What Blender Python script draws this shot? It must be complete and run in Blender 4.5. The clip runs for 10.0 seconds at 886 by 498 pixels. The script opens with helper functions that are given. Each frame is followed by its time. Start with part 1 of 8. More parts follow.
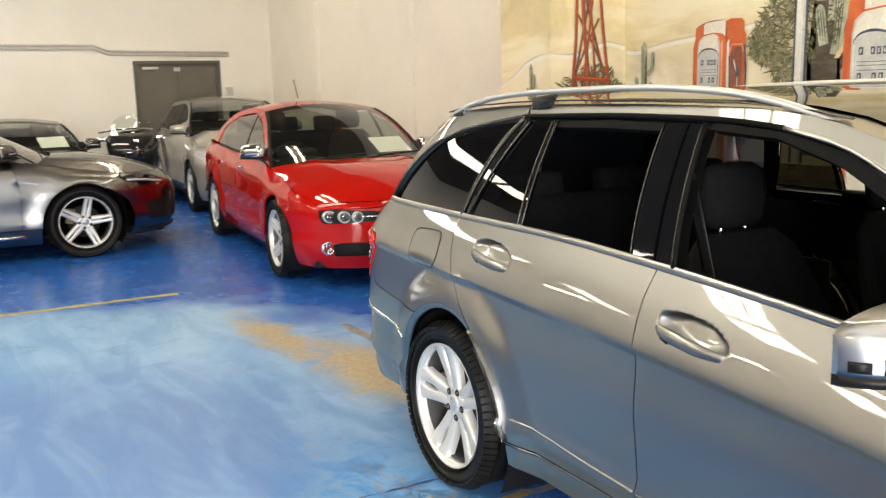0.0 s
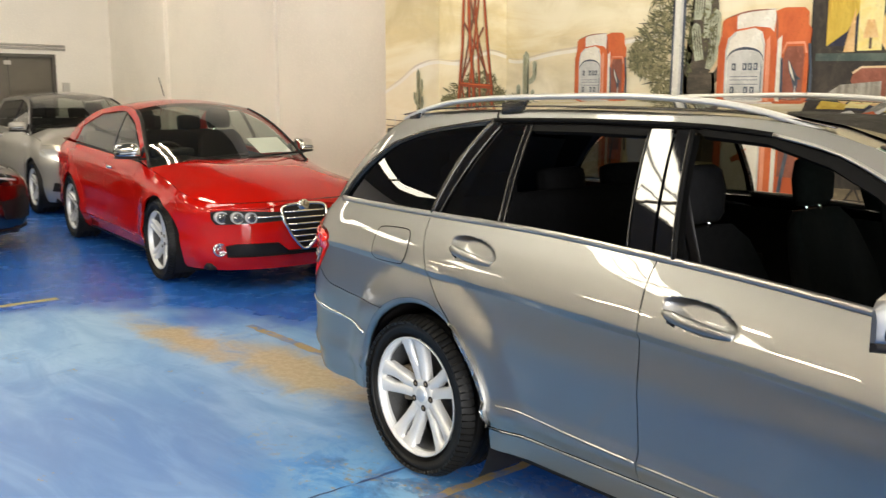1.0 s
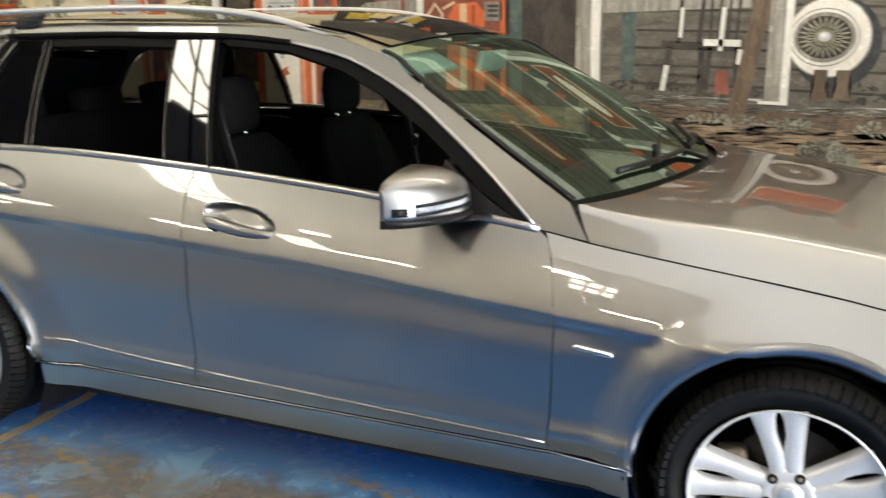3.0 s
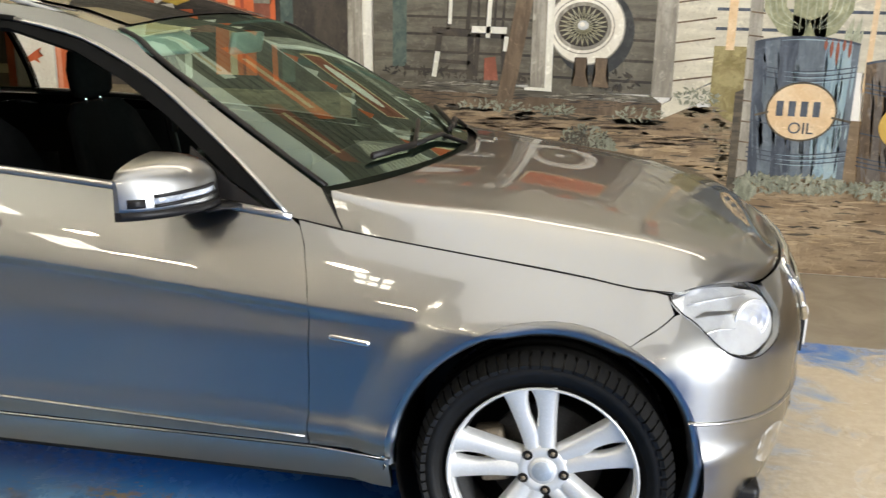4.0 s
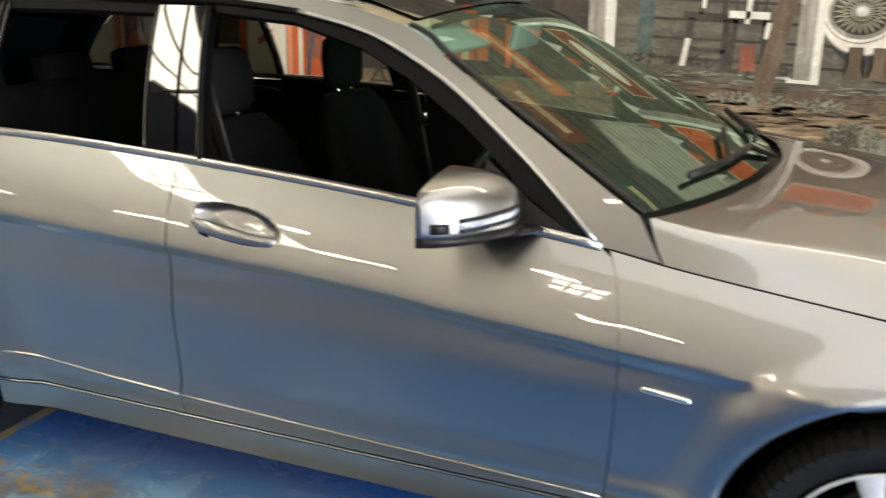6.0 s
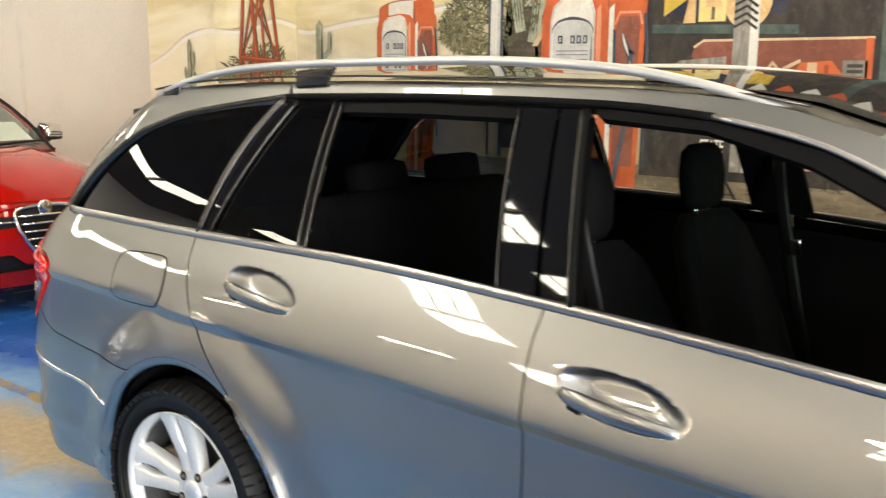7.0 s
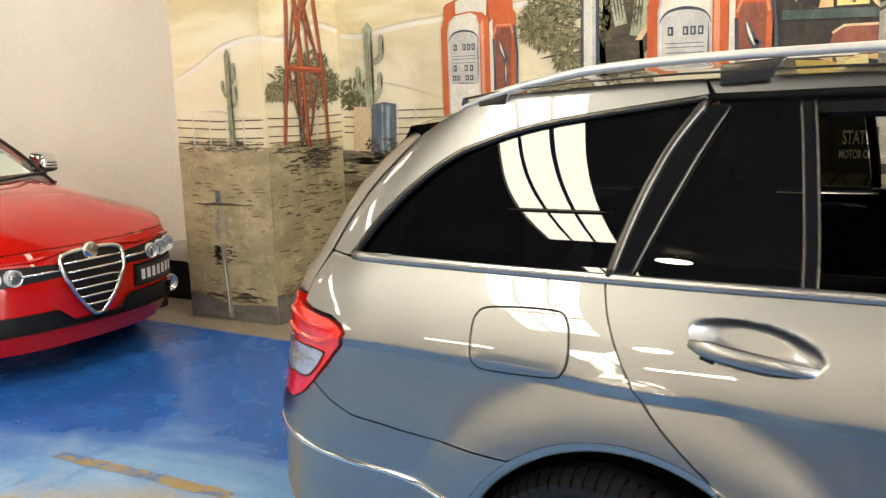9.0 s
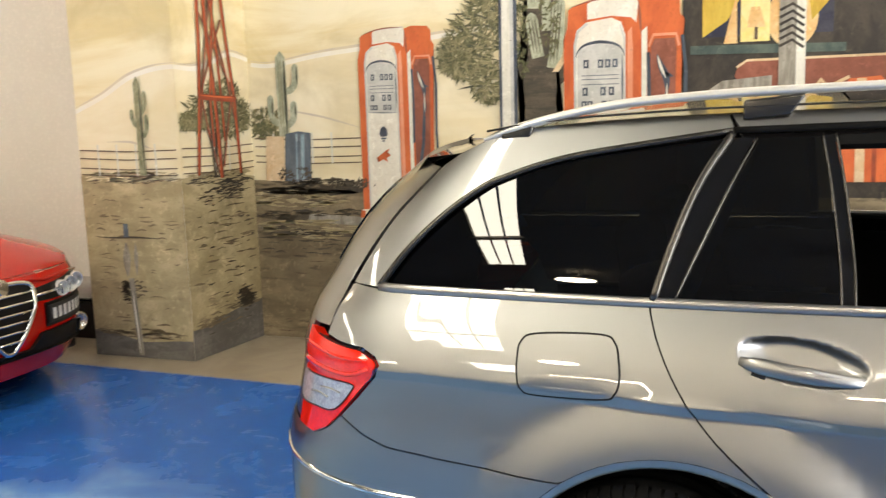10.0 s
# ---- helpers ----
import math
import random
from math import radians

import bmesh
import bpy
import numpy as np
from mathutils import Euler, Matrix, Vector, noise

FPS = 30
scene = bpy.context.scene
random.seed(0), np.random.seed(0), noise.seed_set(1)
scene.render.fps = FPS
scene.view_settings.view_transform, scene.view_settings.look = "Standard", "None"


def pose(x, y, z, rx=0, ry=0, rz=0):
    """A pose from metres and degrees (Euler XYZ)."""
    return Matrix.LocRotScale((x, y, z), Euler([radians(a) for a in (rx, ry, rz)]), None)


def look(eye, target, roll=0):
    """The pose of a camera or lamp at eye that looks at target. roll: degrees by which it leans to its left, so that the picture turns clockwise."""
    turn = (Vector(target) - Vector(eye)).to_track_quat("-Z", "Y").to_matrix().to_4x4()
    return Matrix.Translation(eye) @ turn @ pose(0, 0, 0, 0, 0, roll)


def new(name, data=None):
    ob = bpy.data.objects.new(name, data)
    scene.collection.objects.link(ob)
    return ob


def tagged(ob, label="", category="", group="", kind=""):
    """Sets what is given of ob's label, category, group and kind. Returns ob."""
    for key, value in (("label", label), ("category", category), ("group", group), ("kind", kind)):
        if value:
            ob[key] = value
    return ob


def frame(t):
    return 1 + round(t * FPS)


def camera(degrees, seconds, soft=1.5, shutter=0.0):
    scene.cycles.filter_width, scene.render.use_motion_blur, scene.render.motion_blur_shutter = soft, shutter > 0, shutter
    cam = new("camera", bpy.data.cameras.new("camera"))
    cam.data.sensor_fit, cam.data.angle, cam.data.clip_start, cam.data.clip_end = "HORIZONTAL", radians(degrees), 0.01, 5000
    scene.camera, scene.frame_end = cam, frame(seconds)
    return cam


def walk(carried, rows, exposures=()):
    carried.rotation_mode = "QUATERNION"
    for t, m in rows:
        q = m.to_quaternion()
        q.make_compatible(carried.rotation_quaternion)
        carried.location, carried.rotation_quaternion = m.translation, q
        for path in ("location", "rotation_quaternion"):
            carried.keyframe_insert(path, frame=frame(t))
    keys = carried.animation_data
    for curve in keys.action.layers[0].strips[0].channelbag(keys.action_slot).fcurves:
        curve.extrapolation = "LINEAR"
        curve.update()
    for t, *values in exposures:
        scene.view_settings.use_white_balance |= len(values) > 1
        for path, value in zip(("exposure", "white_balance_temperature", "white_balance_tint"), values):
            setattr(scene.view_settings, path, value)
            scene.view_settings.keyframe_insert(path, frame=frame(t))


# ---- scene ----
cam = camera(51.2, 10.0, soft=1.3, shutter=0.35)
PATH = [
    (0, (2.853, -2.432, 1.462), (1.129, -1.478, 1.119), -1.4),
    (0.5, (2.744, -2.751, 1.466), (1.123, -1.628, 1.137), -0.5),
    (1, (2.654, -2.976, 1.469), (1.154, -1.698, 1.129), 0.1),
    (1.5, (2.647, -3.024, 1.479), (1.258, -1.638, 1.089), -0.2),
    (2, (2.692, -3.006, 1.455), (1.451, -1.495, 1.034), 0.1),
    (2.5, (2.756, -2.977, 1.424), (1.722, -1.324, 0.978), 0.3),
    (3, (2.792, -2.992, 1.42), (2.027, -1.21, 0.931), -0.2),
    (3.2, (2.807, -2.958, 1.417), (2.138, -1.141, 0.915), 0.2),
    (4.3, (2.901, -2.886, 1.402), (2.591, -0.977, 0.894), 1.2),
    (4.5, (2.909, -2.866, 1.399), (2.591, -0.957, 0.894), 1.2),
    (5, (2.9, -2.804, 1.397), (2.462, -0.92, 0.888), 0.5),
    (5.2, (2.867, -2.77, 1.39), (2.354, -0.907, 0.875), 0.3),
    (6.3, (2.329, -2.53, 1.454), (1.477, -0.813, 0.885), 0.7),
    (6.5, (2.241, -2.346, 1.38), (1.216, -0.695, 0.905), 0.2),
    (7, (1.914, -2.283, 1.418), (0.742, -0.706, 1.047), 0.6),
    (7.5, (1.568, -2.3, 1.422), (0.37, -0.738, 1.067), -1.1),
    (8, (1.218, -2.331, 1.425), (0.077, -0.725, 1.083), -2.2),
    (8.5, (0.866, -2.375, 1.421), (-0.204, -0.722, 1.068), -2.4),
    (9, (0.598, -2.515, 1.413), (-0.356, -0.794, 1.052), -2.0),
    (9.5, (0.369, -2.645, 1.444), (-0.467, -0.862, 1.095), -2.2),
    (10, (0.233, -2.712, 1.44), (-0.427, -0.85, 1.125), -1.8),
]
walk(cam, [(t, look(eye, target, roll)) for t, eye, target, roll in PATH], exposures=((0.0, -0.16, 7100, 10), (1.5, -0.24, 7000, 10), (2.5, -0.36, 6950, 10), (4.5, -0.38, 6700, 8), (6.5, -0.18, 7000, 10), (8.5, 0.02, 6900, 10), (10.0, -0.02, 6950, 10)))

# ---- light ----
world = bpy.data.worlds.new("world")
scene.world = world
world.use_nodes = True
wn = world.node_tree.nodes
sky = wn.new("ShaderNodeTexSky")
sky.sky_type = "NISHITA"
sky.sun_disc = False
sky.sun_elevation, sky.sun_rotation = radians(50), radians(160)
world.node_tree.links.new(sky.outputs[0], wn["Background"].inputs[0])
wn["Background"].inputs[1].default_value = 0.08

# ---- materials ----
def _nodes(name):
    m = bpy.data.materials.new(name)
    m.use_nodes = True
    return m, m.node_tree.nodes, m.node_tree.links, m.node_tree.nodes["Principled BSDF"]


def _noise(n, l, scale, detail=4.0, rough=0.55, distort=0.0, stretch=None):
    co = n.new("ShaderNodeTexCoord")
    tex = n.new("ShaderNodeTexNoise")
    tex.inputs["Scale"].default_value = scale
    tex.inputs["Detail"].default_value = detail
    tex.inputs["Roughness"].default_value = rough
    tex.inputs["Distortion"].default_value = distort
    if stretch:
        mp = n.new("ShaderNodeMapping")
        mp.inputs["Scale"].default_value = stretch
        l.new(co.outputs["Object"], mp.inputs[0])
        l.new(mp.outputs[0], tex.inputs[0])
    else:
        l.new(co.outputs["Object"], tex.inputs[0])
    return tex


def _ramp(n, l, src, lo, hi):
    r = n.new("ShaderNodeMapRange")
    r.interpolation_type = "SMOOTHSTEP"
    r.inputs[1].default_value, r.inputs[2].default_value = lo, hi
    l.new(src, r.inputs[0])
    return r.outputs[0]


def _mix(n, l, fac, a, b):
    m = n.new("ShaderNodeMix")
    m.data_type = "RGBA"
    for sock, v in ((m.inputs[6], a), (m.inputs[7], b)):
        if isinstance(v, tuple):
            sock.default_value = (*v, 1)
        else:
            l.new(v, sock)
    l.new(fac, m.inputs[0])
    return m.outputs[2]


def _bump(n, l, b, src, strength, dist):
    bp = n.new("ShaderNodeBump")
    bp.inputs["Strength"].default_value, bp.inputs["Distance"].default_value = strength, dist
    l.new(src, bp.inputs["Height"])
    l.new(bp.outputs[0], b.inputs["Normal"])


def plain(name, c, rough=0.5, metal=0.0, coat=0.0, spec=0.5, var=0.12, scale=9.0, bump=0.0, fine=160.0, rvar=0.0):
    """A surface with two scales of variation in colour and gloss."""
    m, n, l, b = _nodes(name)
    big, small = _noise(n, l, scale), _noise(n, l, fine, 2.0)
    dark = tuple(x * (1 - var) for x in c)
    col = _mix(n, l, _ramp(n, l, big.outputs[0], 0.35, 0.65), dark, c)
    col = _mix(n, l, _ramp(n, l, small.outputs[0], 0.45, 0.75), col, tuple(min(1, x * (1 + var * 0.6)) for x in c))
    l.new(col, b.inputs["Base Color"])
    b.inputs["Roughness"].default_value = rough
    if rvar:
        r = n.new("ShaderNodeMapRange")
        r.inputs[3].default_value, r.inputs[4].default_value = max(0.02, rough - rvar), rough + rvar
        l.new(big.outputs[0], r.inputs[0])
        l.new(r.outputs[0], b.inputs["Roughness"])
    b.inputs["Metallic"].default_value = metal
    b.inputs["Coat Weight"].default_value = coat
    b.inputs["Coat Roughness"].default_value = 0.03
    b.inputs["Specular IOR Level"].default_value = spec
    if bump:
        _bump(n, l, b, small.outputs[0], bump, 0.002)
    return m


def paint(name, c, metal=0.8, rough=0.3, flake=0.06, coat=1.0, ior=1.75):
    """Car paint: flaked base under a clear coat, with a faint film of dust."""
    m, n, l, b = _nodes(name)
    fl = n.new("ShaderNodeTexVoronoi")
    fl.inputs["Scale"].default_value = 1400
    co = n.new("ShaderNodeTexCoord")
    l.new(co.outputs["Object"], fl.inputs[0])
    col = _mix(n, l, fl.outputs["Distance"], tuple(x * (1 + flake) for x in c), tuple(x * (1 - flake) for x in c))
    dust = _noise(n, l, 3.0, 6.0)
    col = _mix(n, l, _ramp(n, l, dust.outputs[0], 0.35, 0.95), col, tuple(0.94 * x + 0.006 for x in c))
    if metal > 0.5:
        # flake layer with a soft lobe under a mirror-like lacquer
        n.remove(b)
        flakes, lacquer, fr, mx = n.new("ShaderNodeBsdfGlossy"), n.new("ShaderNodeBsdfGlossy"), n.new("ShaderNodeFresnel"), n.new("ShaderNodeMixShader")
        flakes.distribution = "BECKMANN"
        flakes.inputs["Roughness"].default_value = rough
        l.new(col, flakes.inputs["Color"])
        lacquer.inputs["Roughness"].default_value = 0.02
        fr.inputs["IOR"].default_value = 1.8
        l.new(fr.outputs[0], mx.inputs[0])
        l.new(flakes.outputs[0], mx.inputs[1])
        l.new(lacquer.outputs[0], mx.inputs[2])
        l.new(mx.outputs[0], n["Material Output"].inputs[0])
        return m
    l.new(col, b.inputs["Base Color"])
    b.inputs["Metallic"].default_value = metal
    b.inputs["Roughness"].default_value = rough
    b.inputs["Specular IOR Level"].default_value = 0.0
    b.inputs["Coat Weight"].default_value = coat
    b.inputs["Coat Roughness"].default_value = 0.025
    b.inputs["Coat IOR"].default_value = ior
    return m


def glass(name, tint, rough=0.0, skin=0.08, sheen=(1, 1, 1)):
    """Thin pane: a see-through tint under a mirror-like skin."""
    m = bpy.data.materials.new(name)
    m.use_nodes = True
    n, l = m.node_tree.nodes, m.node_tree.links
    n.remove(n["Principled BSDF"])
    tr, gl, mx, fr = n.new("ShaderNodeBsdfTransparent"), n.new("ShaderNodeBsdfGlossy"), n.new("ShaderNodeMixShader"), n.new("ShaderNodeLayerWeight")
    tr.inputs[0].default_value = (*tint, 1)
    gl.inputs["Roughness"].default_value = rough
    gl.inputs["Color"].default_value = (*sheen, 1)
    fr.inputs["Blend"].default_value = 0.5
    pw, sc = n.new("ShaderNodeMath"), n.new("ShaderNodeMath")
    pw.operation, sc.operation = "POWER", "MULTIPLY_ADD"
    pw.inputs[1].default_value, sc.inputs[1].default_value, sc.inputs[2].default_value = 5.0, 1.0 - skin, skin
    l.new(fr.outputs["Facing"], pw.inputs[0])
    l.new(pw.outputs[0], sc.inputs[0])
    l.new(sc.outputs[0], mx.inputs[0])
    l.new(tr.outputs[0], mx.inputs[1])
    l.new(gl.outputs[0], mx.inputs[2])
    l.new(mx.outputs[0], n["Material Output"].inputs[0])
    return m


def glow(name, c, strength):
    m, n, l, b = _nodes(name)
    b.inputs["Base Color"].default_value = (*c, 1)
    b.inputs["Emission Color"].default_value = (*c, 1)
    b.inputs["Emission Strength"].default_value = strength
    return m


def brushed(name, a, b2, scale=6.0, stretch=(1, 1, 1), lo=0.35, hi=0.65, rough=0.75, third=None, dabs=True):
    """Mural paint: two tones worked into each other with the brush, a third scumbled over."""
    m, n, l, b = _nodes(name)
    big = _noise(n, l, scale, 7.0, 0.62, 0.6, stretch)
    col = _mix(n, l, _ramp(n, l, big.outputs[0], lo, hi), a, b2)
    if third:
        t = _noise(n, l, scale * 2.7, 5.0, 0.6, 0.3, stretch)
        col = _mix(n, l, _ramp(n, l, t.outputs[0], 0.55, 0.68), col, third)
    wash = _noise(n, l, 1.7, 5.0, 0.6, 0.8)
    col = _mix(n, l, _ramp(n, l, wash.outputs[0], 0.42, 0.78), col, tuple(x * 0.82 for x in a))
    if dabs:
        dab = _noise(n, l, 17.0, 5.0, 0.65, 1.2)
        col = _mix(n, l, _ramp(n, l, dab.outputs[0], 0.52, 0.80), col, tuple(min(1, x * 1.25) for x in b2))
        grime = _noise(n, l, 60.0, 3.0)
        col = _mix(n, l, _ramp(n, l, grime.outputs[0], 0.5, 1.0), col, tuple(x * 0.6 for x in a))
    l.new(col, b.inputs["Base Color"])
    b.inputs["Roughness"].default_value = rough
    _bump(n, l, b, big.outputs[0], 0.15, 0.004)
    return m


SILVER = paint("silver_paint", (0.322, 0.320, 0.310), 0.97, 0.46)
RED = paint("red_paint", (0.47, 0.005, 0.002), 0.0, 0.4, 0.02, 1.0, 1.5)
GREY = paint("grey_paint", (0.17, 0.167, 0.163), 0.8, 0.36)
SLATE = paint("slate_paint", (0.34, 0.33, 0.305), 0.4, 0.4)
BLACKPAINT = paint("black_paint", (0.018, 0.018, 0.02), 0.1, 0.35)
CHROME = plain("chrome", (0.82, 0.82, 0.80), 0.10, 1.0, var=0.04, rvar=0.03)
ALLOY = plain("alloy", (0.68, 0.68, 0.67), 0.42, 0.45, 0.3, var=0.06)
ALU = plain("satin_aluminium", (0.50, 0.49, 0.47), 0.28, 1.0, var=0.05)
RAILMAT = plain("rail_aluminium", (0.66, 0.655, 0.635), 0.42, 0.7, var=0.04)
SATIN = plain("satin_grey_trim", (0.085, 0.080, 0.072), 0.26, 0.85, var=0.08)
TYRE = plain("tyre_rubber", (0.008, 0.0078, 0.0075), 0.5, spec=0.25, var=0.35, scale=25, bump=0.3)
TRIM = plain("black_trim", (0.011, 0.010, 0.010), 0.42, spec=0.22, var=0.25, bump=0.1)
RUBBER = plain("black_rubber", (0.005, 0.005, 0.005), 0.6, spec=0.08, var=0.2)
GLOSSBLACK = plain("gloss_black", (0.003, 0.003, 0.0035), 0.03, spec=0.9, var=0.1)
FABRIC = plain("dark_upholstery", (0.0085, 0.0085, 0.0092), 0.85, spec=0.10, var=0.3, scale=40, bump=0.4, fine=600)
DASH = plain("dashboard_plastic", (0.009, 0.010, 0.010), 0.6, spec=0.2, var=0.2, bump=0.3, fine=500)
CLEARGLASS = glass("clear_glass", (0.86, 0.90, 0.87))
SCREENGLASS = glass("windscreen_glass", (0.44, 0.60, 0.52), skin=0.22, sheen=(0.80, 1.0, 0.86))
SALOONGLASS = glass("clear_windscreen_glass", (0.84, 0.90, 0.84), skin=0.12)
SIDEGLASS = glass("tinted_side_glass", (0.46, 0.50, 0.47))
DARKGLASS = glass("privacy_glass", (0.055, 0.055, 0.042), skin=0.055)
REDLENS = plain("red_lens", (0.92, 0.020, 0.006), 0.06, coat=1.0, var=0.15, scale=30)
LENS = glass("lamp_lens", (0.93, 0.94, 0.95))
REFLECTOR = plain("lamp_reflector", (0.86, 0.87, 0.88), 0.22, 0.55, var=0.10, scale=40)
WHITELENS = plain("white_lens", (0.55, 0.60, 0.68), 0.08, 0.3, 1.0, var=0.3, scale=60)
DISC = plain("brake_disc", (0.12, 0.115, 0.11), 0.4, 0.8, var=0.3)
BARREL = plain("rim_barrel_grey", (0.10, 0.10, 0.10), 0.5, 0.5, var=0.25)
BADGE = plain("badge_blue_grey", (0.42, 0.47, 0.53), 0.3, 0.4)
CALIPER = plain("brake_caliper", (0.22, 0.18, 0.13), 0.6, 0.3, var=0.4)
PAPER = plain("paper", (0.86, 0.86, 0.84), 0.7, var=0.05)
PLATE = plain("plate_white", (0.75, 0.75, 0.73), 0.35, var=0.06)
INK = plain("dark_ink", (0.02, 0.02, 0.022), 0.5, var=0.2)
WALL = plain("cream_wall_paint", (0.86, 0.825, 0.755), 0.6, var=0.05, scale=1.3, bump=0.25, fine=45)
SOUTHPAINT = plain("darkened_wall_paint", (0.38, 0.365, 0.335), 0.6, var=0.08, scale=1.3, bump=0.25, fine=45)
DARKBAND = plain("dark_band_paint", (0.09, 0.12, 0.17), 0.6, var=0.1, scale=2)
CEILING = plain("ceiling_sheet", (0.16, 0.148, 0.125), 0.7, var=0.15, scale=2)
DOORMAT = plain("door_paint", (0.14, 0.125, 0.10), 0.5, var=0.12, scale=3)
FRAMEMAT = plain("door_frame_paint", (0.10, 0.092, 0.078), 0.5, var=0.1)
CONDUIT = plain("conduit_plastic", (0.58, 0.55, 0.50), 0.5, var=0.1)
SHEET = glow("translucent_sheet", (1.0, 0.95, 0.81), 19.0)
DIFFUSER = glow("added_lamp_diffuser", (1.0, 0.90, 0.74), 17.0)
GLOWBAY = glow("added_glow_sheet", (1.0, 0.95, 0.84), 1.45)
TUBE = glow("lamp_tube", (1.0, 0.86, 0.66), 100.0)


def floor_material():
    """Blue floor paint, chalky where it is worn, with bare tan patches and old line paint."""
    m, n, l, b = _nodes("blue_floor_paint")
    co = n.new("ShaderNodeTexCoord")
    sep = n.new("ShaderNodeSeparateXYZ")
    l.new(co.outputs["Object"], sep.inputs[0])
    wear, mid, fine = _noise(n, l, 0.9, 6, 0.6, 0.8), _noise(n, l, 4.0, 8, 0.65, 0.6), _noise(n, l, 26, 6, 0.7)
    streak = _noise(n, l, 2.2, 7, 0.6, 1.0, (0.45, 1.6, 1))

    def dist(cx, cy, sx, sy):
        v = n.new("ShaderNodeVectorMath")
        v.operation = "SUBTRACT"
        v.inputs[1].default_value = (cx, cy, 0)
        l.new(co.outputs["Object"], v.inputs[0])
        s = n.new("ShaderNodeVectorMath")
        s.operation = "MULTIPLY"
        s.inputs[1].default_value = (1 / sx, 1 / sy, 0)
        l.new(v.outputs[0], s.inputs[0])
        d = n.new("ShaderNodeVectorMath")
        d.operation = "LENGTH"
        l.new(s.outputs[0], d.inputs[0])
        return d.outputs["Value"]

    def math_(op, a, c):
        q = n.new("ShaderNodeMath")
        q.operation = op
        for k, v in enumerate((a, c)):
            if isinstance(v, (int, float)):
                q.inputs[k].default_value = v
            else:
                l.new(v, q.inputs[k])
        return q.outputs[0]

    def patch(cx, cy, sx, sy, tex, rag, soft):
        d = math_("ADD", dist(cx, cy, sx, sy), math_("MULTIPLY", math_("SUBTRACT", tex, 0.5), rag))
        return _ramp(n, l, d, 1.0 + soft, 1.0 - soft)

    blue = _mix(n, l, _ramp(n, l, mid.outputs[0], 0.3, 0.7), (0.013, 0.098, 0.43), (0.020, 0.130, 0.50))
    pale = _mix(n, l, _ramp(n, l, streak.outputs[0], 0.30, 0.72), (0.13, 0.30, 0.58), (0.28, 0.47, 0.70))
    pale = _mix(n, l, _ramp(n, l, mid.outputs[0], 0.50, 0.78), pale, (0.10, 0.25, 0.54))
    zone = patch(-1.75, -2.35, 2.25, 2.4, wear.outputs[0], 0.9, 0.14)
    zone2 = patch(4.5, 0.0, 1.3, 1.3, wear.outputs[0], 0.8, 0.18)
    inner = patch(-0.6, -2.3, 1.7, 1.25, wear.outputs[0], 1.2, 0.35)
    pale = _mix(n, l, inner, pale, _mix(n, l, _ramp(n, l, streak.outputs[0], 0.4, 0.7), (0.09, 0.21, 0.48), (0.15, 0.29, 0.56)))
    col = _mix(n, l, math_("MAXIMUM", zone, zone2), blue, pale)
    # blue darkened on unseen floor, standing in for shade the doors mirror
    darkened = patch(2.1, -4.0, 2.5, 2.6, wear.outputs[0], 0.8, 0.25)
    col = _mix(n, l, darkened, col, _mix(n, l, _ramp(n, l, mid.outputs[0], 0.35, 0.7), (0.007, 0.070, 0.235), (0.015, 0.100, 0.295)))
    # unseen floor made dark grey-brown to dim the lower doors' reflection
    dim_zone = patch(-0.7, -5.6, 3.2, 1.7, wear.outputs[0], 0.7, 0.3)
    col = _mix(n, l, dim_zone, col, _mix(n, l, _ramp(n, l, mid.outputs[0], 0.38, 0.66), (0.035, 0.050, 0.075), (0.062, 0.060, 0.056)))
    tan = _mix(n, l, _ramp(n, l, fine.outputs[0], 0.35, 0.7), (0.36, 0.29, 0.185), (0.46, 0.39, 0.27))
    t1 = patch(-1.45, -0.50, 0.72, 0.20, mid.outputs[0], 2.2, 0.6)
    t2 = patch(-2.45, -0.70, 0.55, 0.13, mid.outputs[0], 2.2, 0.6)
    t3 = patch(4.4, 0.0, 1.25, 1.35, mid.outputs[0], 2.6, 0.35)
    # a paler tone of the tan for the patch ahead of the nose
    pale_tan = _mix(n, l, _ramp(n, l, fine.outputs[0], 0.35, 0.7), (0.56, 0.47, 0.34), (0.68, 0.60, 0.47))
    near = patch(1.3, -1.08, 1.8, 0.46, mid.outputs[0], 0.9, 0.3)
    scuffed = _mix(n, l, _ramp(n, l, mid.outputs[0], 0.42, 0.62), (0.045, 0.245, 0.60), (0.19, 0.43, 0.68))
    scuffed = _mix(n, l, _ramp(n, l, math_("MULTIPLY", streak.outputs[0], fine.outputs[0]), 0.29, 0.36), scuffed, (0.34, 0.27, 0.16))
    col = _mix(n, l, near, col, scuffed)
    oily = math_("MULTIPLY", patch(1.5, -0.98, 1.35, 0.20, mid.outputs[0], 2.6, 0.4), 0.85)
    col = _mix(n, l, oily, col, _mix(n, l, _ramp(n, l, fine.outputs[0], 0.4, 0.65), (0.10, 0.095, 0.075), (0.26, 0.17, 0.07)))
    t4 = patch(0.9, -0.7, 0.55, 0.35, fine.outputs[0], 3.4, 0.4)
    for t, earth in ((t1, tan), (t2, tan), (t3, pale_tan)):
        col = _mix(n, l, t, col, earth)
    col = _mix(n, l, math_("MULTIPLY", t4, 0.28), col, (0.22, 0.17, 0.09))
    rust = _ramp(n, l, math_("MULTIPLY", mid.outputs[0], fine.outputs[0]), 0.36, 0.44)
    col = _mix(n, l, math_("MULTIPLY", rust, zone), col, (0.33, 0.24, 0.11))
    specks = _ramp(n, l, fine.outputs[0], 0.70, 0.76)
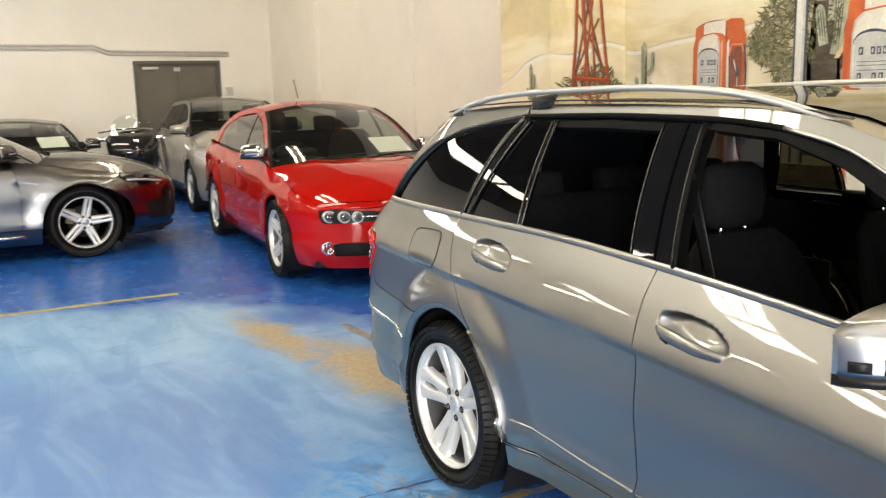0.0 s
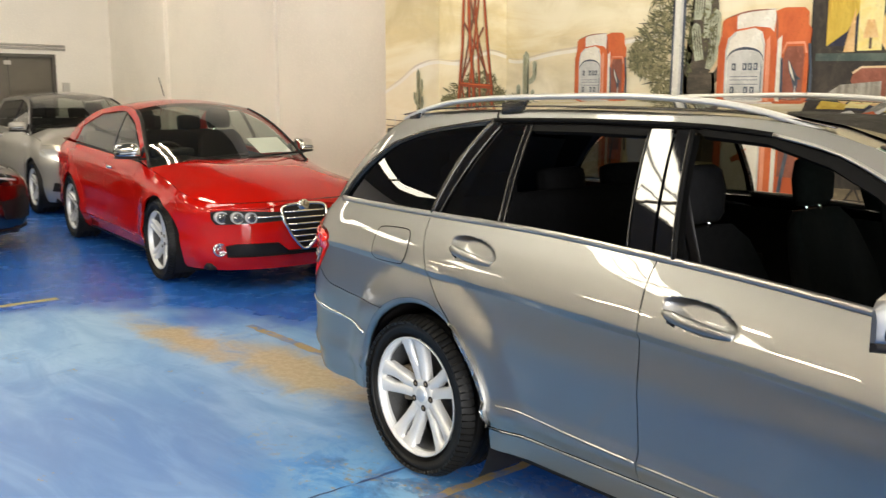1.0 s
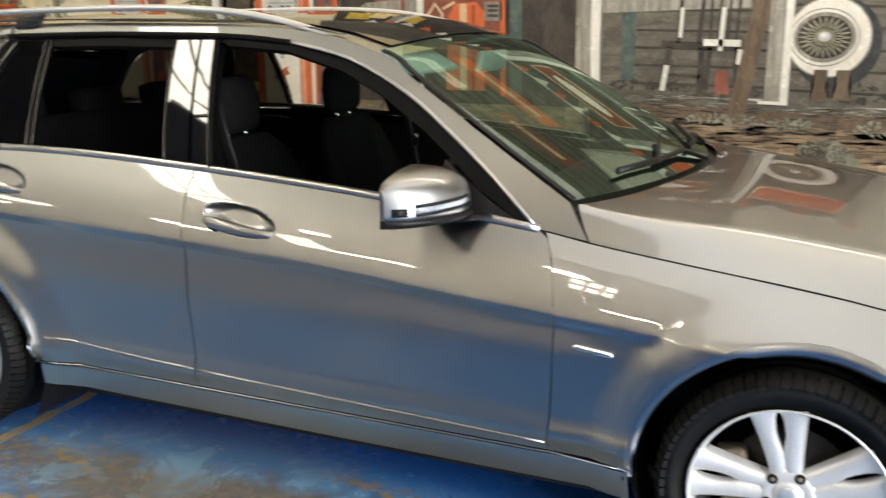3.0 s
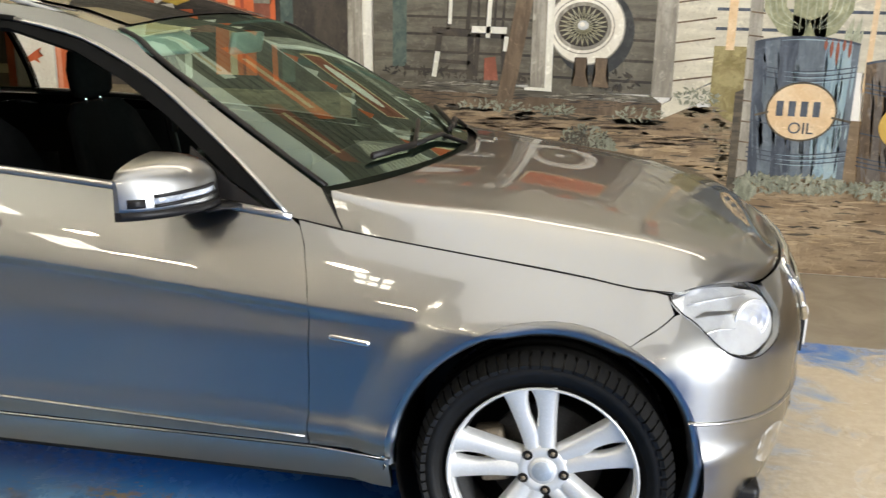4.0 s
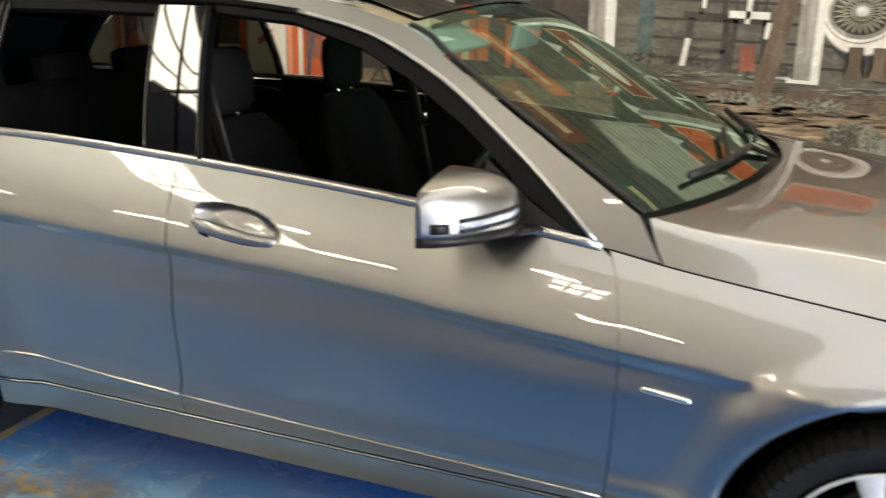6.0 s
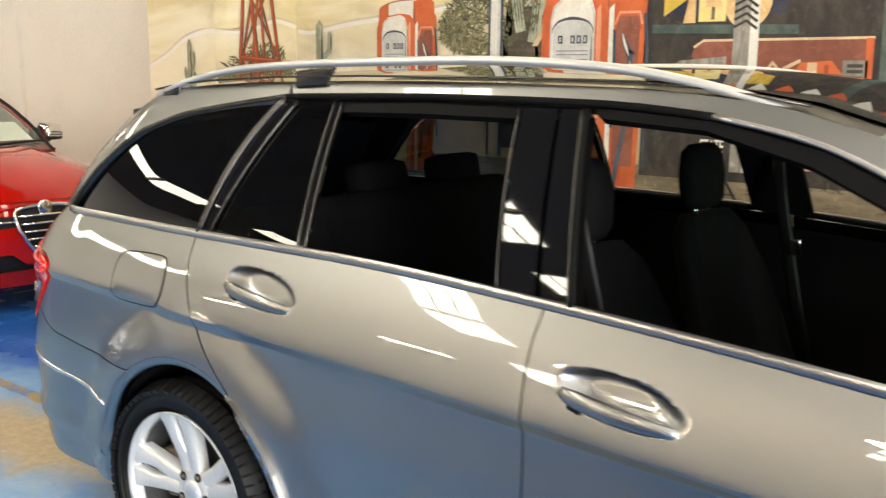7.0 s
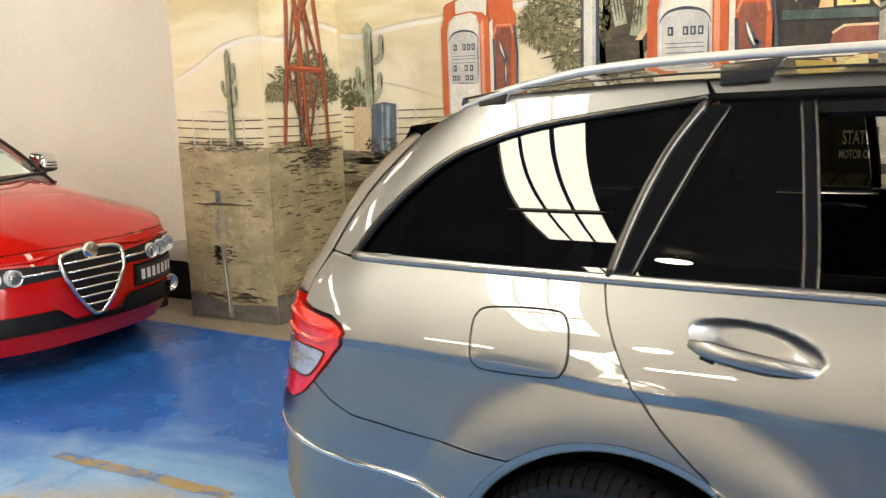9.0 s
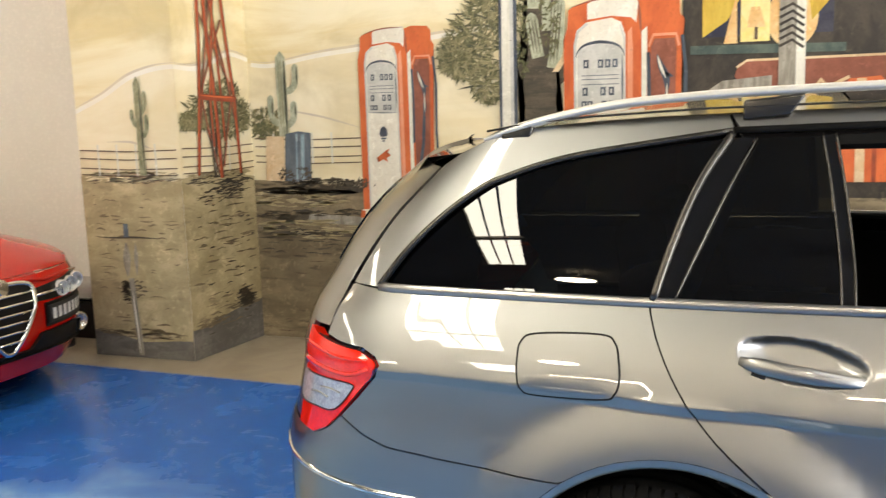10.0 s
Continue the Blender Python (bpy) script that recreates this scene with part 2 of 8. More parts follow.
    col = _mix(n, l, specks, col, (0.38, 0.46, 0.55))
    # bare concrete along the painted wall
    yy = math_("ADD", sep.outputs[1], math_("MULTIPLY", math_("SUBTRACT", fine.outputs[0], 0.5), 0.05))
    yy = math_("ADD", yy, math_("MULTIPLY", sep.outputs[0], 0.045))
    bare = _ramp(n, l, yy, 1.31, 1.34)
    conc = _mix(n, l, _ramp(n, l, mid.outputs[0], 0.3, 0.7), (0.26, 0.22, 0.165), (0.36, 0.315, 0.245))
    col = _mix(n, l, bare, col, conc)
    l.new(col, b.inputs["Base Color"])
    rr = n.new("ShaderNodeMapRange")
    rr.inputs[3].default_value, rr.inputs[4].default_value = 0.23, 0.31
    l.new(mid.outputs[0], rr.inputs[0])
    rough = math_("ADD", rr.outputs[0], math_("MULTIPLY", math_("MAXIMUM", zone, bare), 0.12))
    l.new(rough, b.inputs["Roughness"])
    b.inputs["Specular IOR Level"].default_value = 0.36
    _bump(n, l, b, fine.outputs[0], 0.05, 0.003)
    return m


FLOOR = floor_material()
LINEPAINT = brushed("old_line_paint", (0.34, 0.25, 0.12), (0.09, 0.18, 0.40), 9.0, lo=0.46, hi=0.60, rough=0.5)
YELLOWLINE = plain("yellow_line_paint", (0.50, 0.42, 0.16), 0.5, var=0.4, scale=12)
JOINT = plain("joint_filler", (0.03, 0.07, 0.20), 0.5, var=0.4, scale=12)
APRON = plain("outside_concrete", (0.34, 0.33, 0.31), 0.8, var=0.15, scale=1.5, bump=0.2)

# ---- building helpers ----
def part(name, bm, material, parent=None, label="", smooth=True):
    me = bpy.data.meshes.new(name)
    if smooth:
        for f in bm.faces:
            f.smooth = True
    bm.to_mesh(me)
    bm.free()
    me.materials.append(material)
    ob = new(name, me)
    ob.parent = parent
    if label:
        ob["label"] = label
    return ob


def holder(name, label, category, group="", kind=""):
    return tagged(new(name), label, category, group, kind)


def box(x0, x1, y0, y1, z0, z1, bevel=0.0):
    bm = bmesh.new()
    bmesh.ops.create_cube(bm, size=1.0)
    for v in bm.verts:
        v.co = Vector((x0 + (v.co.x + 0.5) * (x1 - x0), y0 + (v.co.y + 0.5) * (y1 - y0), z0 + (v.co.z + 0.5) * (z1 - z0)))
    if bevel:
        bmesh.ops.bevel(bm, geom=bm.edges[:], offset=bevel, segments=2, affect="EDGES", profile=0.6)
    return bm


def lathe(profile, segs=48, centre=(0, 0, 0), axis="y"):
    """Turns (radius, along) points round an axis."""
    bm = bmesh.new()
    rings = []
    for r, a in profile:
        ring = []
        for k in range(segs):
            t = 2 * math.pi * k / segs
            p = (r * math.cos(t), a, r * math.sin(t)) if axis == "y" else (r * math.cos(t), r * math.sin(t), a) if axis == "z" else (a, r * math.cos(t), r * math.sin(t))
            ring.append(bm.verts.new(Vector(p) + Vector(centre)))
        rings.append(ring)
    for a, b in zip(rings, rings[1:]):
        for k in range(segs):
            bm.faces.new((a[k], a[(k + 1) % segs], b[(k + 1) % segs], b[k]))
    bmesh.ops.recalc_face_normals(bm, faces=bm.faces[:])
    return bm


def cap(bm):
    bmesh.ops.holes_fill(bm, edges=[e for e in bm.edges if e.is_boundary], sides=0)
    return bm


def sweep(path, size, up=None, segs=8, closed=False, taper=None):
    """A bar along a path: size is (half across, half along up), with an elliptic section."""
    bm = bmesh.new()
    pts = [Vector(p) for p in path]
    n, rings = len(pts), []
    for i, p in enumerate(pts):
        a = pts[(i - 1) % n] if closed or i else p
        b = pts[(i + 1) % n] if closed or i < n - 1 else p
        t = (b - a).normalized()
        u = Vector(up[i] if isinstance(up, list) else up or ((0, 0, 1) if abs(t.z) < 0.9 else (1, 0, 0)))
        s = t.cross(u).normalized()
        u = s.cross(t).normalized()
        k = taper(i / (n - 1)) if taper else 1.0
        rings.append([bm.verts.new(p + s * (size[0] * k * math.cos(q)) + u * (size[1] * k * math.sin(q))) for q in (2 * math.pi * j / segs + math.pi / segs for j in range(segs))])
    pairs = list(zip(rings, rings[1:])) + ([(rings[-1], rings[0])] if closed else [])
    for a, b in pairs:
        for j in range(segs):
            bm.faces.new((a[j], a[(j + 1) % segs], b[(j + 1) % segs], b[j]))
    if not closed:
        bm.faces.new(rings[0][::-1])
        bm.faces.new(rings[-1])
    bmesh.ops.recalc_face_normals(bm, faces=bm.faces[:])
    return bm


def curve(pts):
    """A smooth monotone curve through (x, value) points, flat outside them."""
    xs, ys, n = [p[0] for p in pts], [p[1] for p in pts], len(pts)
    h = [xs[i + 1] - xs[i] for i in range(n - 1)]
    d = [(ys[i + 1] - ys[i]) / h[i] for i in range(n - 1)]
    m = [d[0]] + [0.0 if d[i - 1] * d[i] <= 0 else 2 * d[i - 1] * d[i] / (d[i - 1] + d[i]) for i in range(1, n - 1)] + [d[-1]]

    def f(x):
        if x <= xs[0]:
            return ys[0]
        if x >= xs[-1]:
            return ys[-1]
        i = 0
        while x > xs[i + 1]:
            i += 1
        t = (x - xs[i]) / h[i]
        a, b = t * t, t * t * t
        return (2 * b - 3 * a + 1) * ys[i] + (b - 2 * a + t) * h[i] * m[i] + (3 * a - 2 * b) * ys[i + 1] + (b - a) * h[i] * m[i + 1]

    return f


def arc(cx, cz, r, a0, a1, n=16):
    return [(cx + r * math.cos(radians(a0 + (a1 - a0) * k / n)), cz + r * math.sin(radians(a0 + (a1 - a0) * k / n))) for k in range(n + 1)]


def rounded(pts, n=6):
    """A closed outline smoothed through its points."""
    out, m = [], len(pts)
    for i in range(m):
        p0, p1, p2, p3 = (Vector((*pts[(i + k) % m], 0)) for k in (-1, 0, 1, 2))
        for k in range(n):
            t = k / n
            q = 0.5 * (2 * p1 + (p2 - p0) * t + (2 * p0 - 5 * p1 + 4 * p2 - p3) * t * t + (3 * p1 - p0 - 3 * p2 + p3) * t ** 3)
            out.append((q.x, q.y))
    return out


def through_points(pts, n=6):
    """An open line smoothed through its points."""
    out = []
    for i in range(len(pts) - 1):
        p0, p1, p2, p3 = (Vector((*pts[min(max(i + k, 0), len(pts) - 1)], 0)) for k in (-1, 0, 1, 2))
        for k in range(n):
            t = k / n
            q = 0.5 * (2 * p1 + (p2 - p0) * t + (2 * p0 - 5 * p1 + 4 * p2 - p3) * t * t + (3 * p1 - p0 - 3 * p2 + p3) * t ** 3)
            out.append((q.x, q.y))
    return out + [tuple(pts[-1])]


def inset(poly, g):
    area = sum(a[0] * b[1] - b[0] * a[1] for a, b in zip(poly, poly[1:] + poly[:1]))
    sgn, out, n = (1 if area > 0 else -1), [], len(poly)
    for i in range(n):
        a, b, c = Vector(poly[i - 1]), Vector(poly[i]), Vector(poly[(i + 1) % n])
        e, f = (b - a), (c - b)
        if e.length < 1e-6 or f.length < 1e-6:
            out.append(tuple(b))
            continue
        e.normalize(), f.normalize()
        m = Vector((-e.y - f.y, e.x + f.x)) * sgn
        k = max(m.length_squared / 2, 0.35)
        out.append(tuple(b + m * (g / k)))
    return out


def patch_on(poly, surface, step=0.03, gap=0.0018, rim=0.014, lines=(), side=1, fine=()):
    """A skin over the outline poly of a surface(u, v), cut into a grid, with its edge turned in.
    lines: further cuts, each two points; fine: (u0, u1, v0, v1, step) areas cut finer; side -1: mirrored."""
    poly = inset(poly, gap) if gap else list(poly)
    bm = bmesh.new()
    bm.faces.new([bm.verts.new((p[0], p[1], 0)) for p in poly])

    def cut(p, q):
        d = (q[1] - p[1], p[0] - q[0], 0)
        bmesh.ops.bisect_plane(bm, geom=bm.verts[:] + bm.edges[:] + bm.faces[:], dist=1e-6, plane_co=(*p, 0), plane_no=d)

    us, vs = [p[0] for p in poly], [p[1] for p in poly]
    for line in lines:
        cut(*line)
    cu = {round(step * k, 5) for k in range(math.floor(min(us) / step), math.ceil(max(us) / step) + 1)}
    cv = {round(step * k, 5) for k in range(math.floor(min(vs) / step), math.ceil(max(vs) / step) + 1)}
    for u0, u1, v0, v1, s in fine:
        cu |= {u0 + s * k for k in range(int((u1 - u0) / s) + 1)}
        cv |= {v0 + s * k for k in range(int((v1 - v0) / s) + 1)}
    for u in sorted(cu):
        if min(us) < u < max(us):
            cut((u, 0), (u, 1))
    for v in sorted(cv):
        if min(vs) < v < max(vs):
            cut((0, v), (1, v))
    bmesh.ops.triangulate(bm, faces=[f for f in bm.faces if len(f.verts) > 4])
    for v in bm.verts:
        x, y, z = surface(v.co.x, v.co.y)
        v.co = Vector((x, y * side, z))
    bm.normal_update()
    mid = bm.faces[:][len(bm.faces) // 2]
    c = mid.calc_center_median()
    out = Vector((0, c.y, 0.25 if c.z > 0.9 else 0.0)) if abs(c.y) > 0.35 else Vector((1 if c.x > 1.3 else -1, 0, 0.5 if c.z > 0.7 else 0))
    flips = sum(1 if f.normal.dot(out) < 0 else -1 for f in bm.faces)
    if flips > 0:
        bmesh.ops.reverse_faces(bm, faces=bm.faces[:])
    bm.normal_update()
    if rim:
        edges = [e for e in bm.edges if e.is_boundary]
        for e in edges:
            e.smooth = False
        norm = {v: v.normal.copy() for e in edges for v in e.verts}
        at = {v.co.copy().freeze(): nn for v, nn in norm.items()}
        made = bmesh.ops.extrude_edge_only(bm, edges=edges)["geom"]
        for v in (g for g in made if isinstance(g, bmesh.types.BMVert)):
            v.co -= at[v.co.copy().freeze()] * rim
    return bm


def loft(rows):
    """A sheet over rows of points."""
    bm = bmesh.new()
    vs = [[bm.verts.new(p) for p in row] for row in rows]
    for a, b in zip(vs, vs[1:]):
        for k in range(len(a) - 1):
            bm.faces.new((a[k], a[k + 1], b[k + 1], b[k]))
    return bm


def upward(bm, way=(0, 0, 1)):
    bm.normal_update()
    if sum(1 if f.normal.dot(Vector(way)) < 0 else -1 for f in bm.faces) > 0:
        bmesh.ops.reverse_faces(bm, faces=bm.faces[:])
    return bm


def merge(*bms):
    """Joins several small meshes that make up one part."""
    out = bmesh.new()
    for b in bms:
        me = bpy.data.meshes.new("piece")
        b.to_mesh(me)
        b.free()
        out.from_mesh(me)
        bpy.data.meshes.remove(me)
    return out


def moved(bm, m):
    bmesh.ops.transform(bm, matrix=m, verts=bm.verts[:])
    return bm

# ---- room ----
X0, X1, Y0, Y1, H = -12.0, 7.5, -11.0, 2.32, 4.5
Y2 = 2.65  # the wall stands further back beyond the pier


def structure(name, bm, material, label, category):
    return tagged(part(name, bm, material, smooth=False), label, category, kind="structure")


structure("floor", box(X0 - 0.2, X1 + 0.2, Y0 - 0.2, Y2 + 0.2, -0.15, 0.0), FLOOR, "worn blue painted concrete floor with tan bare patches", "floor")
structure("wall_north", merge(box(X0 - 0.2, -3.45, Y2, Y2 + 0.2, 0, H), box(-3.45, X1 + 0.2, Y1, Y2 + 0.2, 0, H)), WALL, "cream painted long wall behind the cars", "wall")
# open roller door to the daylight
GY0, GY1, GZ = -6.9, -2.3, 3.2
structure("wall_east", merge(box(X1, X1 + 0.2, Y0, GY0, 0, H), box(X1, X1 + 0.2, GY1, Y1, 0, H), box(X1, X1 + 0.2, GY0, GY1, GZ, H)), WALL, "plain cream painted wall with a wide open doorway", "wall")
structure("ground", box(X1 + 0.2, 120, -90, 90, -0.2, -0.02), APRON, "pale concrete apron outside", "ground")
day = bpy.data.lights.new("doorway_daylight", "AREA")
day.shape, day.size, day.size_y, day.energy, day.color = "RECTANGLE", GY1 - GY0, GZ, 1480.0, (0.93, 0.96, 1.0)
lamp_ob = new("doorway_daylight", day)
lamp_ob.matrix_world = pose(X1 + 0.05, (GY0 + GY1) / 2, GZ / 2, 0, 90, 0)
# unseen wall in a darkened cream, to cut the light from the south
structure("wall_south", box(X0 - 0.2, X1 + 0.2, Y0 - 0.2, Y0, 1.7, H), SOUTHPAINT, "plain unseen wall, its cream darkened to reflect less light", "wall")
# dark band added out of view, so the car's side mirrors less light
structure("wall_south_dark_band", box(X0 - 0.2, X1 + 0.2, Y0 - 0.2, Y0 + 0.01, 0, 1.7), DARKBAND, "dark blue-grey band added low on the unseen wall", "wall")
# far wall with a through opening for the door
DY0, DY1, DZ = 0.46, 1.80, 1.98
bm = merge(box(X0 - 0.2, X0, Y0, DY0, 0, H), box(X0 - 0.2, X0, DY1, Y2, 0, H), box(X0 - 0.2, X0, DY0, DY1, DZ, H))
structure("wall_west", bm, WALL, "cream painted far wall with a double door", "wall")
for x in (-7.03, -10.0):
    structure("pilaster", box(x - 0.14, x + 0.14, Y2 - 0.05, Y2 - 0.001, 0, H, 0.004), WALL, "shallow cream painted wall pilaster", "pilaster")

# the roof has a strip of translucent sheets on each bay
SKEW = Matrix.Translation((0, -3.4, 0)) @ Matrix(((1, 0.22, 0, 0), (0, 1, 0, 0), (0, 0, 1, 0), (0, 0, 0, 1))) @ Matrix.Translation((0, 3.4, 0))
strips = [(-8.7, -7.95, -6.4, -0.6), (-2.62, -1.85, -6.2, -1.3), (1.75, 2.30, -7.2, -5.8)]
back = (-10.3, -8.4)  # a second, shorter row of sheets
pieces, at = [], X0 - 4.0
for a, b, c, d in strips:
    pieces += [box(at, a, Y0 - 0.2, Y2 + 0.2, H, H + 0.12), *((box(a, b, Y0 - 0.2, c, H, H + 0.12),) if d - c < 2 else (box(a, b, Y0 - 0.2, back[0], H, H + 0.12), box(a, b, back[1], c, H, H + 0.12))), box(a, b, d, Y2 + 0.2, H, H + 0.12)]
    at = b
pieces.append(box(at, X1 + 4.0, Y0 - 0.2, Y2 + 0.2, H, H + 0.12))
structure("ceiling", moved(merge(*pieces), SKEW), CEILING, "dark unlit roof lining with skylight strips", "ceiling")
for a, b, c, d in strips:
    light = holder("skylight", "strip of bright translucent roof sheets", "skylight", "roof skylights", "structure")
    w = (b - a) / 3
    for k in range(3):
        split = c + min(1.58, (d - c) * 0.5)
        for y0, y1 in ((c, split), (split + 0.1, d), back)[:2 if d - c < 2 else 3]:
            part("sheet", moved(box(a + k * w + 0.02, a + (k + 1) * w - 0.02, y0, y1, H + 0.02, H + 0.03), SKEW), SHEET, light, smooth=False)
    part("purlin", moved(box(a - 0.1, b + 0.1, split, split + 0.1, H - 0.06, H + 0.04), SKEW), CEILING, light, smooth=False)

# broad bay of dim glowing sheets, added unseen to brighten bonnet and wings
light = holder("skylight", "broad bay of dim glowing sheets, added to brighten the bonnet", "skylight", "roof skylights", "structure")
for k in range(4):
    part("sheet", box(1.5 + 0.78 * k, 2.277 + 0.78 * k, -4.0, 0.9, H - 0.03, H - 0.02), GLOWBAY, light, smooth=False)



def batten(x, y, z):
    lamp = holder("batten_lamp", "ceiling-hung fluorescent batten, lit", "lamp", "batten lamps")
    part("body", box(-0.6, 0.6, -0.05, 0.05, 0, 0.06, 0.006), CEILING, lamp, smooth=False)
    for dy in (-0.1, 0.1):
        part("tube", cap(lathe([(0.018, -0.58), (0.018, 0.58)], 12, (0, dy, -0.03), "x")), TUBE, lamp)
    part("reflector", box(-0.6, 0.6, -0.17, 0.17, 0.005, 0.015), CEILING, lamp, smooth=False)
    for dx in (-0.45, 0.45):
        part("hanger", sweep([(dx, 0, 0.05), (dx, 0, H - z)], (0.004, 0.004)), CONDUIT, lamp)
    lamp.matrix_world = pose(x, y, z)


for x in (-9.5, -5.2, -1.9, 1.6, 5.0):
    batten(x, -8.6, 3.9)
for x in (-9.5, -5.2):
    batten(x, 0.35, 3.9)


# unseen row of lamps, added to draw a highlight along the bonnet crest
def panel_lamp(x, y, z):
    lamp = holder("panel_lamp", "long white diffuser lamp added for the bonnet highlight, lit", "lamp", "panel lamps")
    part("body", box(-0.62, 0.62, -0.15, 0.15, 0.0, 0.05, 0.006), CEILING, lamp, smooth=False)
    part("diffuser", box(-0.61, 0.61, -0.14, 0.14, -0.012, -0.001), DIFFUSER, lamp, smooth=False)
    lamp.matrix_world = pose(x, y, z)


for k in range(6):
    panel_lamp(-1.6 + 1.25 * k, 1.25, H - 0.051)


def high_bay(x, y, z):
    lamp = holder("high_bay_lamp", "round high-bay lamp hung from the roof, lit", "lamp", "high-bay lamps")
    part("reflector", lathe([(0.06, 0.20), (0.10, 0.17), (0.19, 0.06), (0.215, 0.0)], 32, (0, 0, 0), "z"), CEILING, lamp)
    part("lens", cap(lathe([(0.20, 0.012), (0.195, 0.008)], 32, (0, 0, 0), "z")), TUBE, lamp)
    part("hanger", sweep([(0, 0, 0.19), (0, 0, H - z)], (0.008, 0.008)), CONDUIT, lamp)
    lamp.matrix_world = pose(x, y, z)


for x, y in ((1.38, -4.9), (-1.9, -6.6)):
    high_bay(x, y, 4.1)

door = holder("door_1", "dull brown-grey double door, closed", "door", kind="structure")
for y0, y1 in ((DY0 + 0.05, 1.125), (1.135, DY1 - 0.05)):
    part("door_leaf", box(X0 - 0.09, X0 - 0.045, y0, y1, 0.01, DZ - 0.05, 0.003), DOORMAT, door, smooth=False)
for y0, y1, z0, z1 in ((DY0, DY0 + 0.05, 0, DZ), (DY1 - 0.05, DY1, 0, DZ), (DY0 + 0.05, DY1 - 0.05, DZ - 0.05, DZ)):
    part("door_frame", box(X0 - 0.2, X0 + 0.02, y0, y1, z0, z1, 0.003), FRAMEMAT, door, smooth=False)
part("door_closer", box(X0 - 0.045, X0 - 0.0, 0.60, 0.84, DZ - 0.13, DZ - 0.09, 0.004), CONDUIT, door, "pale metal closer", smooth=False)
part("sign", box(X0 - 0.045, X0 - 0.04, 1.08, 1.18, DZ - 0.16, DZ - 0.10), CONDUIT, door, "small pale plate", smooth=False)
part("door_handle", sweep([(X0 - 0.03, 1.16, 1.0), (X0 + 0.02, 1.16, 1.0), (X0 + 0.02, 1.28, 1.0)], (0.01, 0.01)), CHROME, door)
box_unit = holder("switch_box", "small pale switch box on the far wall", "switch")
part("casing", box(X0, X0 + 0.05, 1.88, 1.98, 1.42, 1.56, 0.006), CONDUIT, box_unit, smooth=False)
pipe = holder("conduit", "pale plastic conduit running along the far wall", "conduit")
for k, dz in enumerate((0.0, 0.05)):
    part("tube", sweep([(X0 + 0.02, -10.9, 2.16 + dz), (X0 + 0.02, -0.1, 2.16 + dz), (X0 + 0.02, 0.12, 2.08 + dz), (X0 + 0.02, 1.95, 2.05 + dz)], (0.018, 0.018)), CONDUIT, pipe)

# floor marks
def mark(name, x0, x1, y0, y1, material, label):
    b2 = bmesh.new()
    random.seed(name + str(x0))
    n = max(8, int(max(x1 - x0, y1 - y0) / 0.05))
    along = (x1 - x0) > (y1 - y0)
    rows = []
    for k in range(n + 1):
        t = k / n
        j0, j1 = random.uniform(-0.008, 0.008), random.uniform(-0.008, 0.008)
        rows.append([(x0 + t * (x1 - x0), y0 + j0, 0.0015), (x0 + t * (x1 - x0), y1 + j1, 0.0015)] if along else [(x0 + j0, y0 + t * (y1 - y0), 0.0015), (x1 + j1, y0 + t * (y1 - y0), 0.0015)])
    tagged(part(name, upward(loft(rows)), material, smooth=False), label, "floor marking", kind="structure")


mark("bay_line", 0.195, 0.24, -4.2, 1.2, LINEPAINT, "worn orange-brown bay line on the floor")
mark("bay_line", -2.45, -1.55, -0.26, -0.20, LINEPAINT, "short worn tan line on the floor")
mark("bay_line", -4.04, -3.97, -6.0, -0.9, YELLOWLINE, "worn yellow bay line on the floor")
mark("floor_joint", -0.068, -0.058, -10.0, 1.25, JOINT, "dark blue painted joint in the floor")

# ---- the painted wall ----
mural = holder("mural", "desert roadside scene painted across the wall", "mural", kind="structure")
MY = Y1
SKYP = brushed("mural_sky", (0.74, 0.61, 0.33), (0.86, 0.78, 0.56), 1.6, (0.5, 1, 2.6), dabs=False)
SANDP = brushed("mural_dune", (0.77, 0.66, 0.42), (0.87, 0.79, 0.59), 1.3, (0.6, 1, 2.0), dabs=False)
DUNELINE = brushed("mural_dune_edge", (0.88, 0.84, 0.75), (0.85, 0.79, 0.66), 5.0, dabs=False)
DUNESHADE = brushed("mural_dune_shade", (0.62, 0.54, 0.43), (0.70, 0.60, 0.42), 5.0, dabs=False)
DIRT = brushed("mural_dirt", (0.16, 0.125, 0.075), (0.30, 0.24, 0.15), 3.0, (0.7, 1, 3.2), third=(0.09, 0.07, 0.045))
DIRT2 = brushed("mural_brown_earth", (0.22, 0.150, 0.085), (0.36, 0.268, 0.165), 4.0, (0.6, 1, 4.0), third=(0.11, 0.072, 0.042))
DIRT3 = brushed("mural_pale_earth", (0.36, 0.300, 0.170), (0.52, 0.44, 0.265), 3.4, (0.8, 0.8, 2.0), third=(0.29, 0.24, 0.145))
TWIG = brushed("mural_light_leaf", (0.20, 0.18, 0.09), (0.36, 0.32, 0.18), 25.0)
BASEP = brushed("mural_grey_base", (0.115, 0.108, 0.098), (0.19, 0.18, 0.165), 5.0, (0.6, 1, 3.0))
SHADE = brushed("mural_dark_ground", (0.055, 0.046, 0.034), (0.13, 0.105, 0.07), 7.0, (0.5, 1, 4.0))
GREENP = brushed("mural_cactus_green", (0.22, 0.23, 0.13), (0.42, 0.41, 0.26), 22.0)
PALEGREEN = brushed("mural_pale_cactus", (0.30, 0.32, 0.22), (0.52, 0.53, 0.39), 20.0)
LEAF = brushed("mural_foliage", (0.075, 0.08, 0.035), (0.17, 0.16, 0.075), 30.0, third=(0.30, 0.27, 0.14))
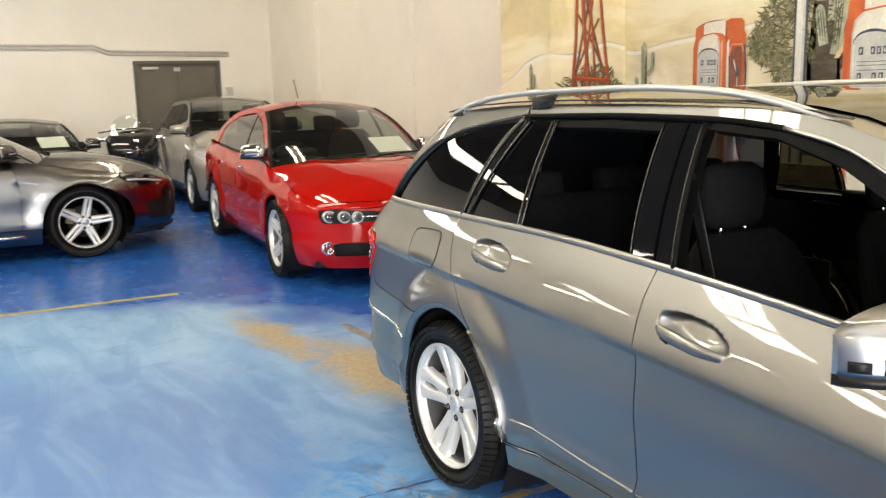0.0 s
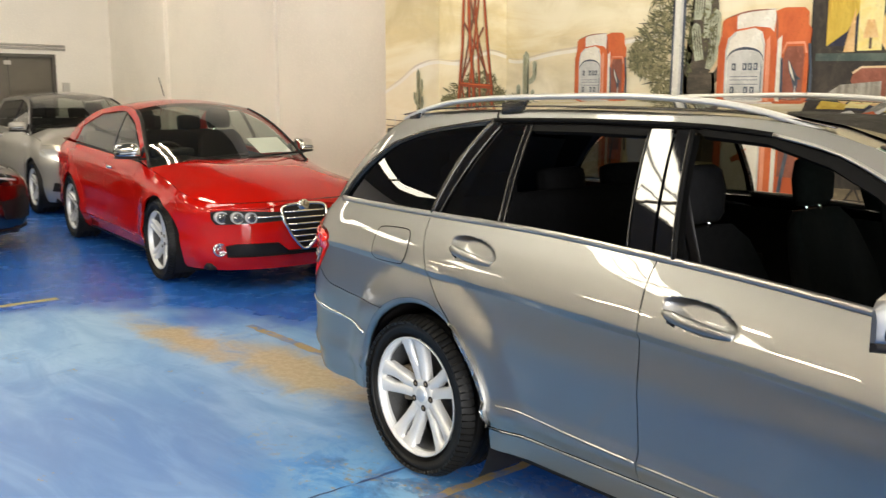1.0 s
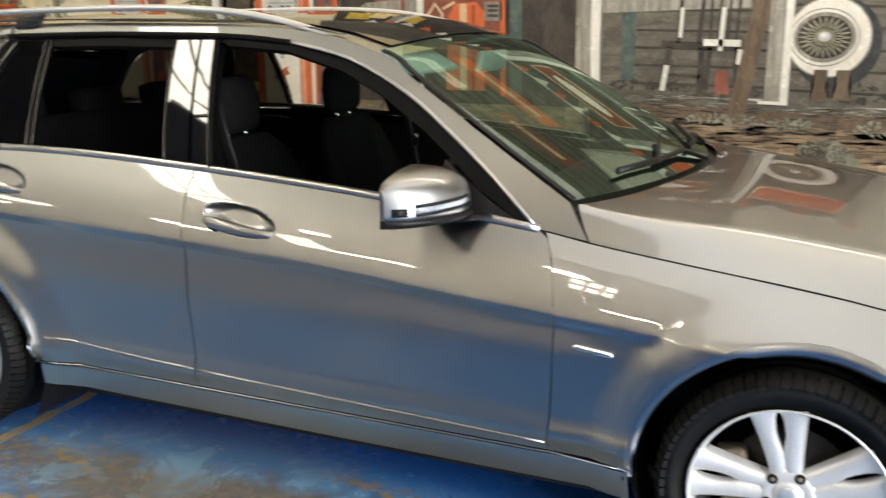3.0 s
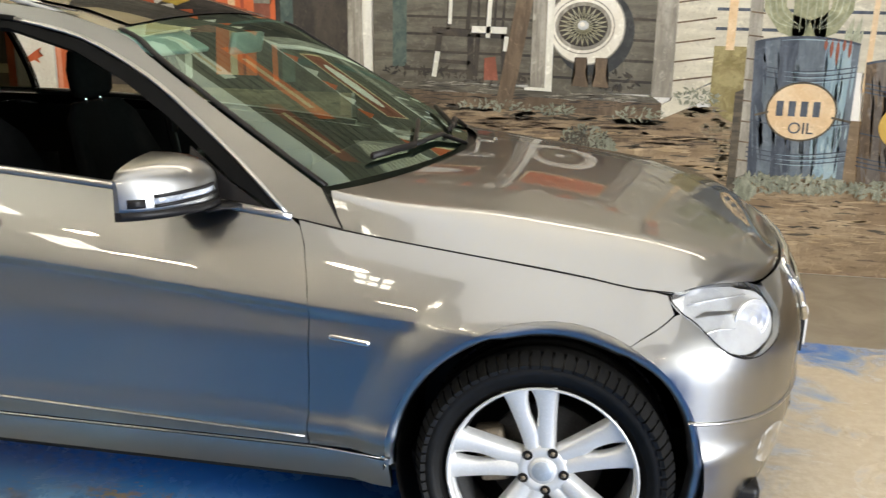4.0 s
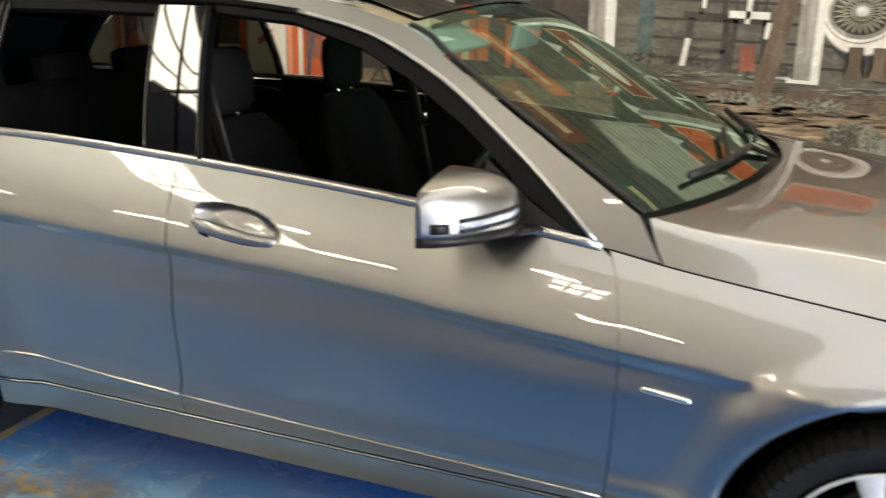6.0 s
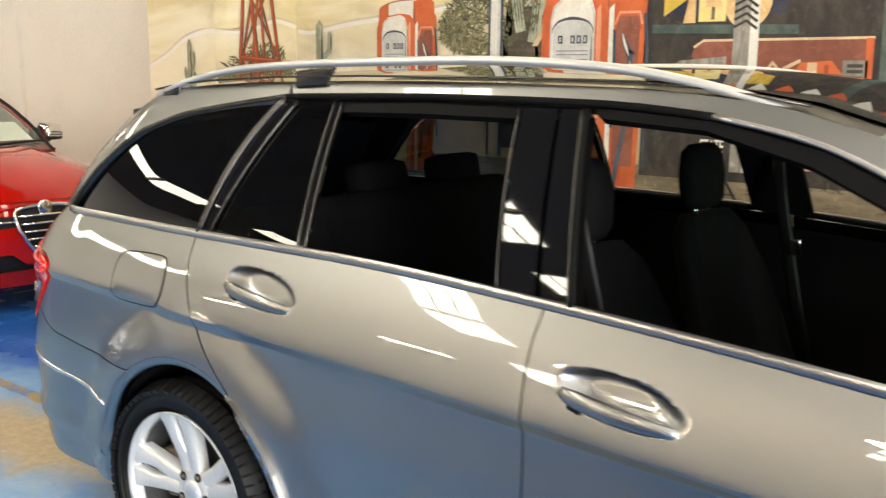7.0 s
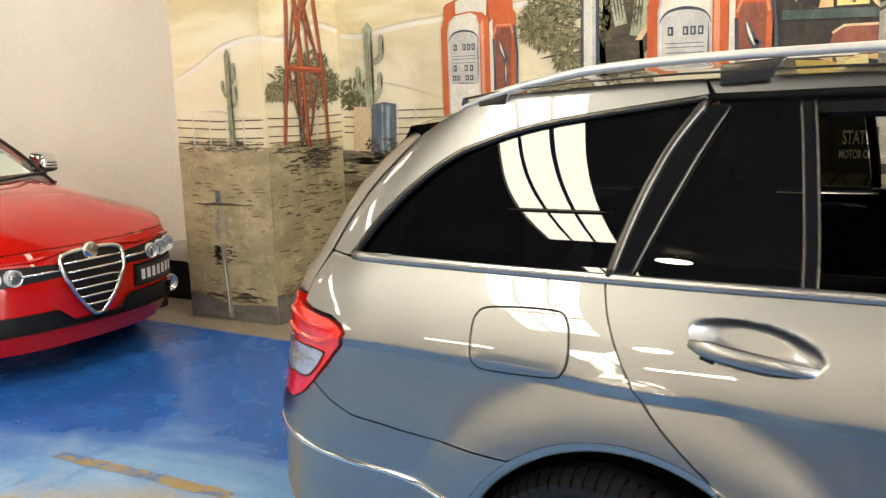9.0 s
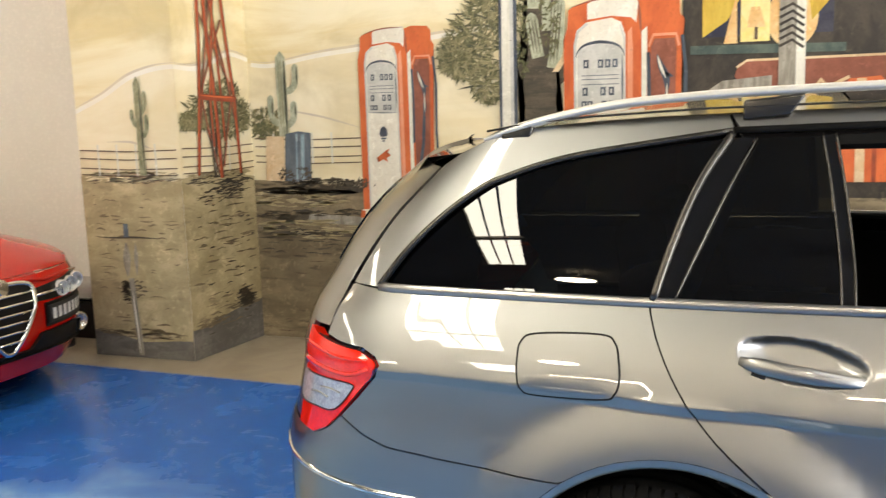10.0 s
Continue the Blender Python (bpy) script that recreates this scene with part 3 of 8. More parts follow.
REDP = brushed("mural_rust_red", (0.40, 0.075, 0.03), (0.22, 0.05, 0.025), 14.0)
ORANGE = brushed("mural_pump_orange", (0.68, 0.155, 0.045), (0.52, 0.10, 0.03), 7.0, (1, 1, 0.5))
ORANGELIGHT = brushed("mural_pump_pink", (0.80, 0.36, 0.22), (0.70, 0.24, 0.12), 7.0, (1, 1, 0.5))
CREAMP = brushed("mural_pump_white", (0.74, 0.69, 0.58), (0.82, 0.79, 0.70), 8.0, (1, 1, 0.5))
PANELP = brushed("mural_grey_panel", (0.50, 0.50, 0.46), (0.62, 0.61, 0.57), 9.0)
DARKP = brushed("mural_dark_wood", (0.030, 0.026, 0.022), (0.075, 0.06, 0.045), 9.0, (1, 1, 0.4))
BROWNP = brushed("mural_brown_wood", (0.10, 0.068, 0.042), (0.19, 0.135, 0.085), 12.0, (2, 1, 0.4))
TEALP = brushed("mural_teal_trim", (0.055, 0.085, 0.075), (0.11, 0.14, 0.115), 9.0)
POSTP = brushed("mural_weathered_post", (0.22, 0.20, 0.16), (0.40, 0.37, 0.31), 10.0, (3, 1, 0.3))
POSTLIGHT = brushed("mural_white_post", (0.66, 0.64, 0.54), (0.78, 0.76, 0.68), 8.0, (3, 1, 0.3))
SIDING = brushed("mural_grey_siding", (0.085, 0.076, 0.057), (0.17, 0.155, 0.118), 6.0, (0.5, 1, 3.0))
SIDINGCREAM = brushed("mural_cream_siding", (0.50, 0.46, 0.36), (0.64, 0.60, 0.48), 5.0, (0.5, 1, 3.0))
YELLOWP = brushed("mural_yellow_curtain", (0.70, 0.50, 0.08), (0.50, 0.32, 0.04), 12.0, (2.5, 1, 0.5))
YELLOWLIGHT = brushed("mural_lit_window", (0.82, 0.72, 0.35), (0.80, 0.62, 0.20), 8.0)
PEACH = brushed("mural_peach_glow", (0.72, 0.42, 0.16), (0.80, 0.58, 0.30), 8.0)
NAVY = brushed("mural_dark_blue", (0.022, 0.025, 0.05), (0.05, 0.05, 0.07), 8.0)
DRUMBLUE = brushed("mural_drum_blue", (0.17, 0.25, 0.31), (0.29, 0.41, 0.46), 7.0, (2.5, 1, 0.5), third=(0.42, 0.52, 0.54))
DRUMSLATE = brushed("mural_drum_slate", (0.10, 0.125, 0.15), (0.17, 0.20, 0.23), 7.0, (2.5, 1, 0.5))
DRUMDARK = brushed("mural_drum_shadow", (0.045, 0.055, 0.075), (0.10, 0.12, 0.15), 7.0, (2.5, 1, 0.5))
DRUMPALE = brushed("mural_drum_pale", (0.34, 0.44, 0.47), (0.24, 0.36, 0.42), 8.0, (2.5, 1, 0.5))
DRUMBROWN = brushed("mural_drum_brown", (0.12, 0.10, 0.085), (0.22, 0.185, 0.15), 7.0, (2.5, 1, 0.5))
SIGNP = brushed("mural_sign_peach", (0.66, 0.46, 0.26), (0.74, 0.58, 0.38), 8.0)
TYREP = brushed("mural_tyre_black", (0.025, 0.027, 0.028), (0.06, 0.062, 0.06), 8.0)
PEACHEARTH = brushed("mural_ochre_earth", (0.36, 0.25, 0.135), (0.45, 0.34, 0.21), 6.0)
GRASS = brushed("mural_grass", (0.17, 0.18, 0.13), (0.34, 0.345, 0.26), 18.0, (2, 1, 0.5))
COKE = brushed("mural_faded_red", (0.22, 0.07, 0.04), (0.32, 0.11, 0.07), 6.0)


def on_wall(face, a, b, layer):
    """Wall places: main wall by (x, z), the pier's front by (x, z), the pier's side by (y, z)."""
    d = 0.003 * layer
    return (a, MY - d, b) if face == "main" else (a, PY - d, b) if face == "front" else (PX + SPLAY * (a - PY) + d, a, b)


def daub(name, pts, material, layer=2, face="main", label=""):
    bm = bmesh.new()
    bm.faces.new([bm.verts.new(on_wall(face, a, b, layer)) for a, b in pts])
    bmesh.ops.triangulate(bm, faces=bm.faces[:])
    upward(bm, (0, -1, 0) if face != "side" else (1, 0, 0))
    return part(name, bm, material, mural, label, smooth=False)


def rect(a, b, c, d):
    return [(a, c), (b, c), (b, d), (a, d)]


def oval(cx, cz, rx, rz, n=28, lean=0.0):
    return [(cx + rx * math.cos(t) + lean * rz * math.sin(t), cz + rz * math.sin(t)) for t in (2 * math.pi * k / n for k in range(n))]


def strokes(name, lines, material, layer=3, face="main", label="", ends="flat"):
    """Painted lines: each a list of points with a half width; ends flat, tapered or round at the far tip."""
    bm = bmesh.new()
    for pts, w in lines:
        if ends != "flat":
            pts = through_points(pts, 5) if len(pts) > 2 else [(pts[0][0] + (pts[1][0] - pts[0][0]) * k / 6, pts[0][1] + (pts[1][1] - pts[0][1]) * k / 6) for k in range(7)]
        rows, n = [], len(pts)
        run = [0.0]
        for p, q in zip(pts, pts[1:]):
            run.append(run[-1] + math.hypot(q[0] - p[0], q[1] - p[1]))
        for i, (a, b) in enumerate(pts):
            p, q = pts[max(i - 1, 0)], pts[min(i + 1, n - 1)]
            g = math.hypot(q[0] - p[0], q[1] - p[1]) or 1
            k = w
            if ends == "taper":
                k = w * (0.15 + 0.85 * math.sin(math.pi * run[i] / (run[-1] or 1)))
            elif ends == "round":
                left = (run[-1] - run[i]) / (w * 1.4)
                k = w * (1.0 if left >= 1 else max(0.12, math.sqrt(1 - (1 - left) ** 2)))
            nx, nz = -(q[1] - p[1]) / g * k, (q[0] - p[0]) / g * k
            rows.append((bm.verts.new(on_wall(face, a + nx, b + nz, layer)), bm.verts.new(on_wall(face, a - nx, b - nz, layer))))
        for (a, b), (c, d) in zip(rows, rows[1:]):
            bm.faces.new((a, b, d, c))
    upward(bm, (0, -1, 0) if face != "side" else (1, 0, 0))
    return part(name, bm, material, mural, label, smooth=False)


def leaves(name, blobs, material, layer, face, count, size, seed, slim=0.34):
    """Foliage as many small painted dabs within ovals, pointing outwards."""
    random.seed(seed)
    bm = bmesh.new()
    for _ in range(count):
        cx, cz, rx, rz = random.choice(blobs)
        a, r = random.uniform(0, 2 * math.pi), math.sqrt(random.random())
        x, z, t, s = cx + rx * r * math.cos(a), cz + rz * r * math.sin(a), a + random.gauss(0, 0.8), size * random.uniform(0.6, 1.6)
        if face == "side" and not PY + 0.012 < x < MY - 0.02 or face == "front" and not -3.55 < x < PX - 0.01 or face == "main" and x < PX + 0.11:
            continue
        bm.faces.new([bm.verts.new(on_wall(face, x + s * (u * math.cos(t) - v * math.sin(t)), z + s * (u * math.sin(t) + v * math.cos(t)), layer + random.choice((0, 0.3, 0.6)))) for u, v in ((-1, 0), (-0.1, -slim), (1, 0), (-0.1, slim))])
    upward(bm, (0, -1, 0) if face != "side" else (1, 0, 0))
    ob = part(name, bm, material, mural, "painted foliage", smooth=False)
    ob["kind"] = "stuff"
    return ob


# the pier that carries the left end of the picture
PX, PXL, PY = -2.87, -3.55, 1.69
SPLAY = 0.14  # the pier's side runs slightly outwards to the wall
bm = box(PXL, PX, PY, Y1 - 0.001, 0, H)
for v in bm.verts:
    if v.co.x > PX - 0.1 and v.co.y > PY + 0.1:
        v.co.x += SPLAY * (v.co.y - PY)
structure("pier", bm, WALL, "square wall pier painted with the desert scene", "pier")
daub("sky", rect(PXL + 0.001, PX + 0.007, 1.0, H - 0.01), SKYP, 1, "front")
daub("sky", rect(PY - 0.007, MY - 0.004, 1.0, H - 0.01), SKYP, 1, "side")
daub("sky", rect(PX + 0.02, 0.95, 0.9, H - 0.01), SKYP, 1)
wave = lambda pts, n=6: through_points(pts, n)
daub("dune", wave([(-3.549, 1.45), (-3.35, 1.53), (-3.17, 1.625), (-3.0, 1.67), (-2.863, 1.68)]) + [(-2.863, 1.0), (-3.549, 1.0)], SANDP, 2, "front")
daub("dune", wave([(1.684, 1.68), (1.85, 1.67), (2.0, 1.71), (2.15, 1.76), (2.316, 1.73)]) + [(2.316, 1.0), (1.684, 1.0)], SANDP, 2, "side")
daub("dune", wave([(-2.865, 1.72), (-2.6, 1.69), (-2.3, 1.735), (-2.03, 1.76), (-1.6, 1.80), (-1.1, 1.86)]) + [(-1.1, 0.9), (-2.865, 0.9)], SANDP, 2)
for face, pts in (("front", [(-3.549, 1.45), (-3.35, 1.53), (-3.17, 1.625), (-3.0, 1.67), (-2.863, 1.68)]), ("side", [(1.684, 1.68), (1.85, 1.67), (2.0, 1.71), (2.15, 1.76), (2.316, 1.73)]), ("main", [(-2.75, 1.70), (-2.6, 1.69), (-2.3, 1.735), (-2.03, 1.76), (-1.6, 1.80), (-1.1, 1.86)])):
    strokes("dune_edge", [(wave([(a, z - 0.004) for a, z in pts]), 0.013)], DUNELINE, 2.5, face)
    strokes("dune_shade", [(wave([(a, z + 0.017) for a, z in pts]), 0.008), (wave([(a, z - 0.26 - 0.10 * k) for k, (a, z) in enumerate(pts[1:4])]), 0.006)], DUNESHADE, 2.3, face, ends="taper")
daub("ground", [(-3.549, 1.075), (-3.3, 1.085), (-3.0, 1.07), (-2.863, 1.06), (-2.863, 0.004), (-3.549, 0.004)], DIRT3, 3, "front", "painted desert ground")
daub("ground", [(1.683, 1.06), (1.9, 1.05), (2.1, 1.06), (2.316, 1.02), (2.316, 0.004), (1.683, 0.004)], DIRT3, 3, "side")
daub("ground", wave([(-2.865, 1.0), (-2.5, 0.985), (-2.2, 0.965), (-1.8, 0.94), (-1.0, 0.94), (0.2, 0.96), (1.3, 0.97)], 4) + [(1.3, 0.004), (-2.865, 0.004)], DIRT, 3)
daub("ground", [(1.3, 0.97), (2.3, 0.92), (3.1, 0.88), (3.6, 0.86), (7.49, 0.80), (7.49, 0.004), (1.3, 0.004)], DIRT2, 3)
random.seed(5)
for face, a0, a1, z0, z1, n in (("front", -3.5, -2.95, 0.12, 0.98, 34), ("side", 1.74, 2.26, 0.1, 0.98, 36), ("main", -2.8, 4.6, 0.03, 0.80, 260)):
    lines = []
    for _ in range(n):
        a, z, q = random.uniform(a0, a1), random.uniform(z0, z1), random.uniform(0.015, 0.075 if face == "main" else 0.04)
        if a + q < a1 and a - q > a0:
            lines.append(([(a - q, z), (a, z + random.uniform(-0.008, 0.010)), (a + q, z + random.uniform(-0.006, 0.006))], random.uniform(0.0015, 0.006)))
    strokes("ground_streak", lines, {"main": BROWNP, "side": SHADE, "front": DIRT}[face], 3.6, face, ends="taper")["kind"] = "stuff"
daub("base_shadow", wave([(-3.549, 0.16), (-3.4, 0.145), (-3.2, 0.10), (-3.0, 0.115), (-2.863, 0.12)], 3) + [(-2.863, 0.004), (-3.549, 0.004)], BASEP, 3.3, "front")
daub("base_shadow", wave([(1.683, 0.18), (1.8, 0.185), (1.9, 0.205), (2.1, 0.235), (2.316, 0.25)], 3) + [(2.316, 0.004), (1.683, 0.004)], BASEP, 3.3, "side")
for z, a, b in ((0.92, -2.78, -2.05), (0.93, -2.45, -1.95), (0.76, -2.75, -2.2), (0.67, -2.7, -1.9)):
    daub("dark_patch", [(a, z), (a + 0.3, z + 0.02), (b - 0.1, z + 0.015), (b, z), (b - 0.2, z - 0.02), (a + 0.2, z - 0.015)], SHADE, 3.4)
daub("kerb", [(-2.42, 0.74), (-2.40, 0.79), (-1.5, 0.75), (-1.5, 0.69)], POSTP, 4)

# fence, cactus, derrick and tree
for face, a0, a1 in (("front", -3.54, -2.88), ("side", 1.70, 2.31), ("main", -2.75, -2.04)):
    k = 1.02 if face == "main" else 1.0
    strokes("fence", [([(a0, z * k), ((a0 + a1) / 2, z * k - 0.012), (a1, z * k - 0.006)], 0.0034) for z in (1.225, 1.178, 1.122, 1.085)], BROWNP, 4, face)
    strokes("fence_post", [([(a, 1.075 * k), (a, 1.255 * k)], 0.006) for a in (a0 + 0.13 * k2 for k2 in range(1, int((a1 - a0) / 0.13)))], POSTLIGHT, 4.3, face)


def cactus(face, x, z0, z1, w, arms, material, layer=5):
    """A painted saguaro: ribbed trunk with rounded top and bent arms, dark on one flank."""
    strokes("cactus", [([(x, z0), (x, (z0 + z1) / 2), (x, z1)], w)], material, layer, face, "painted green cactus", ends="round")
    strokes("cactus_arm", [([(x, az), (x + dx * 0.55, az + 0.004), (x + dx * 0.92, az + 0.035), (x + dx, az + h * 0.6), (x + dx, az + h)], w * 0.62) for az, dx, h in arms], material, layer + 0.3, face, ends="round")
    strokes("cactus_rib", [([(x + q, z0 + 0.01), (x + q * 0.9, z1 - 0.03)], w * 0.10) for q in (-w * 0.45, w * 0.05)], TWIG, layer + 0.6, face, ends="taper")
    strokes("cactus_shade", [([(x + w * 0.72, z0), (x + w * 0.72, z1 - w * 1.5)], w * 0.26)] + [([(x + dx + w * 0.36, az + 0.04), (x + dx + w * 0.36, az + h - 0.02)], w * 0.16) for az, dx, h in arms], GREENDARK, layer + 0.6, face, ends="taper")


GREENDARK = brushed("mural_cactus_dark", (0.045, 0.05, 0.03), (0.10, 0.10, 0.06), 22.0)
cactus("front", -3.11, 1.08, 1.63, 0.022, ((1.36, -0.045, 0.09), (1.43, 0.045, 0.12), (1.30, 0.05, 0.12)), GREENP)
cactus("main", -2.545, 1.26, 1.765, 0.033, ((1.53, 0.095, 0.16), (1.34, -0.08, 0.17), (1.33, 0.075, 0.14)), PALEGREEN)
TREE1 = [(1.88, 1.38, 0.20, 0.05), (2.0, 1.45, 0.26, 0.10), (2.06, 1.53, 0.16, 0.08), (2.2, 1.40, 0.14, 0.08), (1.82, 1.36, 0.12, 0.04), (2.12, 1.36, 0.16, 0.10)]
leaves("tree", TREE1, LEAF, 3.5, "side", 720, 0.026, 11, 0.22)
leaves("tree", TREE1, TWIG, 4.2, "side", 380, 0.020, 12, 0.18)
leaves("tree", [(-2.68, 1.36, 0.16, 0.07), (-2.66, 1.30, 0.14, 0.05)], LEAF, 3.5, "main", 330, 0.018, 13)
leaves("tree", [(-2.68, 1.36, 0.16, 0.07)], TWIG, 4.2, "main", 90, 0.013, 14)
strokes("tree_trunk", [([(1.97, 1.05), (1.98, 1.2), (2.0, 1.36)], 0.014)], SHADE, 3.4, "side", ends="taper")
legs = [([(1.82, 1.065), (1.865, 1.50), (1.89, 1.8), (1.905, 2.35)], 0.012), ([(2.015, 1.035), (1.995, 1.50), (1.96, 1.85), (1.935, 2.35)], 0.015), ([(2.185, 1.05), (2.165, 1.49), (2.12, 1.85), (2.07, 2.35)], 0.012),
        ([(1.965, 1.22), (1.955, 1.50), (2.0, 1.85), (2.06, 2.35)], 0.009), ([(2.06, 1.25), (2.05, 1.50), (2.03, 1.85), (1.98, 2.35)], 0.009)]
thin = [([(1.845, 1.30), (1.90, 1.62), (1.99, 2.05), (2.03, 2.35)], 0.006), ([(2.175, 1.25), (2.10, 1.62), (1.98, 2.05), (1.92, 2.35)], 0.006), ([(1.87, 1.52), (1.97, 1.74), (2.08, 1.95)], 0.005), ([(2.15, 1.52), (2.03, 1.76), (1.90, 1.98)], 0.005), ([(2.03, 1.10), (2.09, 1.36), (2.13, 1.50)], 0.006), ([(1.99, 1.06), (1.91, 1.33), (1.88, 1.50)], 0.006)]
strokes("derrick_strut", thin, BROWNP, 4.7, "side")
strokes("derrick_strut", [([(a + 0.010, z) for a, z in pts], 0.004) for pts, w in thin], REDP, 4.85, "side")
strokes("derrick", legs, REDP, 5, "side", "painted rusty red derrick")
strokes("derrick_edge", [([(p[0] + w * 0.9, p[1]) for p in pts], w * 0.22) for pts, w in legs], BROWNP, 5.2, "side")
strokes("derrick_leg_shade", [([(1.955, 1.05), (1.945, 1.30), (1.94, 1.50)], 0.009)], SHADE, 4.9, "side")
strokes("derrick_shine", [([(p[0] - w * 0.5, p[1]) for p in pts], w * 0.22) for pts, w in legs], ORANGE, 5.3, "side")
strokes("derrick_bar", [([(1.855, 1.512), (2.01, 1.500), (2.175, 1.492)], 0.017)], REDP, 5.6, "side")
strokes("derrick_bar", [([(1.86, 1.520), (2.01, 1.508), (2.17, 1.500)], 0.005)], ORANGE, 5.9, "side", ends="taper")
strokes("standpipe", [([(-3.222, 0.02), (-3.228, 0.14), (-3.238, 0.26), (-3.246, 0.38), (-3.25, 0.48)], 0.019)], POSTP, 5, "front", "painted standpipe")
strokes("standpipe_shine", [([(-3.228, 0.03), (-3.236, 0.2), (-3.25, 0.40)], 0.006)], POSTLIGHT, 5.2, "front", ends="taper")
daub("standpipe_box", [(-3.33, 0.49), (-3.30, 0.47), (-3.20, 0.485), (-3.11, 0.475), (-3.12, 0.70), (-3.32, 0.70)], DIRT3, 4.6, "front")
strokes("standpipe_side", [([(-3.275, 0.49), (-3.27, 0.69)], 0.026), ([(-3.21, 0.50), (-3.205, 0.69)], 0.014)], POSTP, 4.7, "front", ends="taper")
strokes("standpipe_bar", [([(-3.48, 0.722), (-3.36, 0.717), (-3.20, 0.722), (-3.03, 0.716)], 0.006)], SHADE, 5.3, "front", ends="taper")
strokes("standpipe_tap", [([(-3.262, 0.722), (-3.262, 0.80)], 0.017)], DRUMSLATE, 5.4, "front")
daub("barrel", [(-2.685, 0.99), (-2.67, 1.265), (-2.545, 1.26), (-2.55, 0.99)], SIGNP, 5.5, label="painted pale barrel")
daub("barrel", [(-2.555, 0.99), (-2.535, 1.275), (-2.45, 1.29), (-2.365, 1.278), (-2.375, 1.0), (-2.47, 0.985)], DRUMSLATE, 5.8, label="painted blue-grey drum")
strokes("barrel_shine", [([(-2.43, 1.0), (-2.42, 1.27)], 0.012), ([(-2.47, 1.0), (-2.46, 1.275)], 0.006)], DRUMBLUE, 6.0)
leaves("scrub", [(-2.48, 1.03, 0.12, 0.05), (-2.25, 0.98, 0.16, 0.03), (-2.05, 0.97, 0.10, 0.03)], SHADE, 6, "main", 160, 0.014, 21)


def pump(x, z0, s, tall):
    """A painted fuel pump: white front in an orange frame, white crown, orange flank with nozzle and hose."""
    def P(*pts):
        return [(x + a * s, z0 + b * tall) for a, b in pts]
    daub("pump_side", P((0.50, 0.0), (0.50, 0.93), (0.60, 0.985), (0.70, 1.0), (0.90, 0.995), (0.945, 0.975), (0.95, 0.92), (0.985, 0.90), (0.97, 0.84), (0.955, 0.5), (0.93, 0.0)), ORANGE, 5, label="painted orange fuel pump")
    daub("pump_crown", P((0.03, 0.88), (0.04, 0.955), (0.10, 0.972), (0.22, 0.985), (0.22, 0.88)), ORANGE, 5.2)
    daub("pump_crown", P((0.20, 0.88), (0.20, 0.975), (0.30, 0.995), (0.60, 1.0), (0.615, 0.97), (0.60, 0.88)), CREAMP, 5.4)
    strokes("pump_crown_edge", [(P((0.05, 0.962), (0.22, 0.985), (0.40, 0.995), (0.62, 0.995)), 0.008 * s), (P((0.615, 0.985), (0.63, 0.92), (0.64, 0.85)), 0.010 * s)], COKE, 5.6, ends="taper")
    daub("pump_frame", P((0.0, 0.0), (0.0, 0.84), (0.03, 0.885), (0.10, 0.91), (0.40, 0.925), (0.56, 0.915), (0.625, 0.885), (0.64, 0.82), (0.64, 0.0)), ORANGE, 5.8)
    daub("pump_frame_light", P((0.53, 0.0), (0.53, 0.86), (0.565, 0.88), (0.575, 0.80), (0.575, 0.0)), ORANGELIGHT, 6.0)
    daub("pump_front", P((0.085, 0.02), (0.085, 0.82), (0.11, 0.875), (0.19, 0.905), (0.40, 0.918), (0.48, 0.90), (0.515, 0.85), (0.52, 0.02)), CREAMP, 6.3)
    strokes("pump_front_edge", [(P((0.095, 0.05), (0.095, 0.82), (0.12, 0.87), (0.20, 0.90)), 0.010 * s), (P((0.51, 0.05), (0.505, 0.84), (0.47, 0.89)), 0.008 * s)], PANELP, 6.6)
    daub("pump_flank_light", P((0.645, 0.0), (0.645, 0.86), (0.69, 0.88), (0.69, 0.0)), CREAMP, 5.9)
    daub("pump_niche", P((0.715, 0.25), (0.72, 0.80), (0.75, 0.83), (0.91, 0.83), (0.925, 0.79), (0.90, 0.25)), COKE, 6.0)
    strokes("pump_niche_edge", [(P((0.70, 0.80), (0.74, 0.845), (0.92, 0.845), (0.945, 0.80)), 0.012 * s)], ORANGELIGHT, 6.3)
    daub("dial_panel", P((0.115, 0.56), (0.115, 0.79), (0.16, 0.812), (0.30, 0.822), (0.44, 0.812), (0.49, 0.79), (0.49, 0.56)), PANELP, 6.8)
    strokes("dial_arch", [(P((0.10, 0.77), (0.12, 0.795), (0.18, 0.818), (0.30, 0.828), (0.43, 0.818), (0.49, 0.795), (0.505, 0.77)), 0.013 * s)], DRUMDARK, 7.0, ends="taper")
    strokes("dial_edge", [(P((0.49, 0.58), (0.49, 0.78)), 0.008 * s), (P((0.12, 0.562), (0.49, 0.558)), 0.006 * s)], DRUMSLATE, 7.0, ends="taper")
    marks = []
    for zz, spots, tall_ in ((0.745, (0.19, 0.31, 0.37, 0.43), 0.016), (0.638, (0.18, 0.33, 0.40), 0.016), (0.588, (0.17, 0.22, 0.34, 0.40), 0.013)):
        for k, a in enumerate(spots):
            marks.append((P((a - 0.022, zz), (a + 0.022, zz)), tall_ * tall))
    strokes("dial_bar", marks, DRUMDARK, 7.2)
    strokes("dial_bar_light", [([((p[0] + q[0]) / 2 - 0.010 * s, p[1]), ((p[0] + q[0]) / 2 + 0.006 * s, p[1])], w * 0.55) for (p, q), w in marks], PANELP, 7.4)
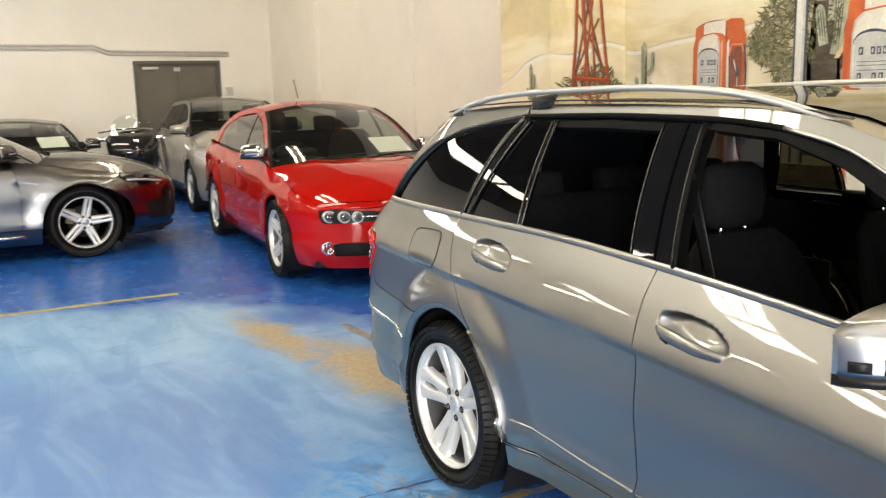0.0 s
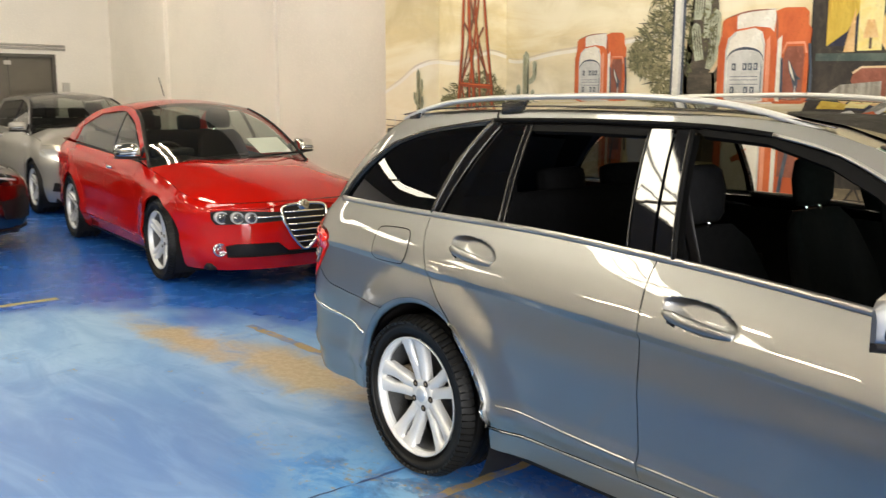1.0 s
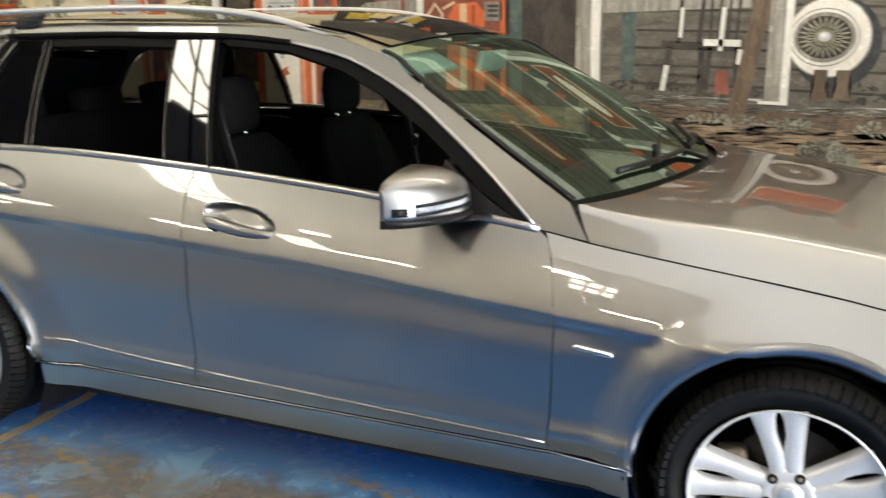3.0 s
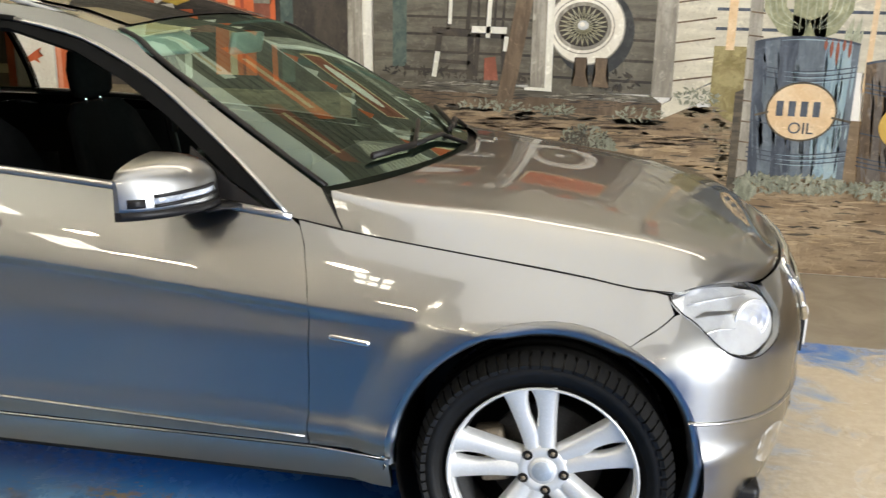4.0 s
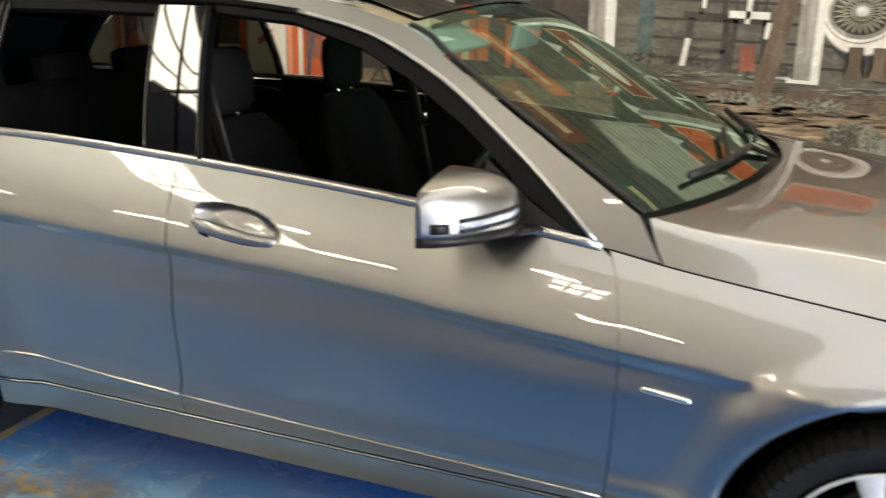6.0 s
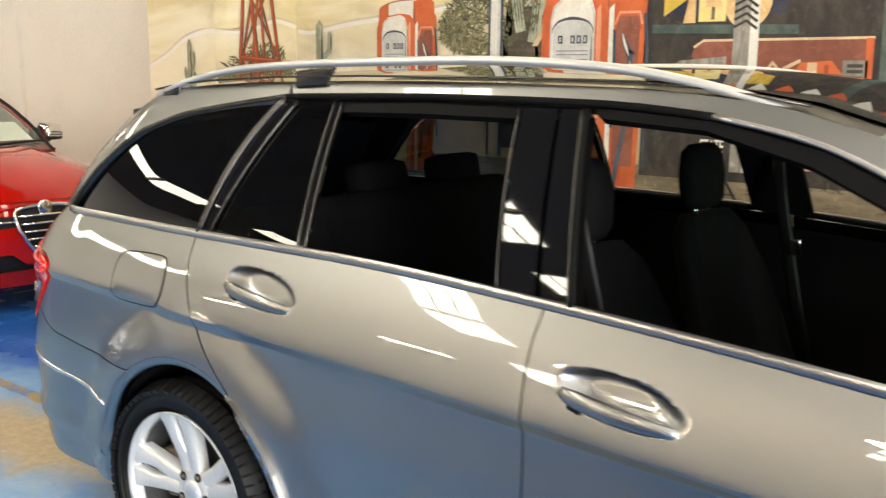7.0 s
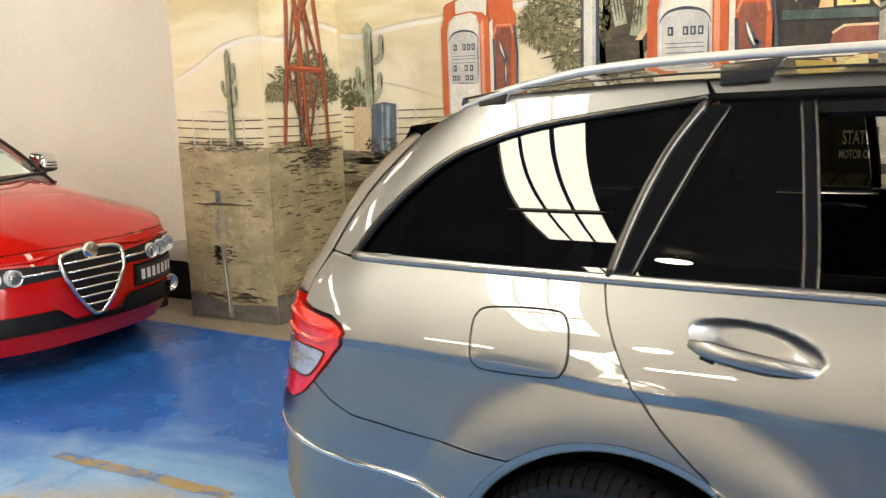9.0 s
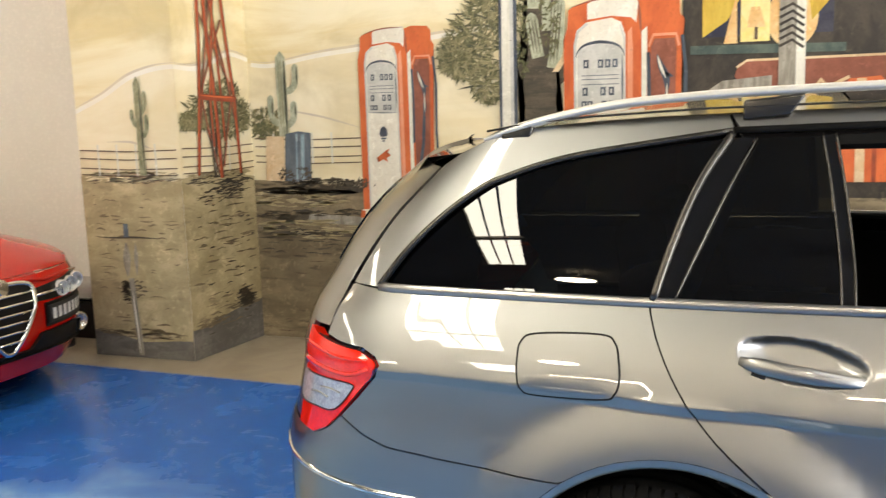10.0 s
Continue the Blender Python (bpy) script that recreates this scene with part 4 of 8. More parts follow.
    strokes("dial_line", [(P((0.15, zz), (0.46, zz)), 0.0016 * tall) for zz in (0.70, 0.685, 0.665)], DRUMSLATE, 7.2)
    daub("pump_mark", P((0.25, 0.45), (0.27, 0.478), (0.31, 0.49), (0.345, 0.478), (0.36, 0.45), (0.34, 0.435), (0.27, 0.435)), DRUMDARK, 7.0)
    strokes("pump_mark_line", [(P((0.27, 0.425), (0.34, 0.425)), 0.004 * tall), (P((0.29, 0.412), (0.32, 0.412)), 0.004 * tall)], DRUMSLATE, 7.0)
    daub("pump_emblem", P((0.20, 0.322), (0.26, 0.340), (0.33, 0.362), (0.38, 0.372), (0.34, 0.345), (0.39, 0.335), (0.33, 0.322), (0.35, 0.300), (0.29, 0.315), (0.22, 0.300), (0.25, 0.320)), ORANGE, 7.0)
    strokes("nozzle", [(P((0.77, 0.77), (0.80, 0.73), (0.845, 0.68), (0.85, 0.62)), 0.030 * s), (P((0.83, 0.70), (0.90, 0.685)), 0.014 * s), (P((0.845, 0.64), (0.85, 0.58), (0.83, 0.53)), 0.022 * s)], DRUMDARK, 6.6, ends="taper")
    strokes("nozzle_shine", [(P((0.775, 0.765), (0.80, 0.725), (0.84, 0.68)), 0.011 * s), (P((0.85, 0.66), (0.85, 0.56)), 0.007 * s)], CREAMP, 6.9, ends="taper")
    strokes("hose", [(P((0.84, 0.54), (0.82, 0.40), (0.76, 0.24), (0.73, 0.12)), 0.020 * s), (P((0.97, 0.84), (1.0, 0.70), (0.99, 0.45), (1.01, 0.25)), 0.014 * s), (P((0.70, 0.78), (0.71, 0.60), (0.70, 0.40)), 0.014 * s)], DRUMDARK, 6.6)
    daub("pump_foot", P((-0.03, -0.02), (-0.02, 0.045), (0.35, 0.055), (0.66, 0.045), (0.66, -0.02)), CREAMP, 6.9)
    strokes("pump_foot_edge", [(P((-0.02, 0.0), (0.0, 0.04)), 0.03 * s)], ORANGE, 7.1)


pump(-2.035, 0.77, 0.48, 1.10)
pump(-0.82, 0.60, 0.64, 1.36)
GROVE = [(-1.38, 1.70, 0.16, 0.16), (-1.28, 1.84, 0.18, 0.16), (-1.26, 1.54, 0.10, 0.12), (-1.44, 1.68, 0.10, 0.10), (-1.2, 1.98, 0.18, 0.2)]
leaves("tree", GROVE, LEAF, 3.5, "main", 620, 0.030, 31, 0.22)
leaves("tree", GROVE, TWIG, 4.2, "main", 420, 0.024, 32, 0.18)
random.seed(77)
strokes("tree_twig", [([(-1.17, 1.50 + 0.05 * k), (-1.25 - random.uniform(0, 0.08), 1.52 + 0.055 * k), (-1.36 - random.uniform(0, 0.2), 1.53 + 0.06 * k + random.uniform(-0.05, 0.05))], 0.007) for k in range(9)], GREENDARK, 4.0, ends="taper")
daub("cactus_bark", wave([(-1.10, 1.0), (-1.04, 1.35), (-1.05, 1.52), (-1.08, 1.62), (-1.02, 1.66), (-1.03, 1.95), (-1.0, 2.3)], 4) + wave([(-0.86, 2.3), (-0.83, 1.9), (-0.88, 1.68), (-0.79, 1.62), (-0.80, 1.55), (-0.86, 1.48), (-0.86, 1.35), (-0.80, 1.0)], 4), SHADE, 4.2, label="painted dark cactus trunk")
strokes("cactus_limb", [([(-0.96, 1.66), (-0.985, 1.78), (-1.0, 1.90)], 0.034), ([(-0.88, 1.60), (-0.855, 1.75), (-0.845, 1.98)], 0.036), ([(-0.985, 1.92), (-0.96, 2.3)], 0.034), ([(-0.915, 1.80), (-0.91, 2.1)], 0.024)], PALEGREEN, 4.8, ends="round")
strokes("cactus_rib", [([(x0_ + d, z0_), (x1_ + d, z1_)], 0.004) for x0_, z0_, x1_, z1_ in ((-0.965, 1.68, -0.998, 1.88), (-0.878, 1.62, -0.846, 1.95), (-0.98, 1.95, -0.96, 2.25)) for d in (-0.018, 0.0, 0.017)], SHADE, 5.0, ends="taper")
daub("cactus_limb", [(-0.885, 1.58), (-0.83, 1.66), (-0.80, 1.76), (-0.795, 1.66), (-0.85, 1.58)], SIGNP, 4.9)
leaves("scrub", [(-1.05, 1.75, 0.05, 0.2), (-0.9, 1.85, 0.06, 0.2)], LEAF, 4.9, "main", 140, 0.015, 33)
strokes("pole", [([(-1.135, 0.95), (-1.125, 2.9)], 0.050)], POSTLIGHT, 5.2, label="painted white pole")
strokes("pole_shade", [([(-1.092, 0.95), (-1.085, 2.9)], 0.010), ([(-1.178, 0.95), (-1.168, 2.9)], 0.008)], DRUMDARK, 5.5)
strokes("pole_shade", [([(-1.112, 0.95), (-1.103, 2.9)], 0.010)], PANELP, 5.4)

# the shack
daub("shack_wall", [(-0.2, 0.90), (-0.2, 2.35), (1.38, 2.35), (1.38, 0.90)], DARKP, 3.6, label="painted dark shack front")
daub("shack_window", rect(-0.10, 0.52, 1.72, 2.20), NAVY, 4.2)
daub("curtain", [(-0.10, 1.72), (-0.105, 2.2), (0.10, 2.2), (0.09, 1.92), (0.02, 1.80)], YELLOWP, 4.6)
daub("lit_window", [(0.005, 1.685), (0.03, 1.80), (0.065, 1.93), (0.07, 1.685)], PEACH, 4.8)
daub("lit_window", rect(0.085, 0.225, 1.69, 2.10), YELLOWLIGHT, 4.8)
daub("lamp_shade", [(0.115, 1.76), (0.135, 1.86), (0.175, 1.86), (0.205, 1.76)], PEACH, 5.2)
strokes("lamp_stand", [([(0.16, 1.76), (0.16, 1.70)], 0.008)], BROWNP, 5.2)
daub("lit_window", oval(0.33, 1.80, 0.12, 0.15), PEACH, 4.5)
daub("curtain", [(0.42, 1.78), (0.52, 1.90), (0.52, 2.2), (0.36, 2.2)], YELLOWP, 4.9)
strokes("window_ledge", [([(-0.16, 1.66), (0.58, 1.645)], 0.022)], TEALP, 5.2)
daub("bench", [(0.06, 1.52), (0.08, 1.585), (0.14, 1.60), (0.92, 1.60), (0.92, 1.22), (0.30, 1.22)], COKE, 4.6, label="painted faded red cool box")
strokes("bench_edge", [([(0.07, 1.565), (0.12, 1.598), (0.92, 1.602)], 0.006)], SIGNP, 5.0)
daub("crate", [(-0.15, 1.40), (0.0, 1.50), (0.24, 1.52), (0.24, 1.40)], POSTP, 4.9)
strokes("lettering_bar", [([(0.42, 1.42), (0.47, 1.49), (0.52, 1.43), (0.50, 1.36)], 0.010), ([(0.52, 1.46), (0.60, 1.50)], 0.008)], SIGNP, 5.2)
daub("small_pump", [(0.545, 0.98), (0.56, 1.42), (0.60, 1.49), (0.74, 1.50), (0.79, 1.44), (0.80, 0.98)], ORANGE, 5.5, label="painted orange bin")
strokes("small_pump_band", [([(0.66, 0.98), (0.655, 1.49)], 0.022)], SIGNP, 5.8)
strokes("small_pump_band", [([(0.725, 0.98), (0.72, 1.48)], 0.010)], REDP, 5.8)
daub("notice", rect(0.79, 0.90, 1.39, 1.50), POSTP, 5.4)
strokes("notice_bar", [([(0.81, z), (0.88, z)], 0.008) for z in (1.42, 1.45, 1.475)], SHADE, 5.8)
strokes("red_post", [([(0.915, 0.95), (0.90, 1.60)], 0.016)], ORANGE, 5.4)
strokes("green_post", [([(0.995, 0.95), (0.975, 2.3)], 0.038)], TEALP, 5.2)
strokes("shack_post", [([(0.33, 0.95), (0.325, 2.3)], 0.058)], POSTP, 6, label="painted weathered post")
strokes("shack_post", [([(0.375, 0.95), (0.37, 2.3)], 0.022)], POSTLIGHT, 6.3)
strokes("post_band", [([(0.27, 1.66 + 0.035 * k), (0.33, 1.69 + 0.035 * k), (0.385, 1.65 + 0.035 * k)], 0.007) for k in range(6)], DARKP, 6.7)
daub("doorway", rect(1.05, 1.37, 0.98, 2.3), DARKP, 4.6)
strokes("porch_post", [([(1.405, 1.02), (1.40, 2.3)], 0.052)], POSTP, 6, label="painted porch post")
strokes("porch_post", [([(1.475, 1.02), (1.462, 1.35), (1.47, 2.3)], 0.026)], POSTLIGHT, 6.3)
strokes("post_foot", [([(1.36, 1.008), (1.52, 1.000)], 0.010)], POSTLIGHT, 6.6)
daub("porch_wall", rect(1.50, 2.45, 0.98, 2.3), SIDING, 4.4, label="painted weathered porch wall")
strokes("siding_gap", [([(1.68, z), (2.4, z - 0.01)], 0.007) for z in (1.05, 1.15, 1.245, 1.34, 1.45, 1.58, 1.70, 1.84, 1.98, 2.12)], DARKP, 4.8)
strokes("green_post", [([(1.655, 1.06), (1.65, 2.3)], 0.040)], TEALP, 5.0)
strokes("beam", [([(1.50, 1.475), (2.30, 1.50)], 0.042)], POSTP, 5.4)


def chair(x):
    strokes("painted_chair", [([(x - 0.12, 1.265), (x + 0.10, 1.255)], 0.020), ([(x - 0.075, 1.25), (x - 0.105, 1.02)], 0.017), ([(x + 0.10, 1.25), (x + 0.10, 1.0)], 0.018), ([(x - 0.08, 1.10), (x + 0.10, 1.09)], 0.010), ([(x + 0.08, 1.27), (x + 0.10, 1.56)], 0.012), ([(x - 0.03, 1.27), (x - 0.02, 1.52)], 0.010)], DARKP, 5.6, label="painted dark wooden chair")
    strokes("painted_chair_light", [([(x - 0.085, 1.15), (x - 0.105, 1.01)], 0.014), ([(x - 0.02, 1.30), (x - 0.015, 1.46)], 0.010), ([(x + 0.02, 1.54), (x + 0.30, 1.53)], 0.012)], POSTLIGHT, 6.0)


chair(1.96)
strokes("painted_chair", [([(2.07, 1.25), (2.26, 1.245)], 0.018), ([(2.10, 1.25), (2.09, 1.02)], 0.014), ([(2.24, 1.25), (2.25, 1.02)], 0.012)] + [([(2.10 + 0.045 * k, 1.27), (2.10 + 0.05 * k, 1.56)], 0.007) for k in range(4)], DARKP, 5.6)
strokes("painted_chair_light", [([(2.065, 1.275), (2.26, 1.272)], 0.018), ([(2.155, 1.23), (2.165, 1.46)], 0.012), ([(2.26, 1.24), (2.255, 1.16)], 0.012)], POSTLIGHT, 6.2)
daub("jar", [(2.14, 1.0), (2.14, 1.12), (2.20, 1.13), (2.22, 1.0)], COKE, 5.9)
strokes("leaning_plank", [([(2.255, 0.865), (2.30, 1.12), (2.36, 1.47), (2.44, 1.9)], 0.045)], BROWNP, 6.4, label="painted leaning plank")
strokes("porch_post", [([(2.445, 0.965), (2.445, 2.3)], 0.045)], POSTP, 6.6)
strokes("porch_post", [([(2.50, 0.965), (2.495, 2.3)], 0.020)], POSTLIGHT, 6.9)
strokes("post_foot", [([(2.37, 0.962), (2.52, 0.958)], 0.009)], POSTLIGHT, 7.1)
daub("porch_wall", rect(2.45, 3.07, 0.95, 2.3), SIDING, 4.4)
strokes("siding_gap", [([(2.5, z), (3.06, z - 0.015)], 0.007) for z in (1.03, 1.14, 1.25, 1.36, 1.47, 1.59, 1.72, 1.86, 2.0, 2.14)], DARKP, 4.8)
daub("painted_tyre", oval(2.735, 1.275, 0.215, 0.235), TYREP, 5.6, label="painted whitewall tyre")
daub("painted_tyre_wall", oval(2.695, 1.305, 0.205, 0.205), CREAMP, 6.0)
daub("painted_wheel_rim", oval(2.675, 1.305, 0.152, 0.128), POSTP, 6.3)
daub("painted_wheel_dish", oval(2.675, 1.305, 0.132, 0.108), DARKP, 6.6)
WIRE = brushed("mural_wire_spoke", (0.30, 0.28, 0.17), (0.48, 0.46, 0.34), 20.0)
strokes("painted_wire_spoke", [([(2.675 + 0.02 * math.cos(2 * math.pi * (k + d) / 24), 1.305 + 0.02 * math.sin(2 * math.pi * (k + d) / 24)), (2.675 + 0.128 * math.cos(2 * math.pi * k / 24), 1.305 + 0.105 * math.sin(2 * math.pi * k / 24))], 0.0022) for k in range(24) for d in (-2.2, 2.2)], WIRE, 6.9)
strokes("painted_rim_line", [(oval(2.675, 1.305, 0.166, 0.146, 40) + oval(2.675, 1.305, 0.166, 0.146, 40)[:1], 0.003), (oval(2.695, 1.305, 0.203, 0.203, 40) + oval(2.695, 1.305, 0.203, 0.203, 40)[:1], 0.004)], POSTP, 6.4)
daub("painted_wheel_hub", oval(2.675, 1.31, 0.030, 0.026), PANELP, 7.2)
daub("painted_wheel_hub", oval(2.670, 1.315, 0.014, 0.012), CREAMP, 7.5)
for bx in (2.67, 2.78):
    daub("painted_boot", [(bx - 0.03, 1.14), (bx - 0.025, 1.05), (bx - 0.04, 0.985), (bx + 0.05, 0.98), (bx + 0.03, 1.05), (bx + 0.035, 1.14)], BROWNP, 6.8, label="painted brown boot")
daub("porch_floor", [(1.50, 1.0), (2.4, 0.965), (3.07, 0.94), (3.12, 0.905), (2.4, 0.915), (1.50, 0.945)], SIDING, 5.0)
daub("porch_step", [(1.50, 0.945), (2.4, 0.915), (3.12, 0.905), (3.12, 0.82), (2.4, 0.845), (1.50, 0.88)], BROWNP, 5.0)
daub("shack_corner", rect(3.06, 3.17, 0.94, 2.3), POSTP, 5.4)
daub("shack_side", [(3.17, 0.925), (3.37, 1.03), (3.37, 2.3), (3.17, 2.3)], SIDINGCREAM, 5.2, label="painted cream siding")
strokes("siding_gap", [([(3.17, z), (3.37, z + 0.03)], 0.0045) for z in (1.03, 1.13, 1.23, 1.335, 1.44, 1.56, 1.69, 1.83, 1.98, 2.13)], BROWNP, 5.7)
daub("side_step", [(3.12, 0.82), (3.12, 0.90), (3.17, 0.925), (3.37, 1.02), (3.37, 0.94)], SIDINGCREAM, 5.6)
leaves("scrub", [(2.2, 0.86, 0.25, 0.03), (2.55, 0.85, 0.12, 0.03), (3.0, 0.84, 0.15, 0.04), (3.3, 0.95, 0.12, 0.05)], GRASS, 6.0, "main", 260, 0.013, 41)
leaves("bush", [(2.72, 0.70, 0.13, 0.075), (2.80, 0.66, 0.10, 0.05)], GRASS, 6.0, "main", 420, 0.014, 42)
leaves("bush", [(2.72, 0.70, 0.13, 0.075), (2.66, 0.68, 0.08, 0.05)], SHADE, 6.6, "main", 160, 0.012, 43)

# the far building, drums and cactus
daub("far_building", [(3.37, 1.2), (3.37, 2.6), (7.49, 2.6), (7.49, 1.15), (4.2, 1.1), (3.52, 1.12)], SIDINGCREAM, 4.2, label="painted pale plank building")
strokes("far_gap", [([(3.37, z), (7.49, z - 0.02)], 0.008) for z in (1.31, 1.41, 1.52, 1.63, 1.75, 1.88, 2.0)], DRUMDARK, 4.5)
strokes("far_post", [([(3.45, 1.2), (3.46, 2.4)], 0.022), ([(4.15, 1.0), (4.17, 2.4)], 0.014)], SIGNP, 5.0)
daub("yellow_scrub", [(3.37, 0.92), (3.37, 1.22), (3.54, 1.22), (3.55, 0.80), (3.45, 0.84)], brushed("mural_yellow_green", (0.20, 0.16, 0.06), (0.33, 0.28, 0.13), 12.0), 4.6)
daub("brick_edge", [(3.545, 0.42), (3.535, 1.47), (3.60, 1.47), (3.63, 0.42)], POSTP, 4.9)
daub("edge_shadow", [(3.50, 0.42), (3.50, 0.98), (3.545, 1.0), (3.545, 0.42)], SHADE, 5.0)


def drum(x0, x1, z0, z1, tones, label):
    """A painted steel drum: bands of tone round its body, rolled ribs, rust runs and a lipped lid."""
    w, dome = x1 - x0, 0.032
    lid = lambda q: z1 + dome * math.sin(math.pi * q) ** 0.8 if 0 < q < 1 else z1
    edge = (0.0, 0.10, 0.24, 0.42, 0.55, 0.68, 0.80, 0.93, 1.0)
    foot = lambda q: x0 + w * (0.05 + 0.94 * q)
    for k, (a, b) in enumerate(zip(edge, edge[1:])):
        cuts = [a + (b - a) * i / 4 for i in range(5)]
        ob = daub("drum_band", [(foot(b), z0), (foot(a), z0)] + [(x0 + w * q, lid(q)) for q in cuts], tones[k], 5.4, label=label if k == 3 else "")
    random.seed(label)
    for k, q in enumerate(edge[1:-1]):
        for tone in (tones[k], tones[k + 1]):
            lines = []
            for _ in range(14):
                u, za = q + random.gauss(0, 0.035), random.uniform(z0, z1)
                zb = za + random.uniform(0.05, 0.30)
                if 0.03 < u < 0.97 and zb < z1:
                    lines.append(([(foot(u), za), (x0 + w * u, zb)], random.uniform(0.003, 0.009)))
            strokes("drum_streak", lines, tone, 5.8, ends="taper")
    lines = []
    for k in (0.84, 0.805, 0.77, 0.43, 0.225, 0.19, 0.155):
        z = z0 + (z1 - z0) * k
        lines.append(([(x0 + w * (0.02 + 0.97 * q), z - 0.030 * math.sin(math.pi * q)) for q in (0, 0.15, 0.3, 0.5, 0.7, 0.85, 1)], 0.0032))
    strokes("drum_rib", lines, DRUMDARK, 6.2)
    strokes("drum_rib_shine", [([(a, b - 0.008) for a, b in pts[2:]], 0.0026) for pts, _ in lines], tones[6], 6.3, ends="taper")
    strokes("drum_lip", [([(x0 + w * q, lid(q)) for q in (i / 12 for i in range(13))], 0.006)], DRUMDARK, 6.4)
    strokes("drum_lip_shine", [([(x0 + w * q, lid(q) - 0.012) for q in (i / 12 for i in range(3, 12))], 0.003)], tones[6], 6.5, ends="taper")


drum(3.575, 4.10, 0.53, 1.245, (DRUMDARK, DRUMSLATE, DRUMDARK, DRUMSLATE, DRUMSLATE, DRUMBLUE, DRUMPALE, DRUMSLATE), "painted blue oil drum")
daub("drum_sign_edge", oval(3.845, 0.89, 0.182, 0.158, 36), SHADE, 6.6)
daub("drum_sign", oval(3.845, 0.89, 0.172, 0.148, 36), SIGNP, 6.9, label="round peach-coloured drum sign")
strokes("sign_bar", [([(3.735 + 0.062 * k, 0.865), (3.735 + 0.062 * k, 0.945)], 0.018) for k in range(4)], DRUMDARK, 7.2)
oil = bpy.data.curves.new("drum_text", "FONT")
oil.body, oil.size, oil.align_x, oil.extrude = "OIL", 0.085, "CENTER", 0.001
oil_words = new("drum_text", oil)
oil_words.data.materials.append(DRUMDARK)
oil_words.parent = mural
oil_words.matrix_world = pose(3.85, MY - 0.024, 0.775, 90, 0, 0)
strokes("drum_band", [([(3.61, 0.865), (3.68, 0.885)], 0.006), ([(4.0, 0.865), (4.10, 0.845)], 0.006)], SHADE, 7.0)
strokes("paint_run", [([(3.93 + 0.03 * k, 1.27), (3.93 + 0.03 * k, 1.27 - 0.06 - 0.035 * (k % 3))], 0.009) for k in range(5)], COKE, 6.5, ends="taper")
drum(4.14, 4.66, 0.52, 1.15, (BROWNP, DRUMBROWN, BROWNP, DRUMBROWN, DRUMBROWN, DRUMBROWN, POSTP, BROWNP), "painted brown oil drum")
daub("drum_sign", oval(4.37, 0.83, 0.13, 0.12, 30), brushed("mural_sign_gold", (0.62, 0.40, 0.08), (0.72, 0.52, 0.16), 9.0), 6.9)
strokes("sign_bar", [([(4.31 + 0.05 * k, 0.82), (4.31 + 0.05 * k, 0.87)], 0.012) for k in range(3)], DRUMDARK, 7.2)
strokes("painted_cactus", [([(3.84, 1.24), (3.835, 1.5), (3.84, 1.95)], 0.085), ([(3.82, 1.31), (3.72, 1.345), (3.66, 1.42), (3.645, 1.80)], 0.055), ([(3.86, 1.31), (3.94, 1.345), (3.99, 1.42), (4.0, 1.80)], 0.055)], GREENP, 5.3, label="painted cactus behind the drum")
strokes("cactus_rib", [([(3.84 + d, 1.30), (3.84 + d * 1.1, 1.90)], 0.005) for d in (-0.05, -0.02, 0.02, 0.05)] + [([(3.80 + d * 0.4, 1.32), (3.70 + d, 1.365 + d * 0.4), (3.66 + d, 1.45), (3.645 + d, 1.75)], 0.004) for d in (-0.03, 0.0, 0.03)] + [([(3.88 + d * 0.4, 1.32), (3.95 + d, 1.365 - d * 0.4), (3.99 + d, 1.45), (4.0 + d, 1.75)], 0.004) for d in (-0.03, 0.0, 0.03)], PALEGREEN, 5.35, ends="taper")
strokes("grass_blade", [([(4.02 + 0.012 * k, 1.24), (4.025 + 0.013 * k, 1.33 + 0.03 * (k % 3))], 0.006) for k in range(7)], PALEGREEN, 5.3, ends="taper")
leaves("grass_tuft", [(3.7, 0.50, 0.16, 0.05), (3.95, 0.50, 0.18, 0.05), (4.3, 0.49, 0.2, 0.05), (3.6, 0.46, 0.05, 0.06)], GRASS, 7.4, "main", 620, 0.018, 51)

# brick joints, shade under the porch and along the wall's foot
strokes("brick_joint", [([(3.54, z), (3.615, z - 0.008)], 0.004) for z in (0.52, 0.62, 0.72, 0.83, 0.94, 1.05, 1.16, 1.28, 1.40)], BROWNP, 5.2)
def drifts(name, zones, material, layer, count, seed, wide=(0.02, 0.10), thick=(0.002, 0.008), face="main"):
    """Loose level brush strokes inside oval zones."""
    random.seed(seed)
    lines = []
    for _ in range(count):
        cx, cz, rx, rz = random.choice(zones)
        a, r, q = random.uniform(0, 6.28), math.sqrt(random.random()), random.uniform(*wide)
        x, z = cx + rx * r * math.cos(a), cz + rz * r * math.sin(a)
        lines.append(([(x - q, z - random.uniform(-0.004, 0.006)), (x - q * 0.3, z + random.uniform(-0.004, 0.004)), (x + q * 0.4, z + random.uniform(-0.004, 0.005)), (x + q, z - random.uniform(-0.004, 0.006))], random.uniform(*thick)))
    if face == "side":
        lines = [(pts, w) for pts, w in lines if PY + 0.01 < pts[0][0] and pts[-1][0] < MY - 0.02]
    elif face == "front":
        lines = [(pts, w) for pts, w in lines if PXL + 0.01 < pts[0][0] and pts[-1][0] < PX - 0.005]
    strokes(name, lines, material, layer, face, ends="taper")["kind"] = "stuff"


